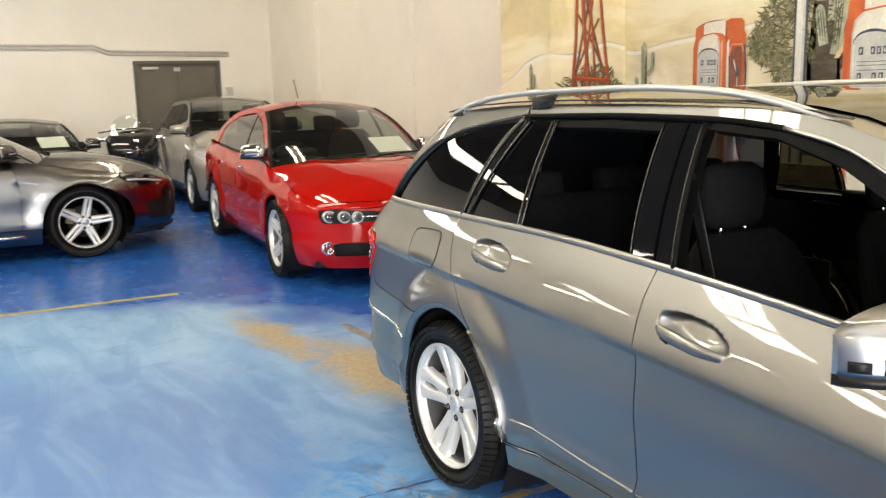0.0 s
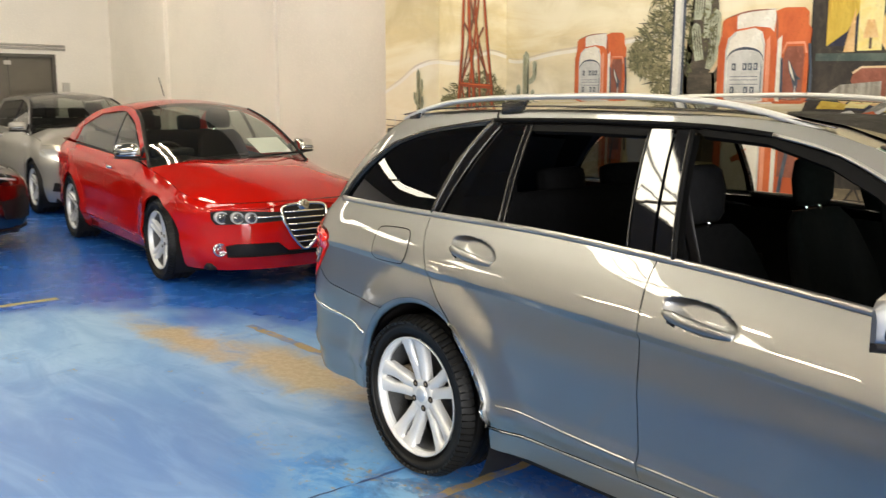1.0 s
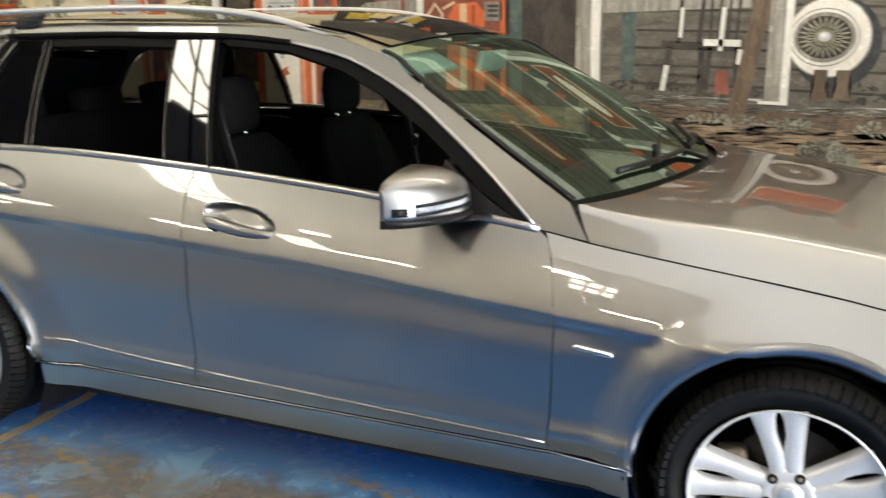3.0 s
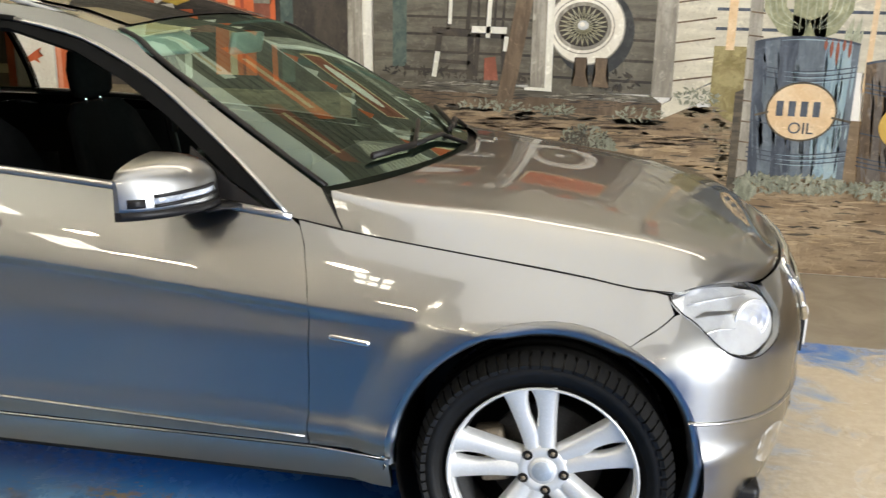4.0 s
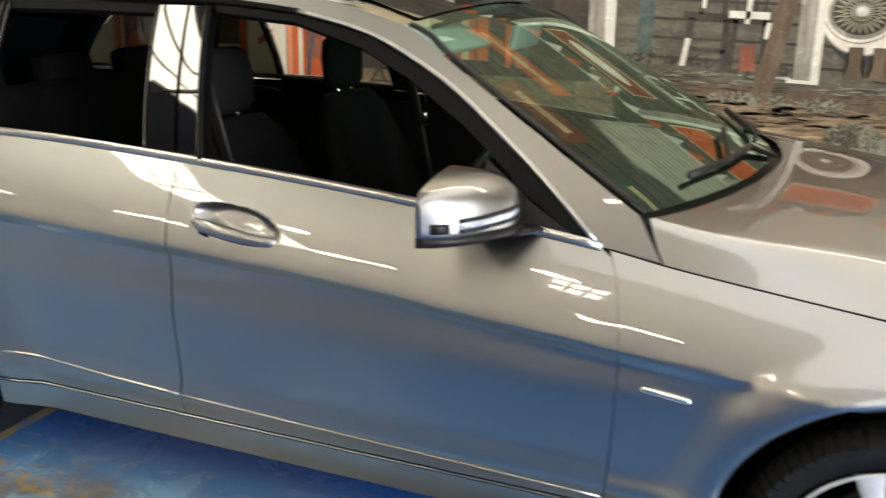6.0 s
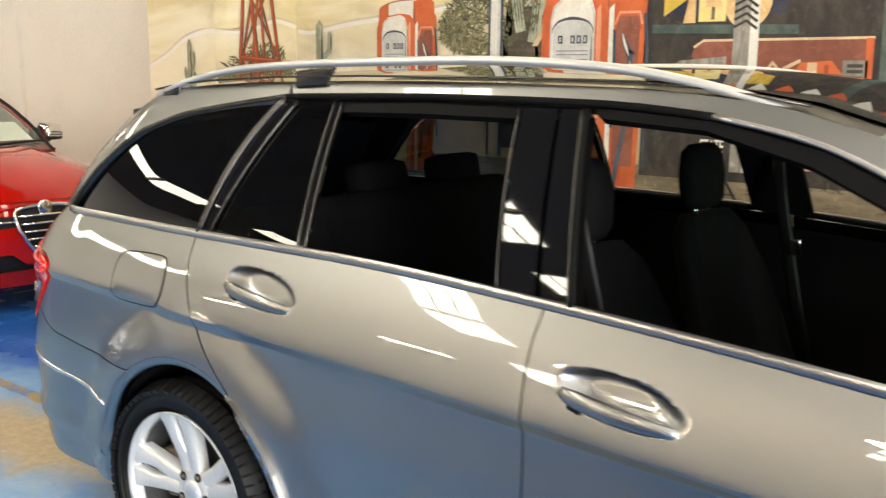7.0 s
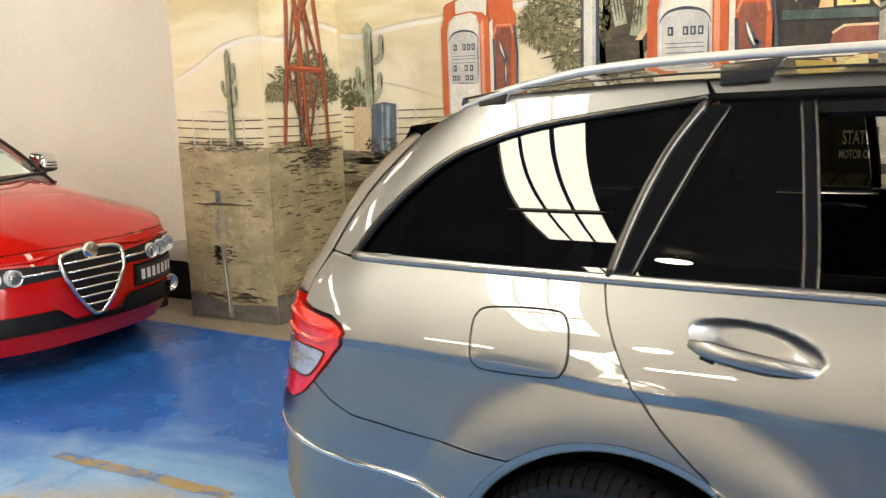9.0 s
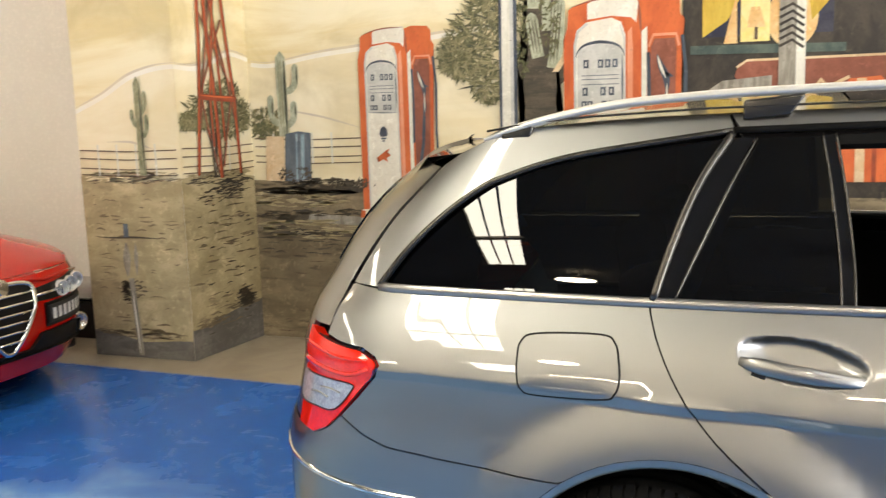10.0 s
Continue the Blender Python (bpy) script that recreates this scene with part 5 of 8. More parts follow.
drifts("ground_shade", [(1.9, 0.85, 0.45, 0.025), (2.6, 0.815, 0.35, 0.022), (3.0, 0.80, 0.14, 0.015)], SHADE, 4.9, 130, 61, (0.02, 0.06), (0.002, 0.008))
drifts("ground_shade", [(3.42, 0.80, 0.07, 0.10), (3.47, 0.6, 0.03, 0.14), (3.28, 0.87, 0.12, 0.03)], DIRT, 4.9, 90, 66, (0.015, 0.04), (0.003, 0.009))
drifts("ground_drift", [(1.9, 0.80, 0.5, 0.06), (2.6, 0.76, 0.5, 0.05), (3.1, 0.72, 0.3, 0.06)], BROWNP, 3.75, 150, 80, (0.02, 0.09), (0.002, 0.009))
drifts("ground_drift", [(2.6, 0.55, 1.2, 0.20), (3.2, 0.62, 0.5, 0.10), (4.3, 0.30, 0.7, 0.14)], SHADE, 3.7, 110, 63)
drifts("ground_drift", [(2.6, 0.55, 1.2, 0.20), (3.0, 0.45, 0.8, 0.18), (4.3, 0.28, 0.7, 0.14)], PEACHEARTH, 3.8, 170, 64)
drifts("porch_wear", [(2.0, 0.935, 0.48, 0.05), (2.8, 0.90, 0.30, 0.045)], DARKP, 5.15, 90, 78, (0.02, 0.07), (0.001, 0.004))
drifts("porch_wear", [(2.0, 0.955, 0.48, 0.03), (2.8, 0.925, 0.30, 0.02)], POSTP, 5.18, 50, 79, (0.02, 0.06), (0.001, 0.003))
leaves("porch_shade", [(1.8, 1.04, 0.25, 0.03), (2.2, 1.01, 0.25, 0.03), (2.85, 1.02, 0.16, 0.05)], DARKP, 5.2, "main", 120, 0.018, 65)

drifts("rubble", [(-2.35, 0.985, 0.30, 0.035), (-2.45, 0.93, 0.28, 0.02)], SHADE, 4.4, 150, 67, (0.015, 0.07), (0.002, 0.007))
drifts("rubble", [(-2.55, 0.78, 0.22, 0.03), (-2.25, 0.80, 0.25, 0.02), (-2.45, 0.62, 0.3, 0.10)], SHADE, 4.4, 120, 68, (0.015, 0.06), (0.0015, 0.006))
drifts("rubble", [(-2.5, 0.88, 0.35, 0.05), (-2.4, 0.70, 0.35, 0.06)], DIRT3, 4.2, 120, 69, (0.02, 0.09), (0.002, 0.008))

drifts("ground_edge", [(-3.2, 1.078, 0.34, 0.022)], DIRT3, 3.3, 110, 71, (0.02, 0.06), (0.002, 0.006), "front")
drifts("ground_edge", [(-3.2, 1.065, 0.34, 0.022)], SANDP, 3.5, 70, 72, (0.02, 0.07), (0.002, 0.005), "front")
drifts("ground_shade", [(-3.2, 1.045, 0.34, 0.012)], SHADE, 3.9, 26, 73, (0.015, 0.05), (0.001, 0.003), "front")
drifts("ground_edge", [(2.0, 1.060, 0.30, 0.020)], DIRT3, 3.3, 100, 74, (0.02, 0.05), (0.002, 0.006), "side")
drifts("ground_shade", [(2.0, 1.030, 0.30, 0.025), (2.12, 0.98, 0.20, 0.05), (2.05, 0.94, 0.25, 0.05)], SHADE, 3.9, 170, 75, (0.012, 0.045), (0.0015, 0.005), "side")
drifts("ground_drift", [(2.0, 0.55, 0.30, 0.40), (2.15, 0.72, 0.18, 0.25)], DIRT, 3.8, 60, 76, (0.012, 0.09), (0.001, 0.008), "side")
drifts("dark_patch", [(2.17, 0.29, 0.075, 0.085), (2.17, 0.29, 0.05, 0.06)], SHADE, 3.9, 130, 81, (0.012, 0.035), (0.002, 0.007), "side")
drifts("standpipe_shadow", [(-3.23, 0.42, 0.075, 0.05), (-3.29, 0.40, 0.03, 0.06)], SHADE, 4.8, 60, 82, (0.010, 0.03), (0.002, 0.007), "front")
drifts("ground_edge", [(-3.2, 0.15, 0.33, 0.03)], DIRT, 3.5, 60, 83, (0.02, 0.06), (0.002, 0.006), "front")
drifts("ground_edge", [(1.85, 0.20, 0.15, 0.025), (2.15, 0.25, 0.15, 0.02)], DIRT, 3.5, 60, 84, (0.02, 0.06), (0.002, 0.006), "side")
drifts("ground_drift", [(-3.2, 0.55, 0.33, 0.40)], DIRT, 3.8, 34, 77, (0.015, 0.06), (0.002, 0.006), "front")

# upper part: roof edge, boards, flags
daub("shack_roof", [(-0.3, 2.32), (-0.25, 2.75), (2.6, 2.75), (2.6, 2.32)], SIDING, 5.0, label="painted shack roof")
daub("gable", [(2.60, 2.32), (2.60, 3.05), (3.10, 3.25), (3.62, 3.05), (3.62, 2.32)], SIDINGCREAM, 5.0, label="painted pale boarded gable")
strokes("gable_gap", [([(2.60, 2.38 + 0.07 * k), (3.62, 2.37 + 0.07 * k)], 0.006) for k in range(10)], BROWNP, 5.3)
strokes("gable_edge", [([(2.60, 2.32), (2.60, 3.05), (3.10, 3.25), (3.62, 3.05), (3.62, 2.32)], 0.022)], POSTP, 5.5)
daub("red_board", rect(2.55, 3.05, 1.72, 2.08), ORANGE, 6.2, label="painted red board")
daub("red_board", rect(1.55, 2.25, 1.80, 2.06), COKE, 6.2)
daub("board_centre", oval(1.90, 1.93, 0.24, 0.07, 24), CREAMP, 6.6)
strokes("board_edge", [([(2.55, 1.72), (3.05, 1.72), (3.05, 2.08), (2.55, 2.08), (2.55, 1.72)], 0.012), ([(1.55, 1.80), (2.25, 1.80), (2.25, 2.06), (1.55, 2.06), (1.55, 1.80)], 0.012)], SIGNP, 6.5)
for k in range(22):
    x = 0.1 + 0.16 * k
    z = 2.36 - 0.06 * math.sin(math.pi * ((x * 0.9) % 1.0))
    daub("pennant", [(x, z), (x + 0.12, z), (x + 0.06, z - 0.13)], ORANGE if k % 2 else CREAMP, 6.8)
# unseen roof and boards, added as dark and bright tones for reflections
daub("upper_roof", [(0.95, 2.75), (0.95, 3.95), (5.4, 3.95), (5.6, 2.75)], SIDING, 3.2, label="unseen upper roof, added for the glass and bonnet to mirror")
strokes("roof_batten", [([(0.95, z), (5.5, z - 0.02)], 0.014) for z in (2.82, 2.95, 3.08, 3.21, 3.36, 3.52, 3.68, 3.84)], DARKP, 3.5)
for cx, cz, r_, q_, mat in ((1.9, 3.0, 0.42, 0.12, ORANGE), (3.1, 2.95, 0.30, 0.10, CREAMP), (4.2, 3.0, 0.36, 0.12, COKE), (1.5, 3.6, 0.30, 0.10, CREAMP), (2.5, 3.55, 0.36, 0.13, COKE), (3.6, 3.62, 0.32, 0.10, TEALP), (4.7, 3.55, 0.34, 0.12, ORANGE)):
    daub("roof_board", rect(cx - r_, cx + r_, cz - q_, cz + q_), mat, 4.0)
    strokes("roof_board_bar", [([(cx - r_ * 0.7, cz), (cx + r_ * 0.7, cz)], q_ * 0.3)], SIGNP, 4.3)
daub("oil_sign", rect(0.098, 0.292, 0.906, 1.124), DARKP, 6.6, label="painted dark oil sign")
strokes("sign_leg", [([(0.125, 0.906), (0.06, 0.80)], 0.007), ([(0.135, 0.906), (0.185, 0.80)], 0.006), ([(0.265, 0.906), (0.215, 0.80)], 0.006), ([(0.275, 0.906), (0.34, 0.80)], 0.007), ([(0.07, 0.835), (0.33, 0.835)], 0.003)], DARKP, 6.5)
for body, size, narrow, z in (("STATE", 0.093, 0.47, 1.043), ("MOTOR OIL", 0.058, 0.47, 0.975)):
    sign = bpy.data.curves.new("sign_text", "FONT")
    sign.body, sign.size, sign.align_x, sign.extrude, sign.offset = body, size, "CENTER", 0.001, 0.0012
    words = new("sign_text", sign)
    words.data.materials.append(CREAMP)
    words.parent = mural
    words.matrix_world = pose(0.196, MY - 0.0235, z, 90, 0, 0) @ Matrix.Diagonal((narrow, 1, 1, 1))

# ---- cars ----
# Car frame: x ahead from the rear axle, y to the car's left, z up from the ground. The right side is built, then mirrored.
class Shell:
    """The outer form of a car: half widths, heights and ends as curves."""

    def __init__(self, W, zc, zb, low, up, top, tumble, flare, arches, dishes, front_start, rear_start, xf, xr, front_len, rear_len, nf, nr):
        self.W, self.zc, self.zb, self.low, self.up = W, zc, zb, low, up
        self.top, self.tumble, self.flare, self.arches, self.dishes = top, tumble, flare, arches, dishes
        self.front_start, self.rear_start, self.xf, self.xr = front_start, rear_start, xf, xr
        self.front_len, self.rear_len, self.nf, self.nr = front_len, rear_len, nf, nr
        self.fade = lambda x: 1.0

    def half(self, x, z):
        zc, zb = self.zc(x), self.zb(x)
        if z <= 0.60:
            o = self.low(z)
        elif z < zc:
            d = zc - z
            t = min(max((zc - 0.022 - z) / max(zc - 0.622, 1e-3), 0), 1)
            o = -0.012 * (1 - t * t * (3 - 2 * t)) if d > 0.022 else -0.012 + 0.013 * (1 - d / 0.022)
            o *= self.fade(x)
        elif z < zb:
            o = self.up((z - zc) / (zb - zc))
        else:
            v = (z - zb) / max(self.top - zb, 0.05)
            o = self.up(1.0) - self.tumble * (0.55 * v + 0.45 * v * v)
        w = self.W(x) + o
        for cx, cz, r, *reach in self.arches:
            d = math.hypot(x - cx, z - cz) - r
            if z < zb and d < 0.14:
                t = min(max(1 - d / (reach[0] if reach else 0.120), 0), 1)
                w += self.flare * (0.62 - 0.62 * (1 - t) ** 2.6 + 0.38 * t * t * (3 - 2 * t)) * min(1, max(0, (zb - z) / 0.15))
        for cx, cz, a, b, tilt, depth in self.dishes:
            dx, dz = x - cx, z - cz - tilt * (x - cx)
            q = (dx / a) ** 2 + (dz / b) ** 2
            if q < 1:
                w -= depth * min(1.0, 1.5 * (1 - q)) ** 0.7
        return w

    def side(self, u, z):
        fs, rs = self.front_start(z), self.rear_start(z)
        if u > fs:
            t = min((u - fs) / self.front_len, 1.0) * math.pi / 2
            return (fs + (self.xf(z) - fs) * math.sin(t) ** (2 / self.nf), -self.half(fs, z) * max(math.cos(t), 0) ** (2 / self.nf), z)
        if u < rs:
            t = min((rs - u) / self.rear_len, 1.0) * math.pi / 2
            return (rs + (self.xr(z) - rs) * math.sin(t) ** (2 / self.nr), -self.half(rs, z) * max(math.cos(t), 0) ** (2 / self.nr), z)
        return (u, -self.half(u, z), z)

    def nose(self, y, z, proud=0.0):
        fs = self.front_start(z)
        q = min(abs(y) / self.half(fs, z), 1.0)
        return (fs + (self.xf(z) - fs) * (1 - q ** self.nf) ** (1 / self.nf) + proud, y, z)

    def lifted(self, d):
        def f(u, z):
            x, y, w = self.side(u, z)
            a, b = Vector(self.side(u + 0.004, z)), Vector(self.side(u, z + 0.004))
            n = (a - Vector((x, y, w))).cross(b - Vector((x, y, w)))
            n = n.normalized() if n.length > 1e-9 else Vector((0, -1, 0))
            if n.y > 0 and abs(y) > 0.3:
                n = -n
            return (x + n.x * d, y + n.y * d, w + n.z * d)
        return f


def both(name, poly, shell, material, parent, label="", lift=0.0, **k):
    surf = shell.lifted(lift) if lift else shell.side
    return [part(name, patch_on(poly, surf, side=s, **k), material, parent, label) for s in (1, -1)]


def trim_line(name, pts, shell, material, parent, size, lift=0.004, label="", n=5, sides=(1, -1)):
    surf = shell.lifted(lift)
    line = through_points(pts, n)
    for s in sides:
        path = [(p[0], p[1] * s, p[2]) for p in (surf(*q) for q in line)]
        part(name, sweep(path, size, up=[(0, -s, 0.2)] * len(path), segs=8), material, parent, label)


def wheel(parent, x, y, r, rim_r, spokes, style, width=0.225, turn=0.0):
    """A wheel with tyre, rim, hub cap, bolts, disc and caliper; y < 0 faces right."""
    s = -1 if y < 0 else 1
    hub = part("wheel", lathe([(rim_r * 0.94, s * 0.085), (rim_r * 0.995, s * 0.1), (rim_r * 1.0, s * 0.108), (rim_r * 0.975, s * 0.108), (rim_r * 0.955, s * 0.092), (rim_r * 0.92, s * 0.055)], 64), ALLOY, parent, "silver alloy rim")
    hub.matrix_local = pose(x, y, r, 0, turn, 0)
    part("rim_barrel", lathe([(rim_r * 0.97, -s * 0.11), (rim_r * 0.93, -s * 0.05), (rim_r * 0.90, s * 0.05), (rim_r * 0.915, s * 0.075)], 64), BARREL, hub)
    w = width / 2
    prof = [(rim_r * 0.96, -w * 0.8), (rim_r + 0.03, -w * 0.98), (r - 0.06, -w * 1.04), (r - 0.022, -w * 0.97), (r - 0.006, -w * 0.84)]
    for k in range(-3, 4):
        c = k * w * 0.235
        if k in (-2, 0, 2):
            prof += [(r - 0.001, c - 0.012), (r - 0.009, c - 0.006), (r - 0.009, c + 0.006), (r - 0.001, c + 0.012)]
        else:
            prof.append((r, c))
    prof += [(r - 0.006, w * 0.84), (r - 0.022, w * 0.97), (r - 0.060, w * 1.04), (rim_r + 0.035, w * 1.0), (rim_r + 0.022, w * 0.985), (rim_r + 0.018, w * 0.95), (rim_r * 0.97, w * 0.86)]
    part("tyre", lathe(prof, 80), TYRE, hub, "black road tyre")
    # shoulder sipes
    bm = bmesh.new()
    for k in range(72):
        a = 2 * math.pi * k / 72
        for q in (-1, 1):
            m = Matrix.Rotation(a, 4, "Y") @ Matrix.Translation((r - 0.010, q * w * 0.86, 0)) @ Matrix.Rotation(q * 0.45, 4, "Z")
            bmesh.ops.create_cube(bm, size=1.0, matrix=m @ Matrix.Diagonal((0.012, 0.05, 0.020, 1)))
    part("tread_block", bm, TYRE, hub, smooth=False)["kind"] = "stuff"
    R = rim_r * 0.965
    wide0, wide1, slot1 = {"split": (0.150, 0.300, 0.048), "star": (0.17, 0.135, 0.022), "twin": (0.15, 0.17, 0.05)}[style]
    for k in range(spokes):
        a = 2 * math.pi * k / spokes + math.pi / 2
        co, si = math.cos(a), math.sin(a)
        bars = bmesh.new()
        for q in (-1, 1):
            rows = []
            for i in range(13):
                t = i / 12
                rr = R * (0.17 + 0.83 * t)
                outer = R * (wide0 + (wide1 - wide0) * t ** 1.3 + 0.05 * max(0, t - 0.9) / 0.1)
                v = min(max((t - 0.36) / 0.30, 0), 1)
                inner = R * slot1 * v * v * (3 - 2 * v) * (1 - max(0, t - 0.80) / 0.20) ** 0.5
                f = 0.066 + 0.030 * t ** 1.5
                ring = []
                for lat, fr in ((inner, -0.030), (inner, -0.006), (inner + (outer - inner) * 0.15, 0.0), (inner + (outer - inner) * 0.85, 0.0), (outer, -0.007), (outer + 0.004, -0.034)):
                    ring.append(bars.verts.new((co * rr - si * q * lat, s * (f + fr), si * rr + co * q * lat)))
                rows.append(ring)
            for p, o in zip(rows, rows[1:]):
                for j in range(5):
                    bars.faces.new((p[j], p[j + 1], o[j + 1], o[j]))
        bmesh.ops.remove_doubles(bars, verts=bars.verts[:], dist=0.0006)
        bmesh.ops.recalc_face_normals(bars, faces=bars.faces[:])
        mid_ = max(bars.faces[:], key=lambda fc: abs(fc.normal.y))
        if mid_.normal.y * s < 0:
            bmesh.ops.reverse_faces(bars, faces=bars.faces[:])
        part("spoke", bars, ALLOY, hub)
    part("hub_cap", cap(lathe([(R * 0.30, s * 0.030), (R * 0.29, s * 0.062), (R * 0.27, s * 0.067), (R * 0.165, s * 0.069), (R * 0.155, s * 0.066), (R * 0.15, s * 0.072), (R * 0.13, s * 0.075)], 40)), ALLOY, hub)
    part("badge", cap(lathe([(R * 0.12, s * 0.074), (R * 0.11, s * 0.077)], 24)), BADGE, hub)
    for k in range(5):
        a = 2 * math.pi * (k + 0.5) / 5 + math.pi / 2
        bx, bz = R * 0.235 * math.cos(a), R * 0.235 * math.sin(a)
        part("bolt", cap(lathe([(0.0135, s * 0.0685), (0.0115, s * 0.0715), (0.010, s * 0.0695)], 12, (bx, 0, bz))), TRIM, hub)
        part("bolt_head", cap(lathe([(0.006, s * 0.0690), (0.0055, s * 0.0725)], 8, (bx, 0, bz))), CALIPER, hub)
    part("brake_disc", cap(lathe([(0.145, -s * 0.02), (0.145, s * 0.0), (0.07, s * 0.0), (0.07, s * 0.03)], 40)), DISC, hub)
    part("caliper", moved(box(-0.03, 0.045, -0.03, 0.03, -0.07, 0.07, 0.012), pose(-0.135, s * 0.005, 0.03)), CALIPER, hub)
    part("backing", cap(lathe([(rim_r * 0.9, -s * 0.04), (rim_r * 0.5, -s * 0.045)], 40)), TRIM, hub)
    return hub


def arch_liner(parent, cx, cz, r, ytop, yin):
    for s in (-1, 1):
        rows = [[(cx + (r + 0.004) * math.cos(a), s * y, cz + (r + 0.004) * math.sin(a)) for a in (radians(-35 + 250 * k / 28) for k in range(29))] for y in (ytop, yin)]
        bm = loft(rows)
        part("wheel_arch_liner", bm, TRIM, parent)
        disc = bmesh.new()
        disc.faces.new([disc.verts.new((p[0], p[1], p[2])) for p in rows[1]])
        part("wheel_arch_wall", disc, TRIM, parent, smooth=False)


def seat(parent, x, y, z=0.30, w=0.25):
    """A front seat with cushion, backrest, side bolsters and headrest."""
    def slab(pts, hw, t):
        bm = bmesh.new()
        rings = []
        for px, pz, k, th in pts:
            rings.append([bm.verts.new((px + dx * th, y + dy * hw * k, pz + dz * th)) for dx, dy, dz in t])
        for a, b in zip(rings, rings[1:]):
            for j in range(len(t)):
                bm.faces.new((a[j], a[(j + 1) % len(t)], b[(j + 1) % len(t)], b[j]))
        bm.faces.new(rings[0][::-1])
        bm.faces.new(rings[-1])
        bmesh.ops.recalc_face_normals(bm, faces=bm.faces[:])
        return bm
    sec = [(1.2, -1.0, 0.2), (0.3, -0.75, 0), (0.25, 0, 0), (0.3, 0.75, 0), (1.2, 1.0, 0.2), (0, 1.0, 0), (-0.9, 0.7, 0), (-0.9, -0.7, 0), (0, -1.0, 0)]
    part("seat_back", slab([(x + 0.16, z + 0.12, 0.9, 0.06), (x + 0.08, z + 0.32, 1.0, 0.065), (x, z + 0.55, 0.98, 0.06), (x - 0.06, z + 0.72, 0.80, 0.045), (x - 0.075, z + 0.78, 0.55, 0.03)], w, sec), FABRIC, parent, "dark upholstered seat back")
    cush = [(0.2, -1.0, 1.2), (0, -0.75, 0.4), (0, 0, 0.3), (0, 0.75, 0.4), (0.2, 1.0, 1.2), (0, 1.0, 0), (0, 0.8, -1), (0, -0.8, -1), (0, -1.0, 0)]
    part("seat_cushion", slab([(x + 0.10, z + 0.12, 0.95, 0.07), (x + 0.35, z + 0.15, 1.0, 0.07), (x + 0.58, z + 0.19, 0.95, 0.06), (x + 0.64, z + 0.17, 0.8, 0.03)], w, cush), FABRIC, parent)
    hr = [(0.5, -1, 0), (1, -0.6, 0), (1, 0.6, 0), (0.5, 1, 0), (-0.6, 0.9, 0), (-1, 0.5, 0), (-1, -0.5, 0), (-0.6, -0.9, 0)]
    head = part("headrest", slab([(x - 0.075, z + 0.80, 0.55, 0.03), (x - 0.075, z + 0.825, 0.66, 0.042), (x - 0.08, z + 0.90, 0.70, 0.046), (x - 0.085, z + 0.965, 0.62, 0.038), (x - 0.088, z + 0.985, 0.45, 0.018)], w * 0.70, hr), FABRIC, parent)
    for d in (-0.05, 0.05):
        part("headrest_post", sweep([(x - 0.07, y + d, z + 0.74), (x - 0.075, y + d, z + 0.84)], (0.007, 0.007)), CHROME, head)


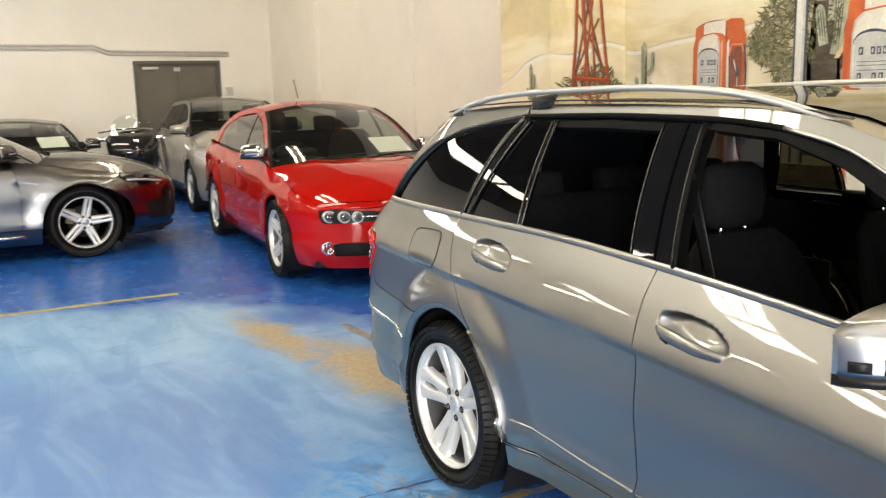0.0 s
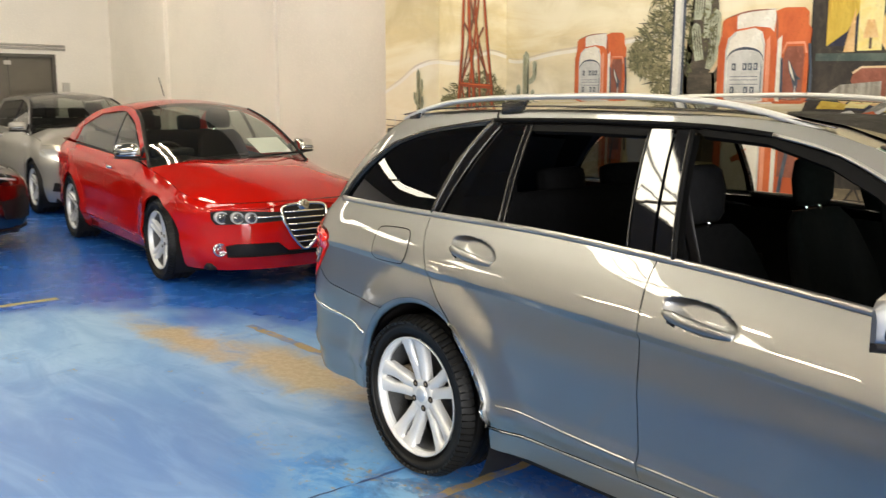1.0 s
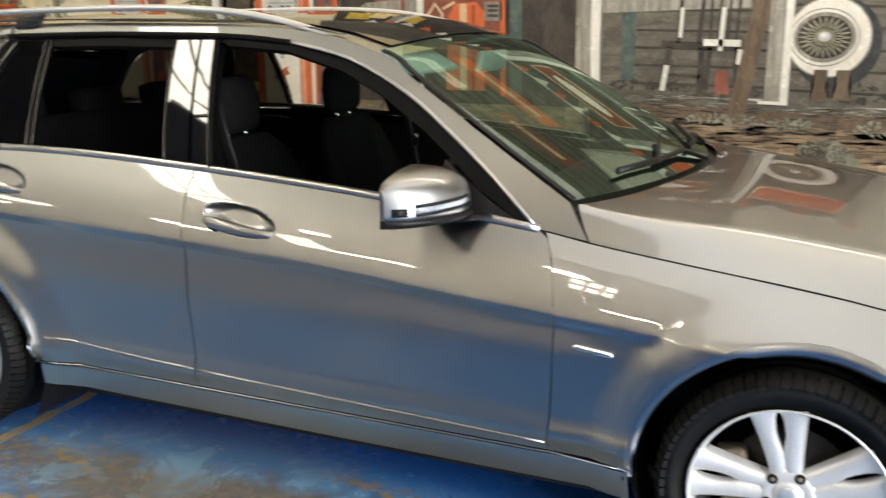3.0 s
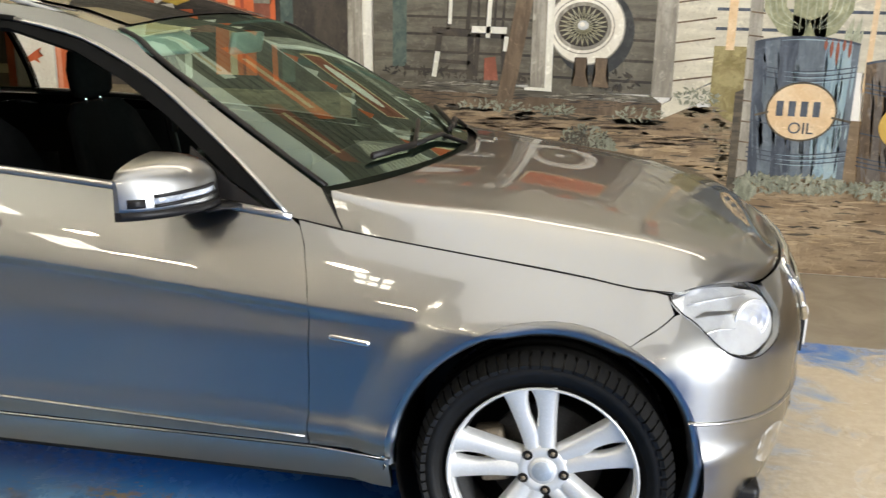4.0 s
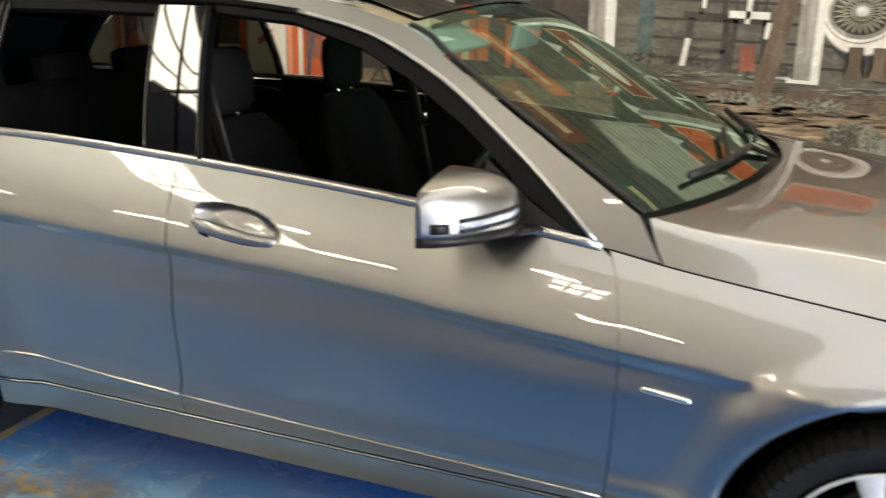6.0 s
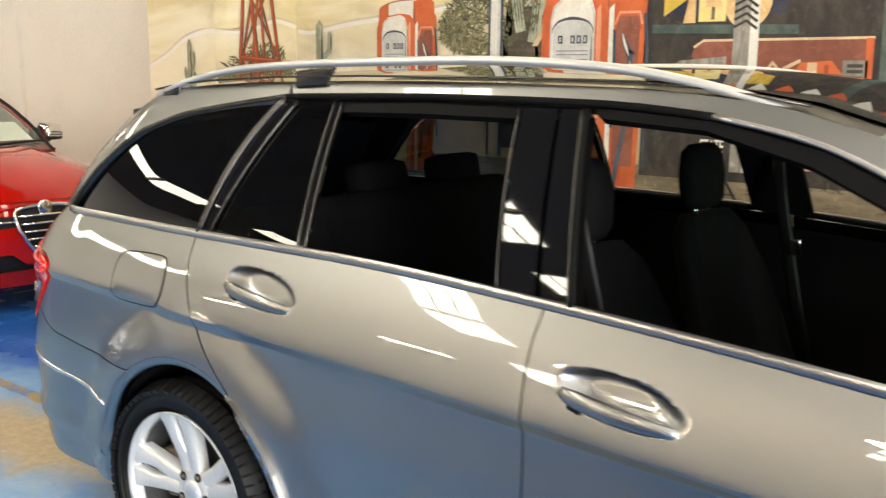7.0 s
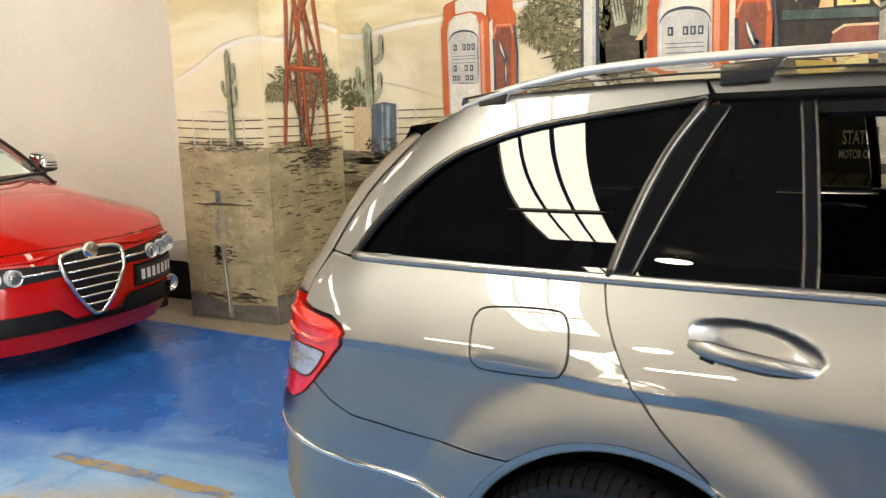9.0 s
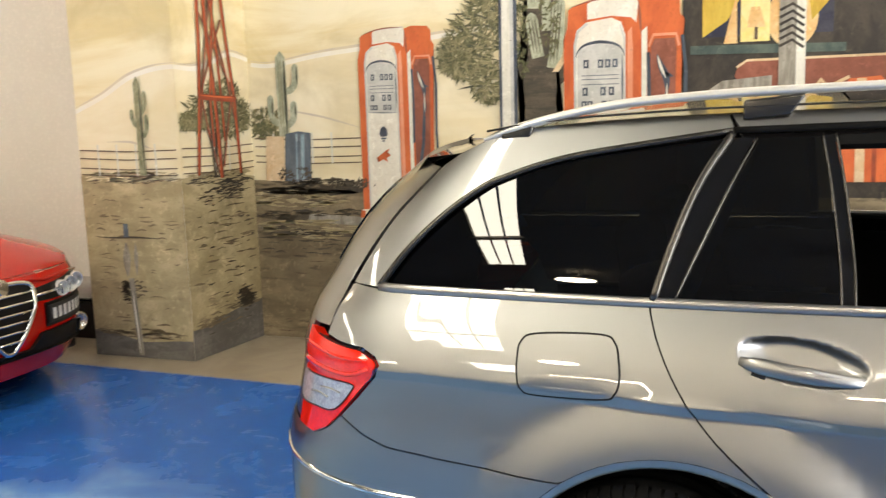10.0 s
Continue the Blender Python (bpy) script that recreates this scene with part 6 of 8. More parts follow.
def cabin(parent, c):
    """Seats, dashboard, steering wheel, floor pan and lining; the driver sits on the right."""
    part("floor_pan", box(c["x0"], c["x1"], -0.74, 0.74, 0.16, 0.30, 0.02), TRIM, parent)
    for s in (-1, 1):
        part("seat_base", box(c["seat"] + 0.02, c["seat"] + 0.5, s * 0.37 - 0.2, s * 0.37 + 0.2, 0.28, 0.36, 0.02), TRIM, parent)
        seat(parent, c["seat"], s * 0.37, c.get("floor", 0.30))
    part("rear_bench", box(c["rear"] + 0.05, c["rear"] + 0.55, -0.66, 0.66, 0.30, 0.52, 0.06), FABRIC, parent)
    bm = box(-0.07, 0.07, -0.66, 0.66, 0.0, 0.62, 0.05)
    part("rear_backrest", moved(bm, pose(c["rear"], 0, 0.45, 0, -14, 0)), FABRIC, parent)
    for y in (-0.42, 0.0, 0.42):
        part("rear_headrest", moved(box(-0.05, 0.05, -0.12, 0.12, 0, 0.15, 0.035), pose(c["rear"] - 0.16, y, c.get("floor", 0.30) + 0.75, 0, -10, 0)), FABRIC, parent)
    d0 = c["dash"]
    rows = []
    for k in range(13):
        y = -0.66 + 0.11 * k
        bulge = 0.05 * math.exp(-((y + 0.37) / 0.16) ** 2)
        rows.append([(d0 - 0.08, y, 0.62), (d0 - 0.12, y, 0.72), (d0 - 0.10, y, 0.84 + bulge), (d0 - 0.02, y, 0.875 + bulge), (d0 + 0.15, y, 0.88 + bulge * 0.4), (d0 + 0.47 - 0.42 * y * y, y, c["cowl"] - 0.03 * y * y)])
    part("dashboard", upward(loft(rows)), DASH, parent, "dark grey dashboard")
    part("instrument_hood", moved(box(-0.08, 0.08, -0.17, 0.17, -0.02, 0.05, 0.03), pose(d0 - 0.02, -0.37, 0.92)), DASH, parent)
    ring = [(0.185 * math.cos(t), 0.185 * math.sin(t), 0) for t in (2 * math.pi * k / 40 for k in range(40))]
    m = pose(d0 - 0.26, -0.37, 0.84, 0, -65, 0)
    sw = part("steering_wheel", moved(sweep(ring, (0.014, 0.014), up=(0, 0, 1), closed=True), m), TRIM, parent)
    part("steering_hub", moved(box(-0.06, 0.06, -0.07, 0.07, -0.03, 0.01, 0.015), m), TRIM, sw)
    for a in (0, 180, 270):
        q = radians(a)
        part("steering_spoke", moved(sweep([(0.05 * math.sin(q), 0.05 * math.cos(q), -0.01), (0.18 * math.sin(q), 0.18 * math.cos(q), 0)], (0.016, 0.008), up=(0, 0, 1)), m), TRIM, sw)
    part("steering_column", moved(sweep([(0, 0, 0), (0, 0, -0.35)], (0.04, 0.04)), m), TRIM, sw)
    part("centre_console", box(c["seat"] + 0.1, d0, -0.11, 0.11, 0.3, 0.56, 0.03), DASH, parent)


def mirror(parent, x, z, y, material, s, size=1.0, wide=1.0):
    """A door mirror: painted shell that tapers outwards, black tray and foot, glass and two lamp slits."""
    top = curve([(0, 0.056), (0.08, 0.074), (0.25, 0.081), (0.5, 0.078), (0.8, 0.067), (0.95, 0.056), (1.0, 0.042)])
    deep = curve([(0, 0.130), (0.08, 0.150), (0.3, 0.148), (0.6, 0.118), (0.85, 0.070), (0.96, 0.036), (1.0, 0.012)])
    rows, tray, n = [], [], 18
    for i in range(n + 1):
        t = i / n
        cy = y + (0.245 * t - 0.120) * wide
        hz, hx, low = top(t) * size, deep(t) * size, -0.030
        ring = []
        for k in range(15):
            q = k / 14 * math.pi / 2
            ring.append((x - 0.06 + hx * max(math.sin(q), 0) ** 0.62, s * cy, z + (hz + 0.012) * max(math.cos(q), 0) ** 0.75 - 0.012))
        fx = ring[-1][0]
        ring += [(fx + 0.001, s * cy, z - 0.020), (fx - 0.001, s * cy, z - 0.026), (fx - 0.004, s * cy, z + low)]
        rows.append(ring)
        tray.append([(fx - 0.004, s * cy, z + low + 0.001), (fx + 0.004, s * cy, z + low - 0.003), (fx + 0.004, s * cy, z + low - 0.014), (fx - 0.012, s * cy, z + low - 0.021), (x - 0.06, s * cy, z + low - 0.021)])
    body = part("door_mirror", upward(loft(rows), (1, 0, 0.3)), material, parent, "painted door mirror shell")
    part("mirror_base", upward(loft(tray), (0.4, 0, -1)), TRIM, body, "black tray under the mirror")
    for e, w in ((rows[0], tray[0]), (rows[-1], tray[-1])):
        end = bmesh.new()
        end.faces.new([end.verts.new(p) for p in e + [(x - 0.06, e[0][1], z - 0.030)]])
        part("mirror_end", end, material, body)
        end = bmesh.new()
        end.faces.new([end.verts.new(p) for p in w + [(x - 0.06, e[0][1], z - 0.029)]])
        part("mirror_end", end, TRIM, body)
    foot = [(x + 0.045, s * (y - 0.09), z - 0.056), (x + 0.07, s * (y - 0.12), z - 0.054), (x + 0.085, s * (y - 0.16), z - 0.058), (x + 0.09, s * (y - 0.20), z - 0.066)]
    part("mirror_foot", sweep(foot, (0.050, 0.010), up=(0, 0, 1), segs=10), TRIM, body, "black mirror foot")
    neck = [(x + 0.0, s * (y - 0.115), z + 0.0), (x + 0.02, s * (y - 0.16), z - 0.01)]
    part("mirror_neck", sweep(neck, (0.040, 0.045), up=(0, 0, 1), segs=10), TRIM, body)
    bm = bmesh.new()
    bm.faces.new([bm.verts.new((x - 0.062, s * (y + 0.105 * wide * math.cos(t)), z + 0.010 + 0.048 * math.sin(t))) for t in (2 * math.pi * k / 28 for k in range(28))])
    part("mirror_glass", bm, CHROME, body, smooth=False)
    front = lambda i, dz, out: (x - 0.06 + deep(i / n) * size + out, s * (y + (0.245 * i / n - 0.120) * wide), z + dz)
    part("mirror_lamp", sweep([front(i, 0.004 - 0.014 * i / n, 0.0015) for i in range(4, 16)], (0.007, 0.0025), up=(1, 0, 0)), WHITELENS, body, "clear indicator strip")
    for dz in (0.015, -0.007):
        part("lamp_slit", sweep([front(i, dz - 0.014 * i / n, 0.0025) for i in range(4 if dz > 0 else 3, 16)], (0.0042, 0.0015), up=(1, 0, 0)), TRIM, body)
    part("lamp_end", sweep([front(i, -0.011, 0.0025) for i in (16, 17, 17.6)], (0.011, 0.002), up=(1, 0, 0)), TRIM, body)
    return body


def windscreen_rows(sh, line, bulge_base, bulge_top, crown, n=14, lift=0.0):
    """Rows across the car between a line on the right side (u, z) and its mirror image."""
    rows = []
    for i, (u, z) in enumerate(line):
        t = i / (len(line) - 1)
        x, y, zz = sh.side(u, z)
        b, c = bulge_base + (bulge_top - bulge_base) * t, crown[0] + (crown[1] - crown[0]) * t
        rows.append([(x + b * (1 - q * q), -abs(y) * q, zz + c * (1 - q * q) + lift) for q in (1 - 2 * k / n for k in range(n + 1))])
    return rows

# ---- the silver estate car ----
RA, FA = (0.062, 0.318, 0.390), (2.768, 0.312, 0.392)  # cut line of the wheel arches
LIP = 0.023
WS = Shell(
    W=curve([(-1.1, 0.80), (-0.6, 0.842), (-0.2, 0.862), (0.3, 0.876), (1.4, 0.884), (2.3, 0.884), (2.8, 0.872), (3.15, 0.85), (3.5, 0.80)]),
    zc=curve([(-1.0, 0.852), (-0.6, 0.842), (0.4, 0.808), (1.4, 0.765), (2.2, 0.695), (2.9, 0.64)]),
    zb=curve([(-1.0, 1.025), (-0.6, 1.008), (0, 1.005), (0.5, 1.006), (1.0, 0.988), (1.6, 0.948), (2.12, 0.890), (3.05, 0.757), (3.5, 0.69)]),
    low=curve([(0.12, -0.12), (0.20, -0.050), (0.27, -0.026), (0.318, -0.020), (0.33, -0.022), (0.365, -0.004), (0.385, 0.0), (0.41, -0.012), (0.50, -0.008), (0.60, 0.0)]),
    up=curve([(0, 0.001), (0.05, -0.001), (0.25, -0.013), (0.6, -0.042), (0.9, -0.078), (1.0, -0.092)]),
    top=1.40, tumble=0.215, flare=0.028, arches=((*RA, 0.125), (*FA, 0.094)),
    dishes=((0.304, 0.917, 0.121, 0.038, -0.13, 0.034), (1.242, 0.858, 0.121, 0.038, -0.13, 0.034)),
    front_start=lambda z: 2.98, rear_start=lambda z: -0.50 + max(0, z - 0.95) * 0.50,
    xf=curve([(0.15, 3.37), (0.25, 3.41), (0.40, 3.44), (0.55, 3.445), (0.66, 3.425), (0.75, 3.38), (0.82, 3.29)]),
    xr=curve([(0.15, -0.98), (0.25, -1.04), (0.45, -1.07), (0.60, -1.065), (0.66, -1.035), (0.75, -1.01), (0.92, -0.97), (1.0, -0.925), (1.15, -0.83), (1.30, -0.665), (1.40, -0.54)]),
    front_len=0.95, rear_len=1.05, nf=2.25, nr=2.7,
)
WS.fade = curve([(-1.2, 1.0), (2.0, 1.0), (2.2, 0.8), (2.35, 0.35), (2.5, 0.0), (3.6, 0.0)])
WG = Shell(lambda x: WS.W(x) - 0.018 * (max(0, -0.25 - x) / 0.385) ** 2, WS.zc, WS.zb, WS.low, WS.up, WS.top, WS.tumble, WS.flare, (), (), WS.front_start, lambda z: -1.2, WS.xf, WS.xr, 0.95, 1.05, 2.25, 2.7)
wagon = holder("estate_car", "silver-grey estate car with roof rails on the blue floor", "car")
seam_f = [(2.131, 0.890), (2.158, 0.834), (2.178, 0.74), (2.183, 0.66), (2.180, 0.50), (2.172, 0.325)]
seam_m = [(1.050, 0.990), (1.047, 0.90), (1.060, 0.70), (1.066, 0.50), (1.070, 0.325)]
seam_r = [(0.003, 1.005), (0.022, 0.945), (0.055, 0.875), (0.098, 0.808), (0.150, 0.748), (0.215, 0.690), (0.275, 0.640), (0.335, 0.575), (0.390, 0.495), (0.428, 0.415), (0.442, 0.325)]
belt = lambda a, b, n=12: [(a + (b - a) * k / n, WS.zb(a + (b - a) * k / n)) for k in range(n + 1)]
crease = [((u, WS.zc(u) + d), (u + 0.5, WS.zc(u + 0.5) + d)) for u in (-0.6, 0.3, 1.2, 2.0) for d in (-0.028, -0.021, -0.002, 0.005)]
DOORFINE = [(0.157, 0.443, 0.852, 0.982, 0.0065)], [(1.095, 1.381, 0.793, 0.923, 0.0065)]

# wings and doors
a0 = [p for p in arc(*FA[:2], FA[2], 63, 180, 18)] + [(FA[0] - FA[2], 0.300)]
poly = through_points(seam_f[:1] + [(2.5, 0.836), (2.79, 0.795), (3.035, 0.759)], 4) + [(3.052, 0.724)] + a0 + [(2.390, 0.325)] + seam_f[::-1][:-1]
both("front_wing", poly, WS, SILVER, wagon, "silver front wing", lines=crease[12:], gap=0.001, step=0.02)
poly = belt(1.050, 2.118) + through_points(seam_f, 3)[1:] + through_points(seam_m, 3)[::-1][:-1]
both("front_door", poly, WS, SILVER, wagon, "silver front door", lines=crease[4:], fine=DOORFINE[1])
poly = belt(0.005, 1.048) + through_points(seam_m, 3)[1:] + through_points(seam_r, 3)[::-1][:-1]
both("rear_door", poly, WS, SILVER, wagon, "silver rear door", lines=crease[:12], fine=DOORFINE[0])
tail_in = [(-0.80, 0.898), (-0.73, 0.889), (-0.630, 0.884), (-0.586, 0.868), (-0.573, 0.851), (-0.587, 0.821), (-0.640, 0.766), (-0.700, 0.716)]
bseam = [(-0.700, 0.714), (-0.62, 0.680), (-0.557, 0.658), (-0.465, 0.644), (-0.347, 0.636), (-0.172, 0.634)]
ra = arc(*RA[:2], RA[2], 4, 124, 20)
poly = through_points(seam_r, 3) + [(0.444, 0.325)] + ra + bseam[::-1] + tail_in[::-1][1:] + [(-0.79, 0.965), (-0.775, 1.008)] + belt(-0.76, -0.02, 8)
both("rear_quarter", poly, WS, SILVER, wagon, "silver rear quarter panel", lines=crease[:8], step=0.024)
qtop = [(-0.635, 1.010), (-0.585, 1.072), (-0.52, 1.135), (-0.455, 1.188), (-0.39, 1.232), (-0.325, 1.264), (-0.197, 1.301), (-0.012, 1.330), (0.17, 1.350)]
roof_edge = curve([(-0.60, 1.300), (-0.45, 1.345), (-0.25, 1.376), (0.1, 1.395), (0.6, 1.402), (1.1, 1.396), (1.35, 1.377), (1.5, 1.347), (1.6, 1.318)])
poly = through_points(qtop, 3) + [(x / 20, roof_edge(x / 20)) for x in range(3, -12, -1)] + [(-0.605, 1.29), (-0.69, 1.16), (-0.755, 1.045), (-0.772, 1.012)]
both("rear_pillar", poly, WS, SILVER, wagon, "silver rear pillar", step=0.025)
ap_in = [(2.105, 0.900), (1.98, 1.010), (1.85, 1.112), (1.70, 1.212), (1.50, 1.300), (1.29, 1.343), (1.06, 1.360), (0.60, 1.364), (0.18, 1.355)]
ap_out = [(2.185, 0.967), (2.024, 1.065), (1.853, 1.169), (1.695, 1.264), (1.64, 1.302), (1.585, 1.324)]
poly = [(2.112, 0.892), (2.243, 0.872)] + through_points(ap_out, 3) + [(x / 20, roof_edge(x / 20)) for x in range(30, 2, -1)] + through_points(ap_in, 3)[::-1]
both("front_pillar", poly, WS, SILVER, wagon, "silver windscreen pillar and roof side", step=0.03)

# rolled lips of the wheel arches
for (cx, cz, r), a0_, a1_ in ((FA, 181, -22), (RA, 13, 188)):
    for s in (1, -1):
        rows = []
        for dr, d in ((0.0005, -0.0005), (-0.006, -0.0012), (-0.013, -0.0040), (-0.019, -0.0095), (-LIP, -0.018), (-LIP, -0.034)):
            ring = [WS.lifted(d)(cx + (r + dr) * math.cos(q), cz + (r + dr) * math.sin(q)) for q in (radians(a0_ + (a1_ - a0_) * k / 44) for k in range(45))]
            rows.append([(p[0], p[1] * s, p[2]) for p in ring])
        part("arch_lip", upward(loft(rows), (0, -s, 0)), SILVER, wagon)

# sills and bumpers
both("sill", [(0.446, 0.318), (2.386, 0.318), (2.392, 0.236), (0.440, 0.240)], WS, SILVER, wagon, "silver sill panel", step=0.06)
fb = arc(*FA[:2], FA[2], 63, -25, 14)
UF = 2.98 + 0.953
poly = [(3.052, 0.722)] + [(3.070, 0.726), (3.114, 0.705), (3.192, 0.654), (3.272, 0.624), (3.352, 0.622), (3.438, 0.648), (3.466, 0.695), (3.435, 0.745), (3.43, 0.757), (3.50, 0.757), (UF, 0.757), (UF, 0.16), (3.09, 0.16)] + fb[::-1]
both("front_bumper", poly, WS, SILVER, wagon, "silver front bumper", step=0.03, gap=0.0006, fine=[(3.0, UF, 0.40, 0.50, 0.02)])
UR = -0.50 - 1.065
poly = bseam + arc(*RA[:2], RA[2], 124, 187, 12) + [(-0.335, 0.258), (-0.60, 0.245), (UR, 0.235), (UR, 0.655), (-0.86, 0.655), (-0.775, 0.672)]
both("rear_bumper", poly, WS, SILVER, wagon, "silver rear bumper", step=0.03)
poly = [(-0.80, 0.915), (-0.795, 1.01), (-0.765, 1.06), (-0.69, 1.185), (-0.62, 1.285), (UR, 1.34), (UR, 0.66), (-0.93, 0.66), (-0.93, 0.91)]
both("tailgate", poly, WS, SILVER, wagon, "silver tailgate", step=0.05)
both("tailgate_lining", inset(poly, 0.03), WS, TRIM, wagon, lift=-0.05, step=0.05, rim=0)
both("rear_window", [(-1.10, 1.03), (-1.02, 1.225), (UR, 1.275), (UR, 1.01)], WS, DARKGLASS, wagon, "dark rear window", lift=0.004, step=0.05, rim=0.004)
trim_line("bumper_strip", [(-0.30, 0.505), (-0.5, 0.535), (-0.8, 0.556), (-1.2, 0.565), (UR, 0.565)], WS, CHROME, wagon, (0.007, 0.004), 0.002, "bright bumper strip")
trim_line("bumper_strip", [(3.10, 0.480), (3.25, 0.470), (3.45, 0.455), (3.65, 0.446), (UF, 0.444)], WS, ALU, wagon, (0.005, 0.004), 0.001)
trim_line("sill_strip", [(0.446, 0.322), (1.0, 0.322), (2.385, 0.322)], WS, ALU, wagon, (0.0018, 0.0018), 0.003, "thin bright sill strip")

# lamps at the rear corner
tail = [(-0.93, 0.905), (-0.853, 0.893), (-0.73, 0.884), (-0.633, 0.878), (-0.590, 0.863), (-0.578, 0.850), (-0.592, 0.823), (-0.645, 0.768), (-0.705, 0.711), (-0.752, 0.676), (-0.814, 0.652), (-0.93, 0.655)]
both("tail_lamp", tail, WS, REDLENS, wagon, "red and white tail lamp", lift=0.006, step=0.02, rim=0.03)
white = rounded([(-0.93, 0.792), (-0.87, 0.794), (-0.746, 0.797), (-0.660, 0.796), (-0.657, 0.780), (-0.717, 0.727), (-0.807, 0.720), (-0.93, 0.722)], 3)
both("reversing_lens", white, WS, WHITELENS, wagon, "clear lower lens of the tail lamp", lift=0.009, step=0.02, rim=0.008)
trim_line("lens_rib", [(-0.600, 0.842), (-0.68, 0.822), (-0.80, 0.826), (-0.92, 0.830)], WS, REDLENS, wagon, (0.006, 0.005), 0.008, n=4)
trim_line("lens_rib", [(-0.605, 0.858), (-0.70, 0.856), (-0.80, 0.862), (-0.92, 0.866)], WS, REDLENS, wagon, (0.004, 0.004), 0.008, n=4)
trim_line("lens_edge", white[2:-2], WS, TRIM, wagon, (0.0014, 0.002), 0.009, n=2)
for u0, z0 in ((-0.70, 0.770), (-0.75, 0.752)):
    trim_line("lens_bar", [(u0, z0), (u0 - 0.04, z0 + 0.004), (u0 - 0.09, z0 + 0.002)], WS, ALU, wagon, (0.0022, 0.002), 0.0115, n=3)
trim_line("lamp_seal", tail[1:-1], WS, TRIM, wagon, (0.0012, 0.001), 0.002, n=2)

# fuel flap and its gap
flap = rounded([(-0.268, 0.890), (-0.263, 0.922), (-0.230, 0.939), (-0.092, 0.944), (-0.061, 0.929), (-0.052, 0.900), (-0.048, 0.862), (-0.057, 0.832), (-0.086, 0.818), (-0.228, 0.814), (-0.257, 0.827), (-0.266, 0.855)], 5)
part("fuel_flap", patch_on(flap, WS.lifted(0.0016), step=0.02, rim=0.004), SILVER, wagon, "silver fuel flap")
ring = [WS.lifted(0.0004)(*p) for p in inset(flap, -0.001)]
part("fuel_flap_gap", sweep(ring, (0.0024, 0.0015), up=(0, -1, 0), closed=True, segs=6), TRIM, wagon)

# door handles: a broad pull over its dish, thick at the lock end
for cx, cz in ((0.300, 0.917), (1.238, 0.858)):
    for s in (1, -1):
        path = []
        for k in range(13):
            t = k / 12
            u = cx - 0.112 + 0.240 * t
            y = -(WS.W(u) + WS.up((cz - WS.zc(u)) / (WS.zb(u) - WS.zc(u))))
            path.append((u, s * (y - 0.002 - 0.022 * math.sin(math.pi * t) ** 0.6), cz - 0.019 - 0.13 * (u - cx)))
        grip = part("door_handle", sweep(path, (0.0165, 0.0085), up=[(0, -s, 0.25)] * 13, segs=14, taper=lambda t: 0.55 + 0.45 * min(1, 7 * t) - 0.42 * max(0, t - 0.55) / 0.45), SILVER, wagon, "silver pull handle")
        p0 = path[1]
        part("handle_plate", sweep([(p0[0] + 0.004, p0[1] + s * 0.002, p0[2] - 0.016), (p0[0] + 0.030, p0[1] - s * 0.002, p0[2] - 0.022)], (0.010, 0.006), up=(0, -s, 0)), TRIM, grip)

# side mouldings
trim_line("door_moulding", [(0.485, 0.412), (0.8, 0.396), (1.062, 0.388)], WS, SILVER, wagon, (0.0045, 0.004), 0.001, "thin silver door moulding")
trim_line("door_moulding", [(1.076, 0.387), (1.6, 0.372), (2.165, 0.352)], WS, SILVER, wagon, (0.004, 0.004), 0.001, "thin silver door moulding")
trim_line("wing_badge", [(2.235, 0.626), (2.285, 0.621), (2.335, 0.616)], WS, CHROME, wagon, (0.008, 0.004), 0.003, "small bright wing badge")

# glass house
trim_line("belt_strip", [(p[0], p[1] + 0.004) for p in belt(-0.635, 2.115, 14)], WS, ALU, wagon, (0.0115, 0.005), 0.003, "bright belt strip", n=3)
trim_line("window_surround", [(p[0], p[1] + 0.004) for p in qtop[:-1]] + [(0.16, 1.357)], WS, SATIN, wagon, (0.007, 0.005), 0.003, "satin upper window strip", n=4)
trim_line("window_surround", [(0.16, 1.357), (0.60, 1.366), (1.06, 1.362), (1.29, 1.345)], WS, RUBBER, wagon, (0.008, 0.005), 0.003, "black upper window strip", n=4)
trim_line("window_surround", [(1.29, 1.345), (1.50, 1.302), (1.70, 1.214), (1.85, 1.114), (1.98, 1.012), (2.10, 0.903)], WS, ALU, wagon, (0.006, 0.005), 0.003, n=4)
both("quarter_window", through_points(qtop[:-1], 3) + [(0.150, 1.345), (0.10, 1.26), (0.05, 1.145), (0.008, 1.012)], WG, DARKGLASS, wagon, "dark privacy glass", lift=-0.004, rim=0, step=0.02)
both("fixed_window", [(0.054, 1.012), (0.106, 1.13), (0.162, 1.25), (0.209, 1.345), (0.345, 1.348), (0.378, 1.012)], WS, DARKGLASS, wagon, "dark privacy glass", lift=-0.004, rim=0, step=0.02)
both("pillar_cover", [(0.010, 1.012), (0.052, 1.145), (0.10, 1.26), (0.150, 1.345), (0.207, 1.346), (0.160, 1.25), (0.104, 1.13), (0.052, 1.012)], WS, GLOSSBLACK, wagon, "gloss black pillar cover", lift=-0.001, rim=0.01, step=0.05)
trim_line("pillar_strip", [(0.010, 1.012), (0.052, 1.145), (0.10, 1.26), (0.160, 1.352)], WS, SATIN, wagon, (0.009, 0.005), 0.004, "satin pillar strip")
trim_line("pillar_strip", [(0.054, 1.012), (0.106, 1.13), (0.162, 1.25), (0.209, 1.340)], WS, SATIN, wagon, (0.003, 0.004), 0.003)
both("window_divider", [(0.374, 1.010), (0.371, 1.10), (0.355, 1.25), (0.338, 1.348), (0.364, 1.349), (0.381, 1.25), (0.398, 1.10), (0.402, 1.010)], WS, GLOSSBLACK, wagon, "gloss black window divider", lift=0.001, rim=0.012, step=0.05)
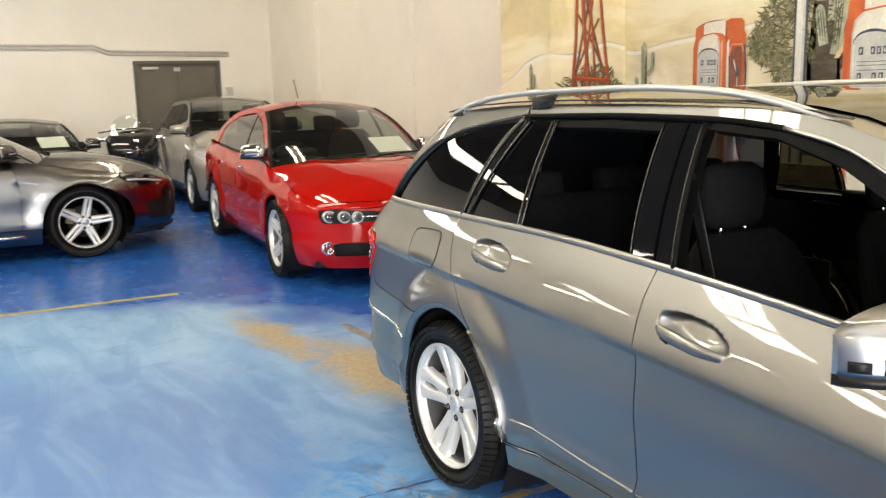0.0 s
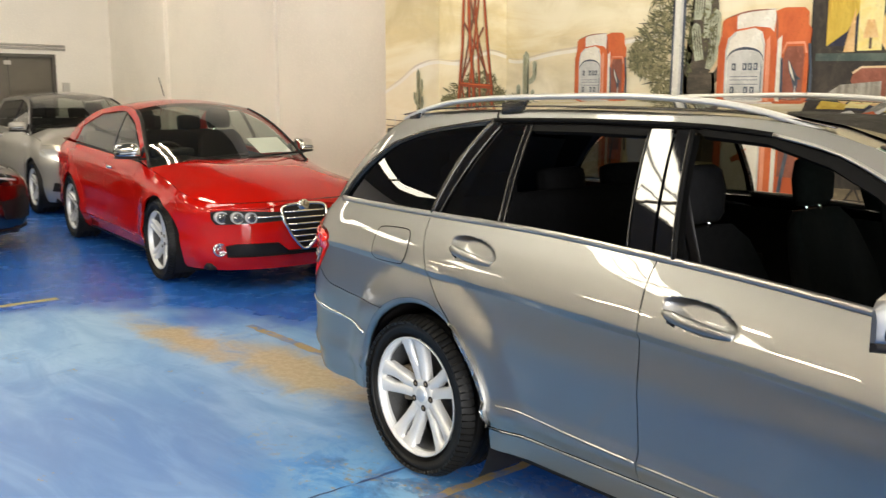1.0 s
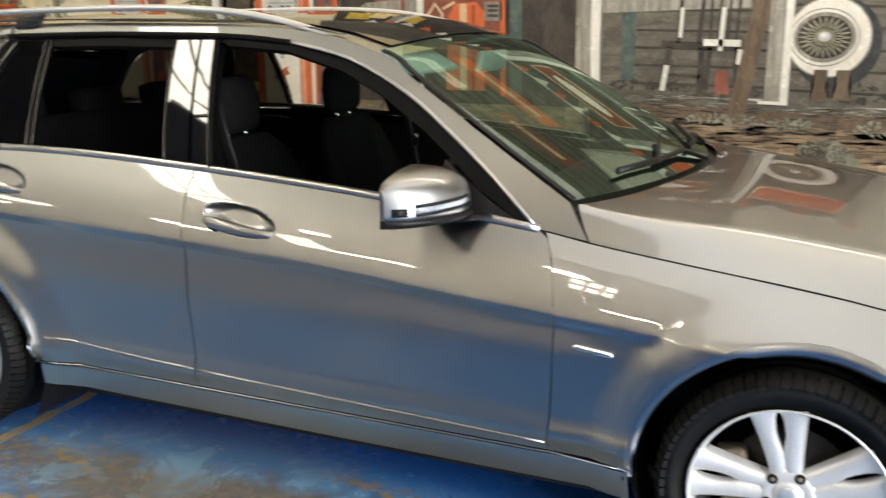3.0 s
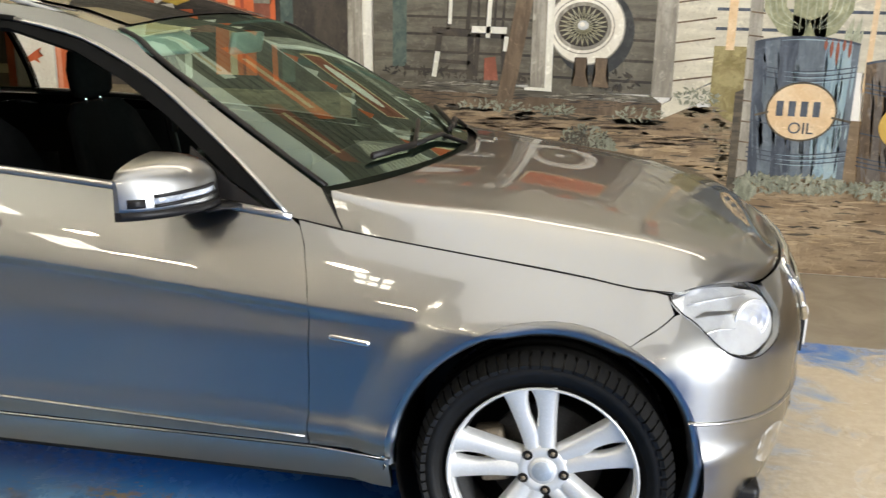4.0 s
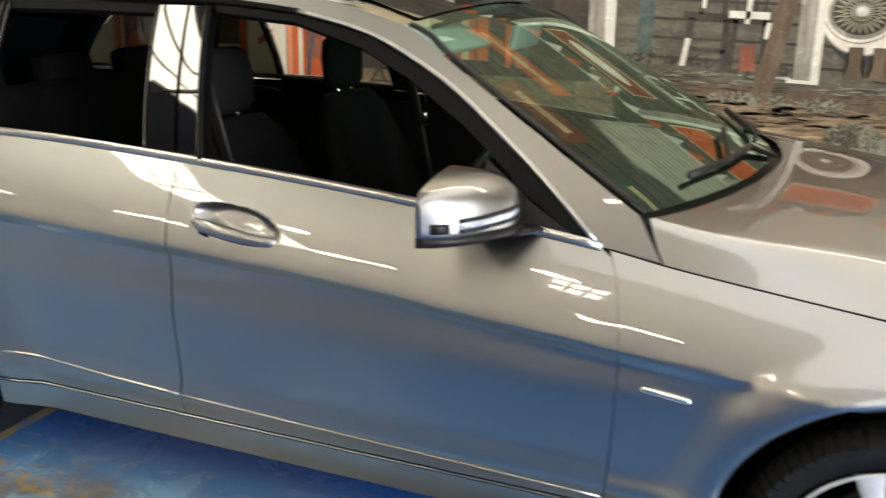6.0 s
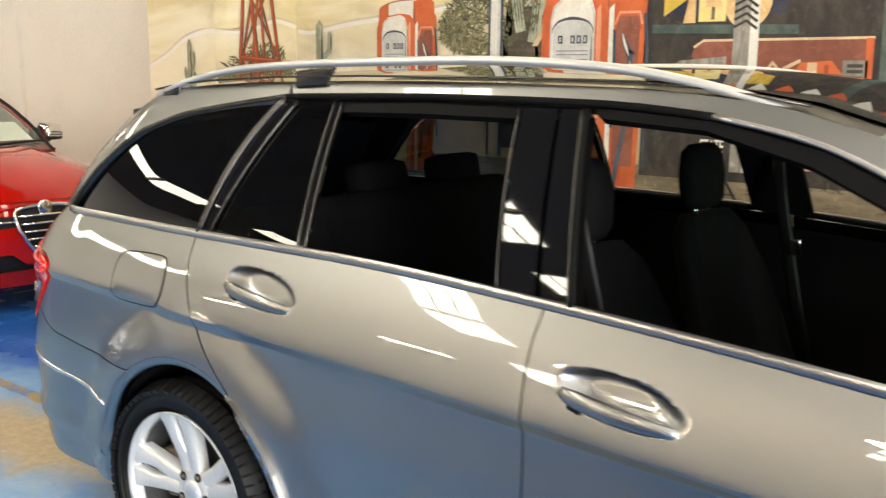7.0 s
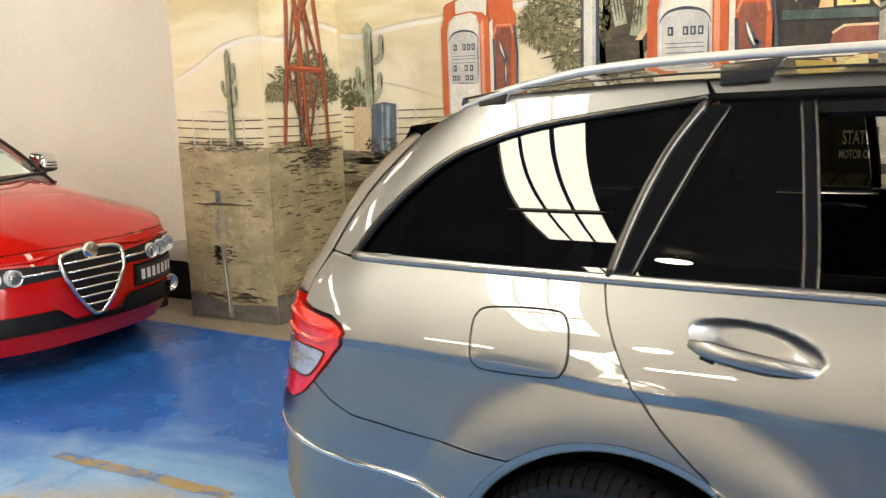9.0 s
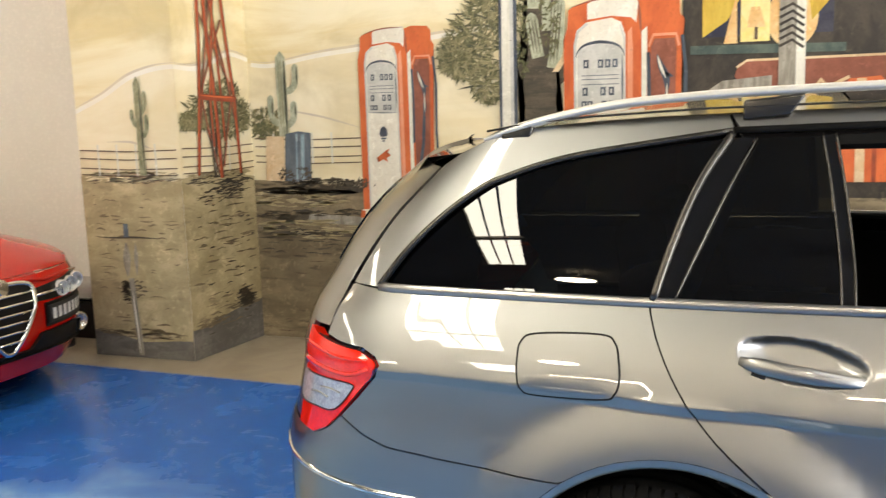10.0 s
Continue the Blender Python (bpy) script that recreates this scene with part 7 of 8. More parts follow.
for du in (-0.013, 0.013):
    trim_line("divider_edge", [(0.388 + du, 1.010), (0.385 + du, 1.10), (0.368 + du, 1.25), (0.352 + du, 1.348)], WS, SATIN, wagon, (0.0028, 0.003), 0.003)
both("pillar_cover", [(0.940, 1.000), (0.908, 1.18), (0.875, 1.352), (0.962, 1.353), (0.995, 1.18), (1.026, 0.994)], WS, GLOSSBLACK, wagon, "gloss black pillar cover", lift=0.0, rim=0.012, step=0.04)
both("pillar_cover", [(1.034, 0.993), (1.003, 1.18), (0.968, 1.353), (1.020, 1.353), (1.062, 1.18), (1.100, 0.989)], WS, GLOSSBLACK, wagon, "gloss black pillar cover", lift=0.0, rim=0.012, step=0.04)
trim_line("window_divider", [(1.106, 0.990), (1.068, 1.18), (1.028, 1.350)], WS, RUBBER, wagon, (0.009, 0.006), 0.003, "black window edge")
trim_line("divider_edge", [(1.100, 0.991), (1.062, 1.18), (1.022, 1.350)], WS, SATIN, wagon, (0.0025, 0.003), 0.006)
trim_line("divider_edge", [(0.936, 1.000), (0.904, 1.18), (0.871, 1.350)], WS, SATIN, wagon, (0.0025, 0.003), 0.003)
both("window_frame", [(0.365, 1.349), (0.372, 1.326), (0.62, 1.330), (0.868, 1.328), (0.872, 1.352), (0.62, 1.357)], WS, RUBBER, wagon, "black window frame", lift=-0.002, rim=0.02, step=0.05)
fw = [(1.040, 1.352), (1.065, 1.335), (1.28, 1.321), (1.48, 1.270), (1.62, 1.208), (1.77, 1.117), (1.84, 1.064), (1.95, 0.974), (2.06, 0.910), (2.10, 0.899), (1.98, 1.008), (1.85, 1.110), (1.70, 1.210), (1.50, 1.298), (1.29, 1.341), (1.06, 1.358)]
both("window_frame", fw, WS, RUBBER, wagon, "black window frame", lift=-0.002, rim=0.02, step=0.05)
trim_line("window_channel", [(0.40, 1.010), (0.7, 1.006), (0.93, 0.998)], WS, RUBBER, wagon, (0.010, 0.008), -0.014, "black channel of the lowered window")
trim_line("window_channel", [(1.11, 0.990), (1.5, 0.962), (1.83, 0.932)], WS, RUBBER, wagon, (0.010, 0.008), -0.014, "black channel of the lowered window")
both("mirror_triangle", [(1.835, 0.932), (1.835, 1.056), (1.95, 0.972), (2.055, 0.908), (2.06, 0.900)], WS, TRIM, wagon, "matt black mirror triangle", lift=-0.003, rim=0.01, step=0.05)

both("pillar_lining", through_points(qtop, 2) + [(0.15, 1.375), (-0.45, 1.330), (-0.60, 1.26), (-0.70, 1.10), (-0.75, 1.02)], WS, TRIM, wagon, lift=-0.022, step=0.06, rim=0)
both("pillar_lining", [(2.10, 0.905), (2.15, 0.95), (1.85, 1.150), (1.58, 1.300), (1.30, 1.362), (0.60, 1.385), (0.16, 1.375), (0.18, 1.350), (0.60, 1.356), (1.06, 1.352), (1.29, 1.335), (1.50, 1.290), (1.70, 1.202), (1.85, 1.102)], WS, TRIM, wagon, lift=-0.022, step=0.06, rim=0)

both("pillar_lining", [(0.925, 1.000), (0.860, 1.356), (1.035, 1.356), (1.115, 0.990)], WS, RUBBER, wagon, lift=-0.035, step=0.08, rim=0)
both("pillar_lining", [(0.0, 1.005), (0.14, 1.352), (0.22, 1.352), (0.085, 1.005)], WS, RUBBER, wagon, lift=-0.035, step=0.08, rim=0)
both("pillar_lining", [(-0.42, 1.25), (-0.45, 1.335), (-0.60, 1.325), (-0.85, 1.15), (-0.95, 1.01), (-0.70, 1.01)], WS, RUBBER, wagon, lift=-0.028, step=0.06, rim=0)

# windscreen, roof, bonnet
line = through_points(ap_out, 3)
rows = windscreen_rows(WS, line, 0.22, 0.03, (0.010, 0.037))
part("windscreen", upward(loft(rows)), SCREENGLASS, wagon, "slightly green raked windscreen")
edge = [Vector(WS.side(*p)) for p in line]
for s in (1, -1):
    part("windscreen_seal", sweep([(p.x + 0.008, s * (p.y + 0.012), p.z + 0.004) for p in edge], (0.012, 0.005), up=(0, 0, 1)), TRIM, wagon)
top_row = rows[-1]
roof_rows = [[(p[0] - 0.006, p[1], p[2]) for p in top_row]]
for x in (1.45, 1.3, 1.15, 1.0, 0.8, 0.6, 0.4, 0.2, 0.0, -0.15, -0.3, -0.45, -0.56):
    xe, ye, ze = WS.side(x, roof_edge(x))
    t = min(max((1.5 - x) / 0.5, 0), 1)
    bend, crown = 0.03 * (1 - t), 0.046 - 0.008 * t - 0.015 * min(max((-x) / 0.6, 0), 1)
    roof_rows.append([(xe + bend * (1 - q * q), -abs(ye) * q, ze + crown * (1 - q * q)) for q in (1 - 2 * k / 14 for k in range(15))])
part("roof", upward(loft(roof_rows)), SILVER, wagon, "silver roof skin")
glass_rows = [[(p[0], p[1] * 1.03, p[2] + 0.004) for p in row[1:-1]] for row in roof_rows[:8]]
part("roof_glass", upward(loft(glass_rows)), GLOSSBLACK, wagon, "dark glass roof panel")
last = roof_rows[-1]
part("roof_spoiler", upward(loft([[(p[0] + 0.03, p[1] * 0.97, p[2] + 0.006) for p in last], [(p[0] - 0.10, p[1] * 0.93, p[2] - 0.010) for p in last], [(p[0] - 0.13, p[1] * 0.90, p[2] - 0.045) for p in last], [(p[0] - 0.02, p[1] * 0.95, p[2] - 0.06) for p in last]])), SILVER, wagon, "silver roof spoiler")
gap_line = curve([(2.240, 0.870), (2.52, 0.833), (2.79, 0.797), (3.03, 0.763), (3.20, 0.775), (3.32, 0.768), (3.42, 0.72)])
crest = curve([(2.15, 0.962), (2.35, 0.925), (2.56, 0.899), (2.70, 0.883), (2.84, 0.866), (2.98, 0.847), (3.13, 0.820), (3.28, 0.782), (3.40, 0.745)])
mid = curve([(2.2, 0.985), (2.45, 0.975), (2.6, 0.962), (2.99, 0.908), (3.2, 0.850), (3.32, 0.795), (3.40, 0.75)])
ease = lambda v: min(max(v, 0.0), 1.0) ** 2 * (3 - 2 * min(max(v, 0.0), 1.0))
across = [1, 0.992, 0.984, 0.972, 0.96, 0.945, 0.93, 0.915, 0.90, 0.89, 0.88, 0.87, 0.86, 0.85, 0.84, 0.825, 0.81, 0.79, 0.76, 0.7, 0.6, 0.5, 0.4, 0.3, 0.2, 0.1]
ACROSS = across + [0] + [-a for a in across[::-1]]
lip = curve([(3.052, 0.763), (3.11, 0.775), (3.20, 0.780), (3.30, 0.774), (3.40, 0.762), (3.472, 0.757)])
bon = []
for i in range(41):
    t = i / 40
    ue = 2.245 + (3.052 - 2.245) * min(t / 0.72, 1.0) + max(0, t - 0.72) / 0.28 * 0.42
    ex, ey, ez = WS.side(ue, gap_line(ue) if t <= 0.72 else lip(ue))
    cx = 2.437 + (WS.nose(0, 0.760)[0] - 0.004 - 2.437) * t
    fold = 0.88 + 0.085 * (1 - ease(t / 0.42)) # where the side of the bonnet turns into its top
    row = []
    for q in ACROSS:
        a = abs(q)
        arc_x = ex + (cx - ex) * (1 - a * a)
        nose_x = WS.nose(ey * a, 0.760)[0] - 0.004
        x = arc_x + (nose_x - arc_x) * ease((t - 0.55) / 0.45)
        flank = (1 - a) / (1 - fold)
        x -= 0.058 * (1 - ease(t / 0.22)) * a * a * (1 if a <= fold else 1 - (1 - flank) ** 0.92)
        zc_, zm = crest(x) + 0.008, mid(x)
        w = a / fold
        above = zm + (zc_ - zm) * w ** 2.6 + 0.003 * math.exp(-((w - 0.96) / 0.06) ** 2) * ease(t / 0.25)
        beside = ez + (zc_ - ez) * flank
        # the top rolls over into the flank along the crest
        blend, gap = 0.034 * (0.3 + 0.7 * ease(t / 0.3)), abs(above - beside)
        z = min(above, beside) - max(blend - gap, 0) ** 2 / (4 * blend) * min(1, (1 - a) / 0.03)
        z += (ez + 0.004 * (1 - a) - z) * ease((t - 0.80) / 0.20) ** 2
        row.append((x, -abs(ey) * q, z))
    bon.append(row)
part("bonnet", upward(loft(bon)), SILVER, wagon, "silver bonnet mirroring the wall")
part("scuttle", upward(loft([[(p[0] - 0.05, p[1] * 0.97, p[2] - 0.02) for p in bon[0][4:-4]], [(p[0] + 0.02, p[1] * 0.98, p[2] - 0.02) for p in bon[0][4:-4]]])), TRIM, wagon)
trim_line("bonnet_gap", [(2.134, 0.8895), (2.19, 0.880), (2.243, 0.8705)] + [(2.243 + 0.81 * k / 8, gap_line(2.243 + 0.81 * k / 8)) for k in range(1, 9)], WS, TRIM, wagon, (0.0022, 0.0022), 0.0003, n=2)
trim_line("pillar_seam", [(2.244, 0.872), (2.225, 0.906), (2.200, 0.948), (2.187, 0.968)], WS, TRIM, wagon, (0.0022, 0.002), 0.0008, n=3)
rest = lambda i, j, up=0.016: (rows[i][j][0] + 0.008, rows[i][j][1], rows[i][j][2] + up)
for arm, blade in (((rest(0, 7, 0.004), rest(1, 6), rest(1, 4)), (rest(2, 6), rest(1, 4), rest(1, 2))), ((rest(0, 11, 0.004), rest(1, 10), rest(1, 8)), (rest(2, 10), rest(1, 8), rest(1, 7)))):
    wp = part("wiper", sweep(arm, (0.011, 0.007), up=(0, 0, 1)), TRIM, wagon, "black wiper arm")
    part("wiper_blade", sweep(blade, (0.007, 0.010), up=(0, 0, 1)), TRIM, wp)

# headlamps
hl = rounded([(3.042, 0.758), (3.128, 0.774), (3.223, 0.778), (3.340, 0.768), (3.430, 0.742), (3.462, 0.695), (3.435, 0.650), (3.350, 0.625), (3.272, 0.627), (3.192, 0.656), (3.114, 0.707), (3.070, 0.728)], 4)
both("headlamp_bowl", inset(hl, 0.004), WS, REFLECTOR, wagon, "bright headlamp reflector", lift=-0.016, step=0.02, rim=0)
both("headlamp", hl, WS, LENS, wagon, "clear headlamp glass", lift=0.004, step=0.02, rim=0.03)
for s in (1, -1):
    for u, z, r in ((3.335, 0.700, 0.052),):
        x, y, zz = WS.lifted(-0.010)(u, z)
        bm = cap(lathe([(r, -0.002), (r * 0.97, 0.006), (r * 0.93, 0.002), (r * 0.5, -0.006), (r * 0.2, -0.003)], 28, (0, 0, 0), "x"))
        part("lamp_ring", moved(bm, Matrix.Translation((x, s * y, zz)) @ Matrix.Rotation(-s * 0.95, 4, "Z")), REFLECTOR, wagon)
for s in (1, -1):
    for u0, z0, u1, z1 in ((3.10, 0.745, 3.34, 0.752), (3.15, 0.690, 3.26, 0.695)):
        line_ = [WS.lifted(-0.010)(u0 + (u1 - u0) * q / 4, z0 + (z1 - z0) * q / 4 + 0.004 * math.sin(q)) for q in range(5)]
        part("lamp_rib", sweep([(p[0], p[1] * s, p[2]) for p in line_], (0.0018, 0.002), up=(0, -s, 0.2)), REFLECTOR, wagon)
both("lamp_shade", [(3.12, 0.722), (3.16, 0.735), (3.27, 0.728), (3.28, 0.720), (3.17, 0.722)], WS, ALU, wagon, lift=-0.012, step=0.03, rim=0)
trim_line("headlamp_seal", hl[len(hl) // 2:] + [hl[0]], WS, TRIM, wagon, (0.002, 0.002), 0.003, n=4)
# grille, lower intakes and plate, round the nose
def on_nose(name, pts, material, proud, rim=0.02, step=0.04, label="", sh=WS, parent=None):
    return part(name, upward(patch_on(pts, lambda y, z: sh.nose(y, z, proud), step=step, gap=0, rim=rim), (1, 0, 0)), material, parent, label)

on_nose("grille", [(-0.33, 0.60), (-0.38, 0.735), (0.38, 0.735), (0.33, 0.60)], TRIM, 0.004, parent=wagon, label="dark grille")
for z in (0.63, 0.665, 0.70):
    part("grille_bar", sweep([WS.nose(-0.36 + 0.06 * k, z, 0.010) for k in range(13)], (0.006, 0.006)), CHROME, wagon, "bright grille bar")
part("grille_frame", sweep([WS.nose(y, z, 0.008) for y, z in ((-0.39, 0.745), (-0.2, 0.748), (0, 0.75), (0.2, 0.748), (0.39, 0.745), (0.36, 0.67), (0.33, 0.592), (0.15, 0.588), (-0.15, 0.588), (-0.33, 0.592), (-0.36, 0.67))], (0.012, 0.012), closed=True), CHROME, wagon, "bright grille frame")
on_nose("lower_intake", [(-0.35, 0.22), (-0.40, 0.36), (0.40, 0.36), (0.35, 0.22)], TRIM, 0.004, parent=wagon, label="black lower intake")
plate = on_nose("number_plate", [(-0.19, 0.46), (-0.19, 0.57), (0.19, 0.57), (0.19, 0.46)], PLATE, 0.030, 0.02, parent=wagon, label="number plate in a black holder")
on_nose("plate_holder", [(-0.205, 0.445), (-0.205, 0.585), (0.205, 0.585), (0.205, 0.445)], TRIM, 0.022, 0.03, parent=wagon)
for k in range(6):
    on_nose("plate_bar", [(-0.15 + 0.052 * k, 0.485), (-0.15 + 0.052 * k, 0.545), (-0.115 + 0.052 * k, 0.545), (-0.115 + 0.052 * k, 0.485)], INK, 0.033, 0, parent=plate)
for s in (1, -1):
    lamp = on_nose("fog_lamp", [(s * y, z) for y, z in rounded([(0.54, 0.30), (0.56, 0.37), (0.66, 0.41), (0.72, 0.385), (0.70, 0.33), (0.62, 0.29)], 4)], LENS, 0.004, 0.02, 0.03, "clear fog lamp", parent=wagon)
    on_nose("fog_lamp_bowl", [(s * y, z) for y, z in rounded([(0.54, 0.30), (0.56, 0.37), (0.66, 0.41), (0.72, 0.385), (0.70, 0.33), (0.62, 0.29)], 4)], REFLECTOR, -0.0, 0, 0.03, parent=lamp)

# rails
rail = [(-0.41, 1.345), (-0.35, 1.366), (-0.25, 1.392), (-0.10, 1.420), (0.09, 1.435), (0.31, 1.443), (0.70, 1.449), (0.95, 1.442), (1.14, 1.424), (1.33, 1.385), (1.475, 1.342)]
for s in (-1, 1):
    path = [(x, s * (0.575 if x < 1.2 else 0.575 + 0.01 * (x - 1.2)), z) for x, z in through_points(rail, 5)]
    rl = part("roof_rail", sweep(path, (0.016, 0.0105), up=(0, 0, 1), segs=12, taper=lambda t: 0.45 + 0.55 * min(1, 9 * t, 9 * (1 - t))), RAILMAT, wagon, "bright aluminium roof rail")
    for x, z, w in ((0.240, 1.418, 0.050), (-0.325, 1.366, 0.035), (1.345, 1.372, 0.035)):
        bm = box(-w, w, -0.011, 0.011, -0.032, 0.010, 0.005)
        for v in bm.verts:
            v.co.x += (0.5 if x < 1 else -0.5) * v.co.z + (0.25 * v.co.x if v.co.z > 0 else 0)
        part("rail_foot", moved(bm, pose(x, s * 0.577, z, 0, -5 if 0 < x < 0.3 else (-20 if x < 0 else 17), 0)), SATIN, rl, "dark satin rail foot")
    part("rail_base", sweep([(x, s * 0.580, roof_edge(x) + 0.012) for x in (-0.40, -0.30, -0.15, 0.1, 0.4, 0.8, 1.1, 1.3, 1.45)], (0.010, 0.003), up=(0, 0, 1)), SATIN, rl)

# mirrors, cabin, wheels, underbody
for s in (-1, 1):
    mirror(wagon, 1.860, 0.974, 0.940, SILVER, s)
cabin(wagon, dict(x0=-0.45, x1=2.3, seat=0.975, floor=0.24, rear=0.12, dash=1.92, cowl=0.93))
for s in (-1, 1):
    belt_path = [(1.02, s * 0.66, 1.22), (1.05, s * 0.64, 1.05), (1.12, s * 0.62, 0.75), (1.2, s * 0.6, 0.45)]
    part("seat_belt", sweep(belt_path, (0.022, 0.002), up=(0, s, 0)), TRIM, wagon)
    part("belt_buckle", box(1.10, 1.13, s * 0.62 - 0.012, s * 0.62 + 0.012, 0.88, 0.93, 0.004), CHROME, wagon)
for s in (1, -1):
    part("door_lining", patch_on([(-0.55, 0.74), (0.44, 0.74), (0.46, 0.30), (2.25, 0.30), (2.12, 0.872), (1.6, 0.93), (1.0, 0.97), (0.0, 0.985), (-0.7, 0.985)], WS.lifted(-0.045), step=0.15, rim=0, side=s, gap=0), TRIM, wagon)
    part("quarter_lining", box(-0.5, 0.47, s * 0.625 - 0.008, s * 0.625 + 0.008, 0.30, 0.755, 0.004), TRIM, wagon)
part("rear_view_mirror", moved(box(-0.012, 0.012, -0.12, 0.12, -0.035, 0.035, 0.012), pose(1.70, -0.03, 1.275, 0, 12, 0)), plain("mirror_back_grey", (0.75, 0.75, 0.74), 0.4), wagon, "grey rear-view mirror")
part("sun_visor", moved(box(0, 0.16, -0.17, 0.17, -0.008, 0.008, 0.006), pose(1.52, -0.40, 1.335, 0, 28, 0)), plain("visor_cloth", (0.82, 0.82, 0.80), 0.8), wagon, "pale sun visor")
part("headliner", upward(loft([[(p[0], p[1] * 0.96, p[2] - 0.03) for p in row] for row in roof_rows])), plain("headliner_cloth", (0.10, 0.098, 0.09), 0.9, spec=0.1), wagon)
part("underbody", box(-0.45, 3.3, -0.70, 0.70, 0.18, 0.25, 0.02), TRIM, wagon)
part("engine_bay", box(2.45, 3.25, -0.5, 0.5, 0.25, 0.68, 0.05), TRIM, wagon)
arch_liner(wagon, RA[0], RA[1], RA[2] - LIP, 0.86, 0.52)
arch_liner(wagon, FA[0], FA[1], FA[2] - LIP, 0.86, 0.50)
for x, y, a in ((0.0, 0.752, -10), (2.76, 0.772, -10)):
    for s in (-1, 1):
        wheel(wagon, x, s * y, 0.309, 0.233, 5, "split", turn=a)

# ---- the other cars ----
def saloon(name, label, k, colour):
    """A saloon or hatch from a few measures: k holds wheelbase, heights, widths and ends."""
    wb, hw, zb0, zr, nose, tail, r = k["wb"], k["hw"], k["belt"], k["roof"], k["nose"], k["tail"], k["r"]
    fa, ra = (wb, r - 0.01, r + 0.045), (0.0, r - 0.01, r + 0.045)
    xa = wb - k.get("door", 0.56)
    ws0, ws1 = k["screen"]
    hood = k["hood"]
    sh = Shell(
        W=curve([(tail, hw * 0.90), (-0.5, hw * 0.965), (0.2, hw), (wb - 0.4, hw), (wb + 0.3, hw * 0.985), (nose, hw * 0.93)]),
        zc=curve([(tail, zb0 * 0.87), (0.3, zb0 * 0.83), (wb - 0.6, zb0 * 0.78), (wb + 0.3, zb0 * 0.74)]),
        zb=curve([(tail, zb0 * 1.04), (-0.2, zb0 * 1.03), (0.8, zb0), (xa, zb0 * 0.955), (wb, hood * 0.90), (nose, hood * 0.80)]),
        low=curve([(0.12, -0.12), (0.20, -0.05), (0.28, -0.02), (0.36, -0.006), (0.42, -0.014), (0.52, -0.008), (0.60, 0.0)]),
        up=curve([(0, -0.004), (0.25, -0.012), (0.6, -0.04), (0.9, -0.075), (1.0, -0.09)]),
        top=zr - 0.05, tumble=0.215, flare=0.02, arches=(fa, ra), dishes=(),
        front_start=lambda z: wb + 0.18, rear_start=lambda z: -0.45,
        xf=curve([(0.15, nose - 0.08), (0.3, nose - 0.01), (0.5, nose), (0.62, nose - 0.03), (0.72, nose - 0.12), (0.82, nose - 0.3)]),
        xr=curve([(0.15, tail + 0.1), (0.3, tail + 0.02), (0.6, tail), (0.9, tail + 0.06), (1.05, tail + 0.15)]),
        front_len=1.0, rear_len=1.0, nf=k.get("nf", 2.4), nr=2.6,
    )
    car = holder(name, label, "car", "parked cars")
    UFR, URR = wb + 1.183, -1.454
    gap = curve([(xa, sh.zb(xa) + 0.0), (wb, hood * 0.90), (wb + 0.30, hood * 0.845)])
    seam = [(xa, sh.zb(xa)), (xa + 0.045, 0.70), (xa + 0.05, 0.5), (xa + 0.04, 0.30)]
    xm = k.get("pillar", 1.15)
    xr_ = k.get("rear_seam", 0.10)
    seam_b = [(xm, sh.zb(xm)), (xm + 0.015, 0.7), (xm + 0.02, 0.30)]
    seam_c = [(xr_ - 0.10, sh.zb(xr_ - 0.1)), (xr_ - 0.05, 0.86), (xr_ + 0.12, 0.72), (xr_ + 0.28, 0.58), (fa[2] + 0.07, 0.45), (fa[2] + 0.08, 0.30)]
    xb = wb + 0.30
    lip = k.get("lip", hood * 0.83)
    lips = curve([(xb, gap(xb)), (xb + 0.06, gap(xb) - 0.010), (xb + 0.25, lip + (gap(xb) - lip) * 0.35), (xb + 0.42, lip)])
    arcf = arc(fa[0], fa[1], fa[2], 42, 180, 16)
    both("front_wing", [(xa + (xb - xa) * t / 6, gap(xa + (xb - xa) * t / 6)) for t in range(7)] + [(wb + 0.34, 0.60), (wb + fa[2] * 0.80, fa[1] + fa[2] * 0.60)] + arcf[1:] + [(wb - fa[2], 0.30)] + through_points(seam, 3)[::-1][:-1], sh, colour, car, step=0.05)
    bl = lambda a, b, n=8: [(a + (b - a) * t / n, sh.zb(a + (b - a) * t / n)) for t in range(n + 1)]
    both("front_door", bl(xm, xa) + through_points(seam, 3)[1:] + through_points(seam_b, 3)[::-1][:-1], sh, colour, car, step=0.06)
    both("rear_door", bl(xr_ - 0.10, xm) + through_points(seam_b, 3)[1:] + through_points(seam_c, 3)[::-1][:-1], sh, colour, car, step=0.06)
    both("rear_quarter", through_points(seam_c, 3) + [(ra[2] + 0.003, 0.30)] + arc(0, ra[1], ra[2], 3, 178, 18) + [(-ra[2] - 0.003, 0.18), (URR, 0.18), (URR, sh.zb(-1.0))] + bl(-0.9, xr_ - 0.11, 6), sh, colour, car, step=0.06)
    both("sill", [(ra[2] + 0.005, 0.296), (wb - fa[2] - 0.005, 0.296), (wb - fa[2] - 0.005, 0.15), (ra[2] + 0.005, 0.15)], sh, colour, car, step=0.1)
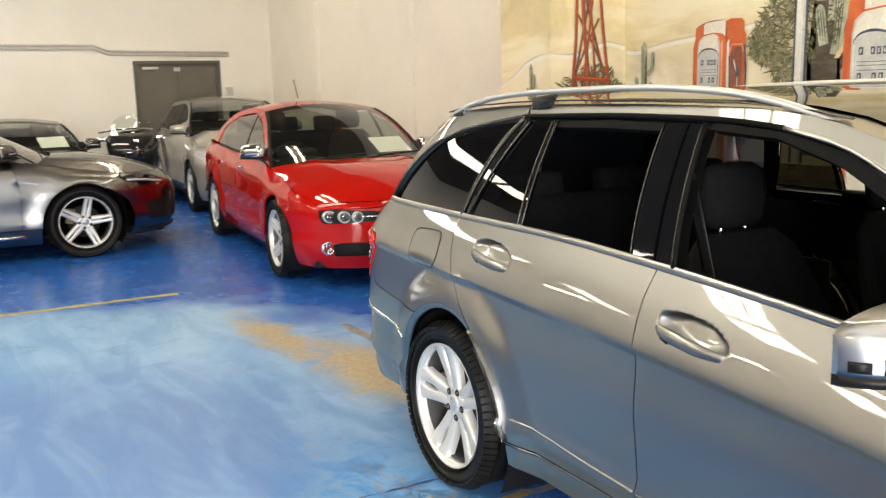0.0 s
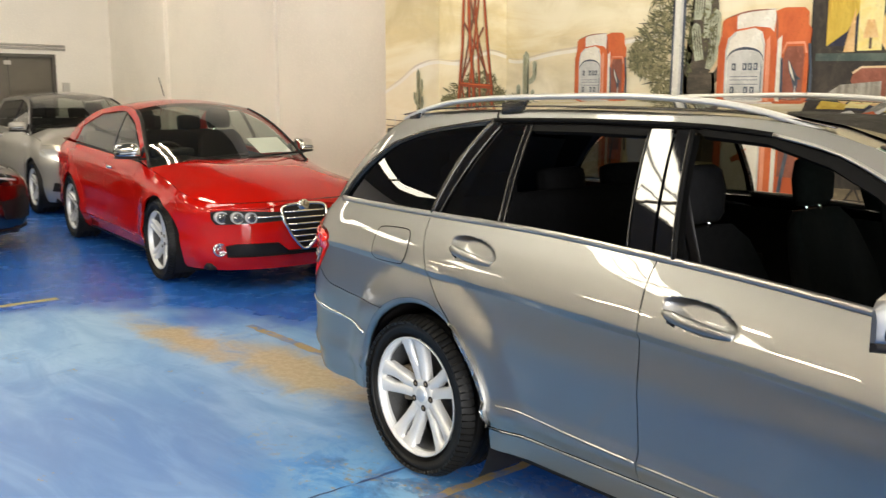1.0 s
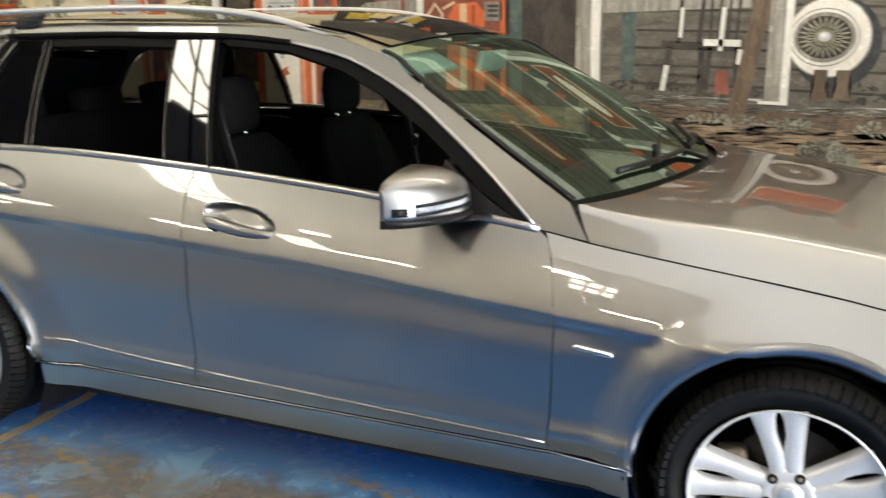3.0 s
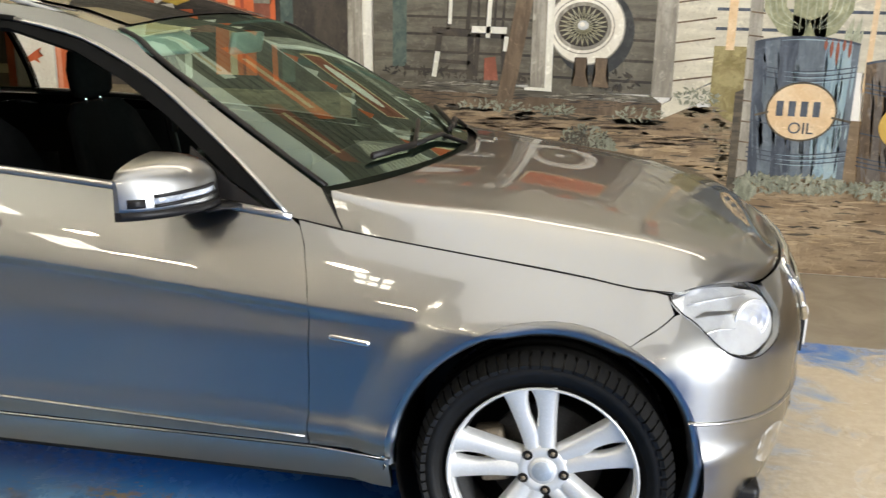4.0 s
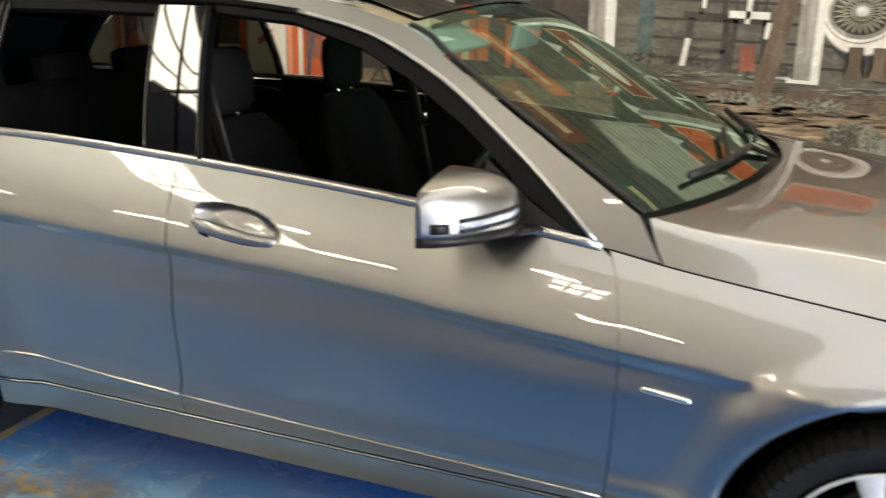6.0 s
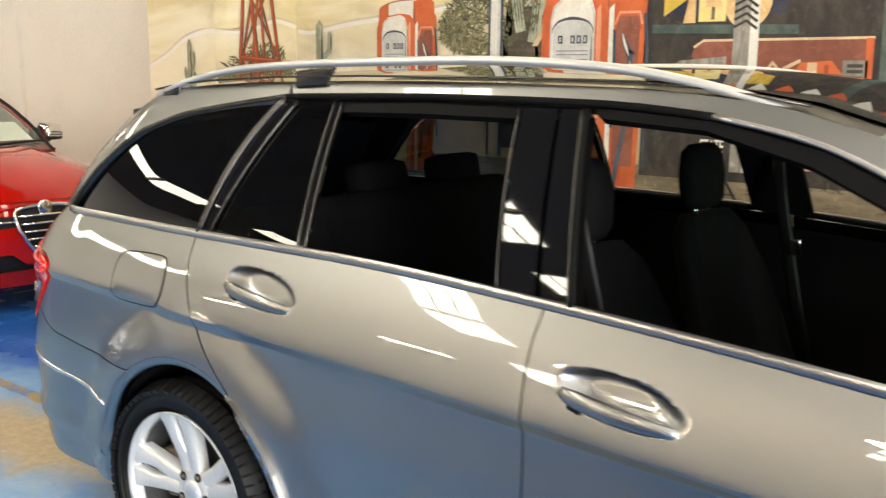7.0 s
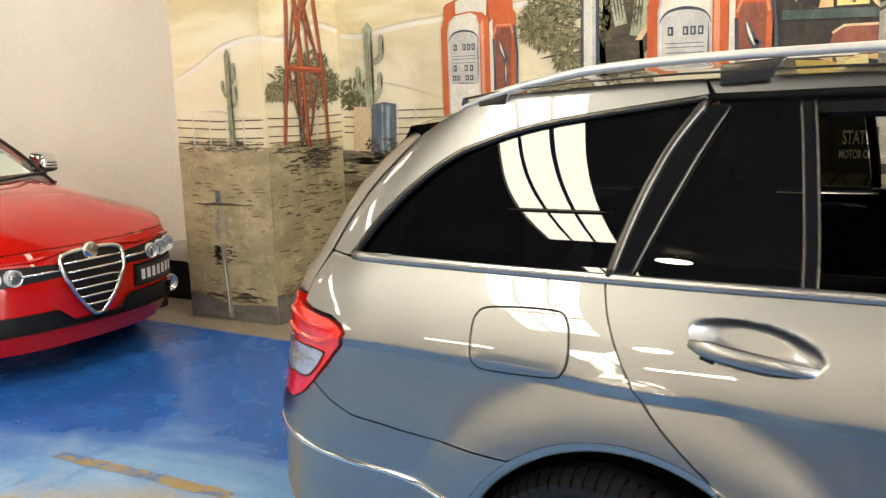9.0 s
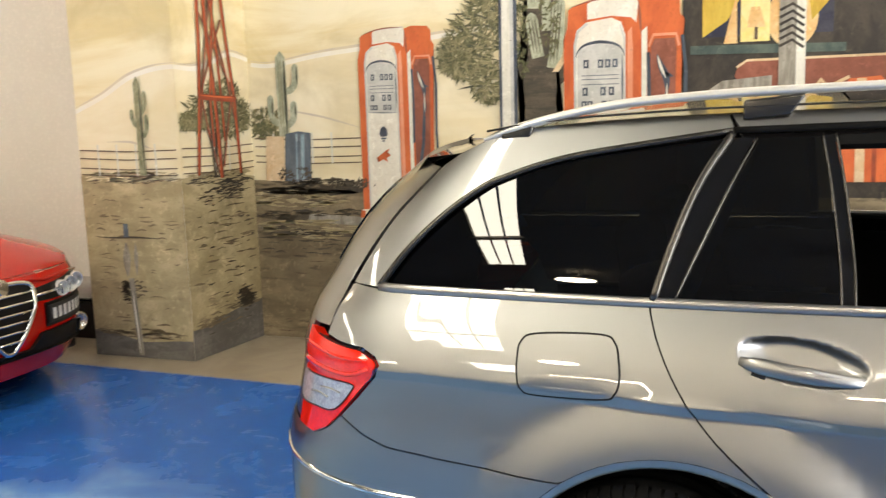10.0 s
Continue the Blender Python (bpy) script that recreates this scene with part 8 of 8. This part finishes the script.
    both("front_bumper", [(wb + 0.342, 0.60), (xb + 0.002, gap(xb)), (xb + 0.06, lips(xb + 0.06)), (xb + 0.25, lips(xb + 0.25)), (xb + 0.42, lip), (UFR, lip), (UFR, 0.16), (wb + fa[2] * 0.93, 0.16)] + arc(fa[0], fa[1], fa[2], -18, 40, 8), sh, colour, car, step=0.04)
    # pillars, roof, glass
    zt = zr - 0.075
    re = curve([(k["boot"], sh.zb(k["boot"]) + 0.03), (k["boot"] + 0.25, zb0 + (zt - zb0) * 0.52), (k["rear_glass"], zt - 0.045), (0.9, zt), (ws1 - 0.25, zt - 0.005), (ws1, zt - 0.035)])
    out = [(ws0, hood * 0.975), (ws0 - (ws0 - ws1) * 0.33, hood + (zt - hood) * 0.40), (ws0 - (ws0 - ws1) * 0.66, hood + (zt - hood) * 0.73), (ws1, zt - 0.035)]
    inn = [(xa - 0.01, sh.zb(xa) + 0.012), (ws0 - (ws0 - ws1) * 0.42, hood + (zt - hood) * 0.34), (ws0 - (ws0 - ws1) * 0.78, hood + (zt - hood) * 0.68), (ws1 - 0.15, zt - 0.065), (0.95, zt - 0.050), (k["rear_glass"] + 0.12, zt - 0.085)]
    both("front_pillar", [(xa + 0.004, sh.zb(xa) + 0.004), (ws0 + 0.02, gap(ws0 + 0.02) + 0.004)] + through_points(out, 4) + [(ws1 - (ws1 - k["rear_glass"]) * t / 8, re(ws1 - (ws1 - k["rear_glass"]) * t / 8)) for t in range(1, 9)] + through_points(inn, 4)[::-1], sh, colour, car, step=0.06)
    cw = [(k["rear_glass"] + 0.12, zt - 0.085), (k["boot"] + 0.42, zb0 + (zt - zb0) * 0.48), (k["boot"] + 0.30, sh.zb(k["boot"]) + 0.012)]
    both("rear_pillar", [(k["rear_glass"], re(k["rear_glass"]))] + [(k["rear_glass"] + (k["boot"] - k["rear_glass"]) * t / 6, re(k["rear_glass"] + (k["boot"] - k["rear_glass"]) * t / 6)) for t in range(1, 7)] + cw[::-1], sh, colour, car, step=0.06)
    both("rear_door_window", [(xm - 0.03, sh.zb(xm) + 0.012), (xm - 0.06, zt - 0.055), (k["rear_glass"] + 0.14, zt - 0.088)] + [(cw[1][0], cw[1][1]), (cw[2][0], cw[2][1] + 0.004)], sh, SIDEGLASS, car, lift=-0.005, rim=0, step=0.12)
    both("front_door_window", [(xm + 0.04, sh.zb(xm) + 0.012), (xm + 0.01, zt - 0.056), (ws1 - 0.16, zt - 0.070)] + [(p[0] - 0.005, p[1] - 0.01) for p in inn[2::-1]][:2] + [(xa - 0.05, sh.zb(xa) + 0.014)], sh, SIDEGLASS, car, lift=-0.005, rim=0, step=0.12)
    both("pillar_cover", [(xm - 0.03, sh.zb(xm) + 0.012), (xm - 0.06, zt - 0.053), (xm + 0.01, zt - 0.053), (xm + 0.04, sh.zb(xm) + 0.012)], sh, GLOSSBLACK, car, lift=0.0, rim=0.01, step=0.1)
    trim_line("belt_strip", [(p[0], p[1] + 0.004) for p in bl(xr_ - 0.1, xa, 8)], sh, k.get("strip", TRIM), car, (0.009, 0.005), 0.002, n=3)
    line = through_points(out, 3)
    wr = windscreen_rows(sh, line, 0.22, -0.08, (0.02, 0.06))
    part("windscreen", upward(loft(wr)), SALOONGLASS, car, "raked windscreen")
    edge_ = [Vector(sh.side(*p)) for p in line]
    for s in (1, -1):
        part("windscreen_seal", sweep([(p.x + 0.01, s * (p.y + 0.012), p.z + 0.004) for p in edge_], (0.016, 0.005), up=(0, 0, 1)), TRIM, car)
    rr = [[(p[0] - 0.006, p[1], p[2]) for p in wr[-1]]]
    for t in range(1, 11):
        x = ws1 + (k["rear_glass"] - ws1) * t / 10
        xe, ye, ze = sh.side(x, re(x))
        rr.append([(xe - 0.08 * (1 - t / 10) * (1 - q * q), -abs(ye) * q, ze + 0.055 * (1 - q * q)) for q in (1 - 2 * j / 14 for j in range(15))])
    part("roof", upward(loft(rr)), colour, car)
    part("headliner", upward(loft([[(p[0], p[1] * 0.96, p[2] - 0.03) for p in row] for row in rr])), FABRIC, car)
    back = [rr[-1]]
    for t in range(1, 6):
        x = k["rear_glass"] + (k["boot"] - k["rear_glass"]) * t / 5
        xe, ye, ze = sh.side(x, re(x))
        back.append([(xe - 0.05 * (1 - q * q), -abs(ye) * q, ze + 0.045 * (1 - q * q)) for q in (1 - 2 * j / 14 for j in range(15))])
    part("rear_window", upward(loft(back)), SIDEGLASS, car)
    boot = [back[-1]]
    for t in range(1, 5):
        x = k["boot"] + (tail + 0.06 - k["boot"]) * t / 4
        xe, ye, ze = sh.side(max(x, -0.44), sh.zb(x))
        boot.append([(x - 0.02 * (1 - q * q), -abs(ye) * (1 - 0.10 * (t / 4) ** 2) * q, ze + 0.03 * (1 - q * q)) for q in (1 - 2 * j / 14 for j in range(15))])
    part("boot_lid", upward(loft(boot)), colour, car)
    # bonnet
    bon = []
    for i in range(17):
        t = i / 16
        ue = ws0 + 0.02 + (xb - ws0 - 0.02) * min(t / 0.66, 1) + max(0, t - 0.66) / 0.34 * 0.42
        ex, ey, ez = sh.side(ue, gap(min(ue, xb)) if t <= 0.66 else lips(ue))
        cx = ws0 + 0.23 + (sh.nose(0, lip)[0] - 0.012 - ws0 - 0.23) * t
        row = []
        for j in range(21):
            q = 1 - j / 10
            a = abs(q)
            x = ex + (cx - ex) * (1 - a ** 2)
            zm = hood + 0.035 - (hood + 0.030 - lip) * t ** 2.2
            ridge = 0.014 * math.exp(-((a - k.get("ridge", 0.62)) / 0.10) ** 2) * (1 - t)
            row.append((x, -abs(ey) * q, ez + (zm - ez) * (1 - a ** 3.2) + ridge))
        bon.append(row)
    part("bonnet", upward(loft(bon)), colour, car)
    part("nose_panel", upward(loft([[(p[0] - 0.004, p[1], p[2] - 0.003) for p in bon[-1]], [sh.nose(p[1], lip - 0.001, -0.002) for p in bon[-1]]])), colour, car)
    part("engine_bay", box(wb - 0.35, wb + 0.45, -0.5, 0.5, 0.25, hood * 0.74, 0.05), TRIM, car)
    part("underbody", box(tail + 0.2, nose - 0.25, -0.66, 0.66, 0.16, 0.22, 0.02), TRIM, car)
    part("scuttle", upward(loft([[(p[0] - 0.12, p[1] * 0.97, p[2] - 0.03) for p in bon[0]], [(p[0] + 0.01, p[1] * 0.98, p[2] - 0.02) for p in bon[0]]])), TRIM, car)
    for a, b in ((-0.45, 0.12), (0.08, 0.62)):
        part("wiper", sweep([(ws0 + 0.17, a, hood + 0.035), (ws0 + 0.12, (a + b) / 2, hood + 0.05), (ws0 + 0.05, b, hood + 0.06)], (0.011, 0.008)), TRIM, car)
    for s in (1, -1):
        part("door_lining", patch_on([(-0.5, 0.72), (0.42, 0.72), (0.44, 0.28), (xa + 0.1, 0.28), (xa, sh.zb(xa) - 0.03), (1.0, zb0 - 0.03), (-0.6, zb0 - 0.02)], sh.lifted(-0.04), step=0.2, rim=0, side=s, gap=0), DASH, car)
    cabin(car, dict(x0=-0.5, x1=wb - 0.4, seat=k.get("seat", 1.15), rear=0.22, dash=ws0 - 0.36, cowl=hood - 0.03, floor=k.get("floor", 0.30)))
    arch_liner(car, *ra, hw - 0.02, 0.5)
    arch_liner(car, *fa, hw - 0.02, 0.5)
    for x in (0.0, wb):
        for s in (-1, 1):
            wheel(car, x, s * (hw - 0.112), r, k["rim"], k["spokes"], k["style"], turn=k.get("turn", 12))
    for s in (-1, 1):
        mirror(car, xa - 0.02, sh.zb(xa) + 0.085, hw + 0.01, k.get("mirror", colour), s, 0.95, 0.72)
    both("tail_lamp", [(-0.78, 0.62), (-0.74, 0.80), (URR + 0.45, 0.80), (URR + 0.45, 0.62)], sh, REDLENS, car, lift=0.004, step=0.06)
    return car, sh


def sheet_of_paper(x, y, z, car_pose):
    ob = tagged(part("price_sheet", box(-0.125, 0.125, -0.16, 0.16, -0.001, 0.001), PAPER, smooth=False), "white price sheet lying behind a windscreen", "paper", "price sheets")
    ob.matrix_world = car_pose @ pose(x, y, z, 0, 28, 8)


def ring_lamp(car, sh, y, z, r, proud=0.01):
    x, yy, zz = sh.nose(y, z, proud)
    lamp = part("headlamp", cap(lathe([(r, -0.05), (r, 0.012), (r * 0.92, 0.014), (r * 0.85, -0.006), (r * 0.4, -0.022), (r * 0.18, -0.012)], 28, (x, yy, zz), "x")), REFLECTOR, car, "round bright headlamp")
    part("lamp_lens", cap(lathe([(r * 0.9, 0.010), (r * 0.6, 0.020), (r * 0.2, 0.024)], 28, (x, yy, zz), "x")), LENS, lamp)


# red saloon
ALFA = dict(wb=2.56, hw=0.80, belt=0.915, roof=1.395, nose=3.49, tail=-1.0, r=0.312, hood=0.865, lip=0.655, screen=(2.16, 1.34), boot=-0.42, rear_glass=0.32, rim=0.228, spokes=5, style="twin", mirror=CHROME, door=0.58, ridge=0.55, strip=TRIM, nf=2.6, seat=1.05)
red_car, RS = saloon("saloon_car", "glossy red saloon car with a shield-shaped chrome grille", ALFA, RED)
nz = lambda name, pts, m, proud, rim=0.02, label="", parent=red_car: on_nose(name, pts, m, proud, rim, 0.04, label, RS, parent)
slot = [(-0.62, 0.505), (-0.645, 0.55), (-0.645, 0.595), (-0.58, 0.612), (-0.16, 0.585), (-0.14, 0.525)]
for s in (1, -1):
    nz("lamp_slot", [(y * s, z) for y, z in slot], TRIM, 0.004, 0.02, "black lamp slot")
    for k, y in enumerate((-0.585, -0.49, -0.40)):
        ring_lamp(red_car, RS, y * s, 0.558 - 0.002 * k, 0.045 - 0.002 * k)
    part("lamp_slot_bar", sweep([RS.nose(s * y, 0.556, 0.014) for y in (-0.37, -0.27, -0.17)], (0.008, 0.008)), CHROME, red_car)
    part("lamp_brow", sweep([RS.nose(s * y, z, 0.006) for y, z in ((-0.645, 0.605), (-0.5, 0.622), (-0.3, 0.618), (-0.2, 0.632), (-0.10, 0.645))], (0.010, 0.010)), RED, red_car)
    fog = part("fog_lamp", cap(lathe([(0.05, -0.03), (0.05, 0.012), (0.042, 0.014), (0.036, 0.0), (0.01, -0.008)], 24, RS.nose(s * 0.60, 0.325, 0.012), "x")), CHROME, red_car, "round fog lamp")
    part("lamp_lens", cap(lathe([(0.040, 0.010), (0.02, 0.018)], 24, RS.nose(s * 0.60, 0.325, 0.012), "x")), LENS, fog)
nz("lower_intake", [(-0.55, 0.275), (-0.565, 0.352), (-0.50, 0.366), (-0.21, 0.366), (-0.13, 0.300), (0.13, 0.300), (0.21, 0.366), (0.50, 0.366), (0.565, 0.352), (0.55, 0.275)], TRIM, 0.004, 0.02, "black lower intake")
shield = [(-0.18, 0.605), (-0.10, 0.635), (0.10, 0.635), (0.18, 0.605), (0.165, 0.51), (0.11, 0.41), (0.04, 0.325), (0.0, 0.305), (-0.04, 0.325), (-0.11, 0.41), (-0.165, 0.51)]
nz("grille", shield, TRIM, 0.012, 0.03, "black shield grille")
part("grille_frame", sweep([RS.nose(y, z, 0.022) for y, z in rounded(shield, 3)], (0.012, 0.012), closed=True), CHROME, red_car, "chrome shield frame")
for k in range(6):
    z = 0.585 - 0.045 * k
    w = 0.165 * (1 - ((0.61 - z) / 0.34) ** 1.8)
    part("grille_bar", sweep([RS.nose(y, z, 0.024) for y in (-w, -w / 2, 0, w / 2, w)], (0.008, 0.007)), CHROME, red_car)
part("badge", cap(lathe([(0.045, -0.01), (0.045, 0.008), (0.036, 0.012)], 28, RS.nose(0, 0.625, 0.022), "x")), CHROME, red_car, "round badge")
plate_ = nz("number_plate", [(0.27, 0.40), (0.27, 0.49), (0.61, 0.49), (0.61, 0.40)], INK, 0.020, 0.02, "dark number plate with pale marks")
nz("plate_holder", [(0.255, 0.385), (0.255, 0.505), (0.625, 0.505), (0.625, 0.385)], TRIM, 0.012, 0.02)
for k in range(7):
    nz("plate_bar", [(0.29 + 0.044 * k, 0.417), (0.29 + 0.044 * k, 0.473), (0.318 + 0.044 * k, 0.473), (0.318 + 0.044 * k, 0.417)], PLATE, 0.023, 0, "", plate_)
part("aerial", sweep([(0.55, 0.0, 1.40), (0.42, 0.0, 1.58)], (0.004, 0.004)), TRIM, red_car)
for s in (-1, 1):
    part("door_handle", sweep([(1.25, s * 0.785, 0.80), (1.33, s * 0.805, 0.80), (1.41, s * 0.788, 0.80)], (0.01, 0.012)), CHROME, red_car)
RED_POSE = pose(-6.66, 0.945, 0, 0, 0, -4.9)
red_car.matrix_world = RED_POSE
sheet_of_paper(2.05, 0.40, 0.985, RED_POSE)

# grey coupe, broadside
CLA = dict(wb=2.70, hw=0.885, belt=0.95, roof=1.40, nose=3.70, tail=-1.05, r=0.325, hood=0.90, screen=(2.32, 1.40), boot=-0.55, rear_glass=0.10, rim=0.238, spokes=5, style="star", door=0.58, ridge=0.75, strip=TRIM, nf=2.2)
grey_car, GS = saloon("coupe_car", "dark silver-grey coupe with five-spoke alloy wheels", CLA, GREY)
for s in (1, -1):
    both_ = [(2.98, 0.715), (3.12, 0.735), (3.30, 0.715), (3.46, 0.66), (3.40, 0.60), (3.24, 0.60), (3.10, 0.64)]
both("headlamp", both_, GS, LENS, grey_car, "slim headlamp glass", lift=0.006, step=0.03, rim=0.02)
both("headlamp_bowl", both_, GS, GLOSSBLACK, grey_car, lift=0.001, step=0.04, rim=0)
trim_line("lamp_strip", [(3.05, 0.69), (3.2, 0.675), (3.38, 0.645)], GS, REFLECTOR, grey_car, (0.010, 0.008), 0.003)
both("side_intake", [(3.20, 0.30), (3.16, 0.47), (3.45, 0.50), (3.62, 0.44), (3.60, 0.28)], GS, TRIM, grey_car, "black corner intake", lift=0.003, step=0.05)
trim_line("splitter", [(3.10, 0.20), (3.3, 0.20), (3.6, 0.20), (3.86, 0.20)], GS, TRIM, grey_car, (0.015, 0.015), 0.004)
trim_line("sill_strip", [(0.42, 0.24), (1.2, 0.24), (2.2, 0.24)], GS, CHROME, grey_car, (0.016, 0.008), 0.004)
grey_car.matrix_world = pose(-6.93, -3.93, 0, 0, 0, 91)

# slate car behind the red one
DARKC = dict(wb=2.50, hw=0.79, belt=0.96, roof=1.45, nose=3.27, tail=-0.56, r=0.315, hood=0.98, screen=(2.08, 1.38), boot=-0.45, rear_glass=-0.1, rim=0.222, spokes=5, style="twin", door=0.54, ridge=0.7, strip=CHROME)
slate, SS = saloon("hatchback_car", "slate-grey hatchback car parked behind the red saloon", DARKC, SLATE)
for s in (1, -1):
    on_nose("headlamp_bowl", [(s * y, z) for y, z in rounded([(0.40, 0.66), (0.46, 0.745), (0.62, 0.775), (0.74, 0.77), (0.76, 0.70), (0.62, 0.65)], 4)], REFLECTOR, 0.004, 0, 0.04, "bright headlamp", SS, slate)
    on_nose("headlamp", [(s * y, z) for y, z in rounded([(0.40, 0.66), (0.46, 0.745), (0.62, 0.775), (0.74, 0.77), (0.76, 0.70), (0.62, 0.65)], 4)], LENS, 0.018, 0.02, 0.04, "clear headlamp glass", SS, slate)
    on_nose("side_intake", [(s * y, z) for y, z in ((0.46, 0.28), (0.44, 0.38), (0.68, 0.40), (0.70, 0.30))], TRIM, 0.004, 0.02, 0.05, "", SS, slate)
    part("fog_trim", sweep([SS.nose(s * y, 0.345, 0.012) for y in (0.48, 0.56, 0.64)], (0.012, 0.008)), CHROME, slate)
on_nose("grille", [(-0.36, 0.60), (-0.38, 0.72), (0.38, 0.72), (0.36, 0.60)], TRIM, 0.004, 0.02, 0.05, "black grille", SS, slate)
on_nose("lower_intake", [(-0.40, 0.26), (-0.40, 0.42), (0.40, 0.42), (0.40, 0.26)], TRIM, 0.004, 0.02, 0.05, "", SS, slate)
slate.matrix_world = pose(-11.33, 1.40, 0, 0, 0, -4)

# low black car beyond the coupe
LOW = dict(wb=2.45, hw=0.86, belt=0.84, roof=1.235, nose=3.22, tail=-0.80, r=0.31, hood=0.80, screen=(1.95, 1.30), boot=-0.50, rear_glass=0.25, rim=0.215, spokes=5, style="twin", door=0.5, ridge=0.7, strip=TRIM, seat=0.95, floor=0.14)
low_car, LS = saloon("sports_car", "low black sports car parked beyond the grey coupe", LOW, BLACKPAINT)
both("headlamp", [(2.72, 0.60), (2.85, 0.64), (3.10, 0.62), (3.05, 0.54), (2.85, 0.54)], LS, REFLECTOR, low_car, "bright headlamp", lift=0.004, step=0.04)
LOW_POSE = pose(-11.10, -1.50, 0, 0, 0, 0)
low_car.matrix_world = LOW_POSE
sheet_of_paper(1.82, 0.42, 0.93, LOW_POSE)

# black plinth beside the pier
plinth = holder("plinth", "low black box beside the painted pier", "box")
part("body", box(-4.55, -3.57, 2.0, Y2 - 0.002, 0, 0.24, 0.01), TRIM, plinth)
part("lid", box(-4.56, -3.565, 1.99, Y2 - 0.002, 0.245, 0.27, 0.006), GLOSSBLACK, plinth)

# motorcycle between the far cars
bike = holder("motorcycle", "black touring motorcycle with a clear windscreen", "motorcycle")
rows = []
for z, w, x in ((0.40, 0.16, 0.10), (0.55, 0.26, 0.22), (0.70, 0.31, 0.28), (0.84, 0.33, 0.24), (0.94, 0.30, 0.12), (0.97, 0.24, 0.0)):
    rows.append([(x * math.cos(a) ** 0.6 if math.cos(a) > 0 else 0.0, w * math.sin(a), z) for a in (radians(-90 + 12 * k) for k in range(16))])
part("fairing", upward(loft(rows), (1, 0, 0.2)), BLACKPAINT, bike, "gloss black front fairing")
rows = []
for z, w, x in ((0.95, 0.29, 0.13), (1.05, 0.27, 0.06), (1.14, 0.21, -0.01), (1.20, 0.12, -0.07), (1.22, 0.03, -0.09)):
    rows.append([(x * (0.4 + 0.6 * math.cos(radians(-90 + 12 * k))), w * math.sin(radians(-90 + 12 * k)), z) for k in range(16)])
part("windscreen", upward(loft(rows), (1, 0, 0.2)), CLEARGLASS, bike, "clear domed windscreen")
part("seat", box(-1.05, -0.2, -0.17, 0.17, 0.74, 0.90, 0.05), FABRIC, bike)
part("fuel_tank", box(-0.55, -0.02, -0.16, 0.16, 0.72, 1.00, 0.07), BLACKPAINT, bike)
part("engine", box(-0.62, -0.05, -0.20, 0.20, 0.24, 0.70, 0.05), TRIM, bike)
part("handlebar", sweep([(-0.22, -0.40, 0.98), (-0.12, -0.2, 1.02), (-0.10, 0, 1.03), (-0.12, 0.2, 1.02), (-0.22, 0.40, 0.98)], (0.014, 0.014)), CHROME, bike)
for s in (-1, 1):
    part("mirror", moved(box(-0.02, 0.03, -0.07, 0.07, -0.03, 0.03, 0.015), pose(0.0, s * 0.38, 0.90)), CHROME, bike)
    part("fork", sweep([(-0.04, s * 0.10, 0.95), (0.30, s * 0.10, 0.31)], (0.024, 0.024)), CHROME, bike)
for x in (0.32, -1.10):
    part("tyre", lathe([(0.20, -0.05), (0.27, -0.06), (0.31, -0.03), (0.315, 0), (0.31, 0.03), (0.27, 0.06), (0.20, 0.05)], 40, (x, 0, 0.315)), TYRE, bike)
    part("rim", lathe([(0.21, -0.04), (0.18, -0.02), (0.18, 0.02), (0.21, 0.04)], 40, (x, 0, 0.315)), ALLOY, bike)
part("side_stand", sweep([(-0.35, 0.1, 0.30), (-0.38, 0.30, 0.01)], (0.012, 0.012)), TRIM, bike)
bike.matrix_world = pose(-10.0, -0.02, 0, 0, 0, -6)
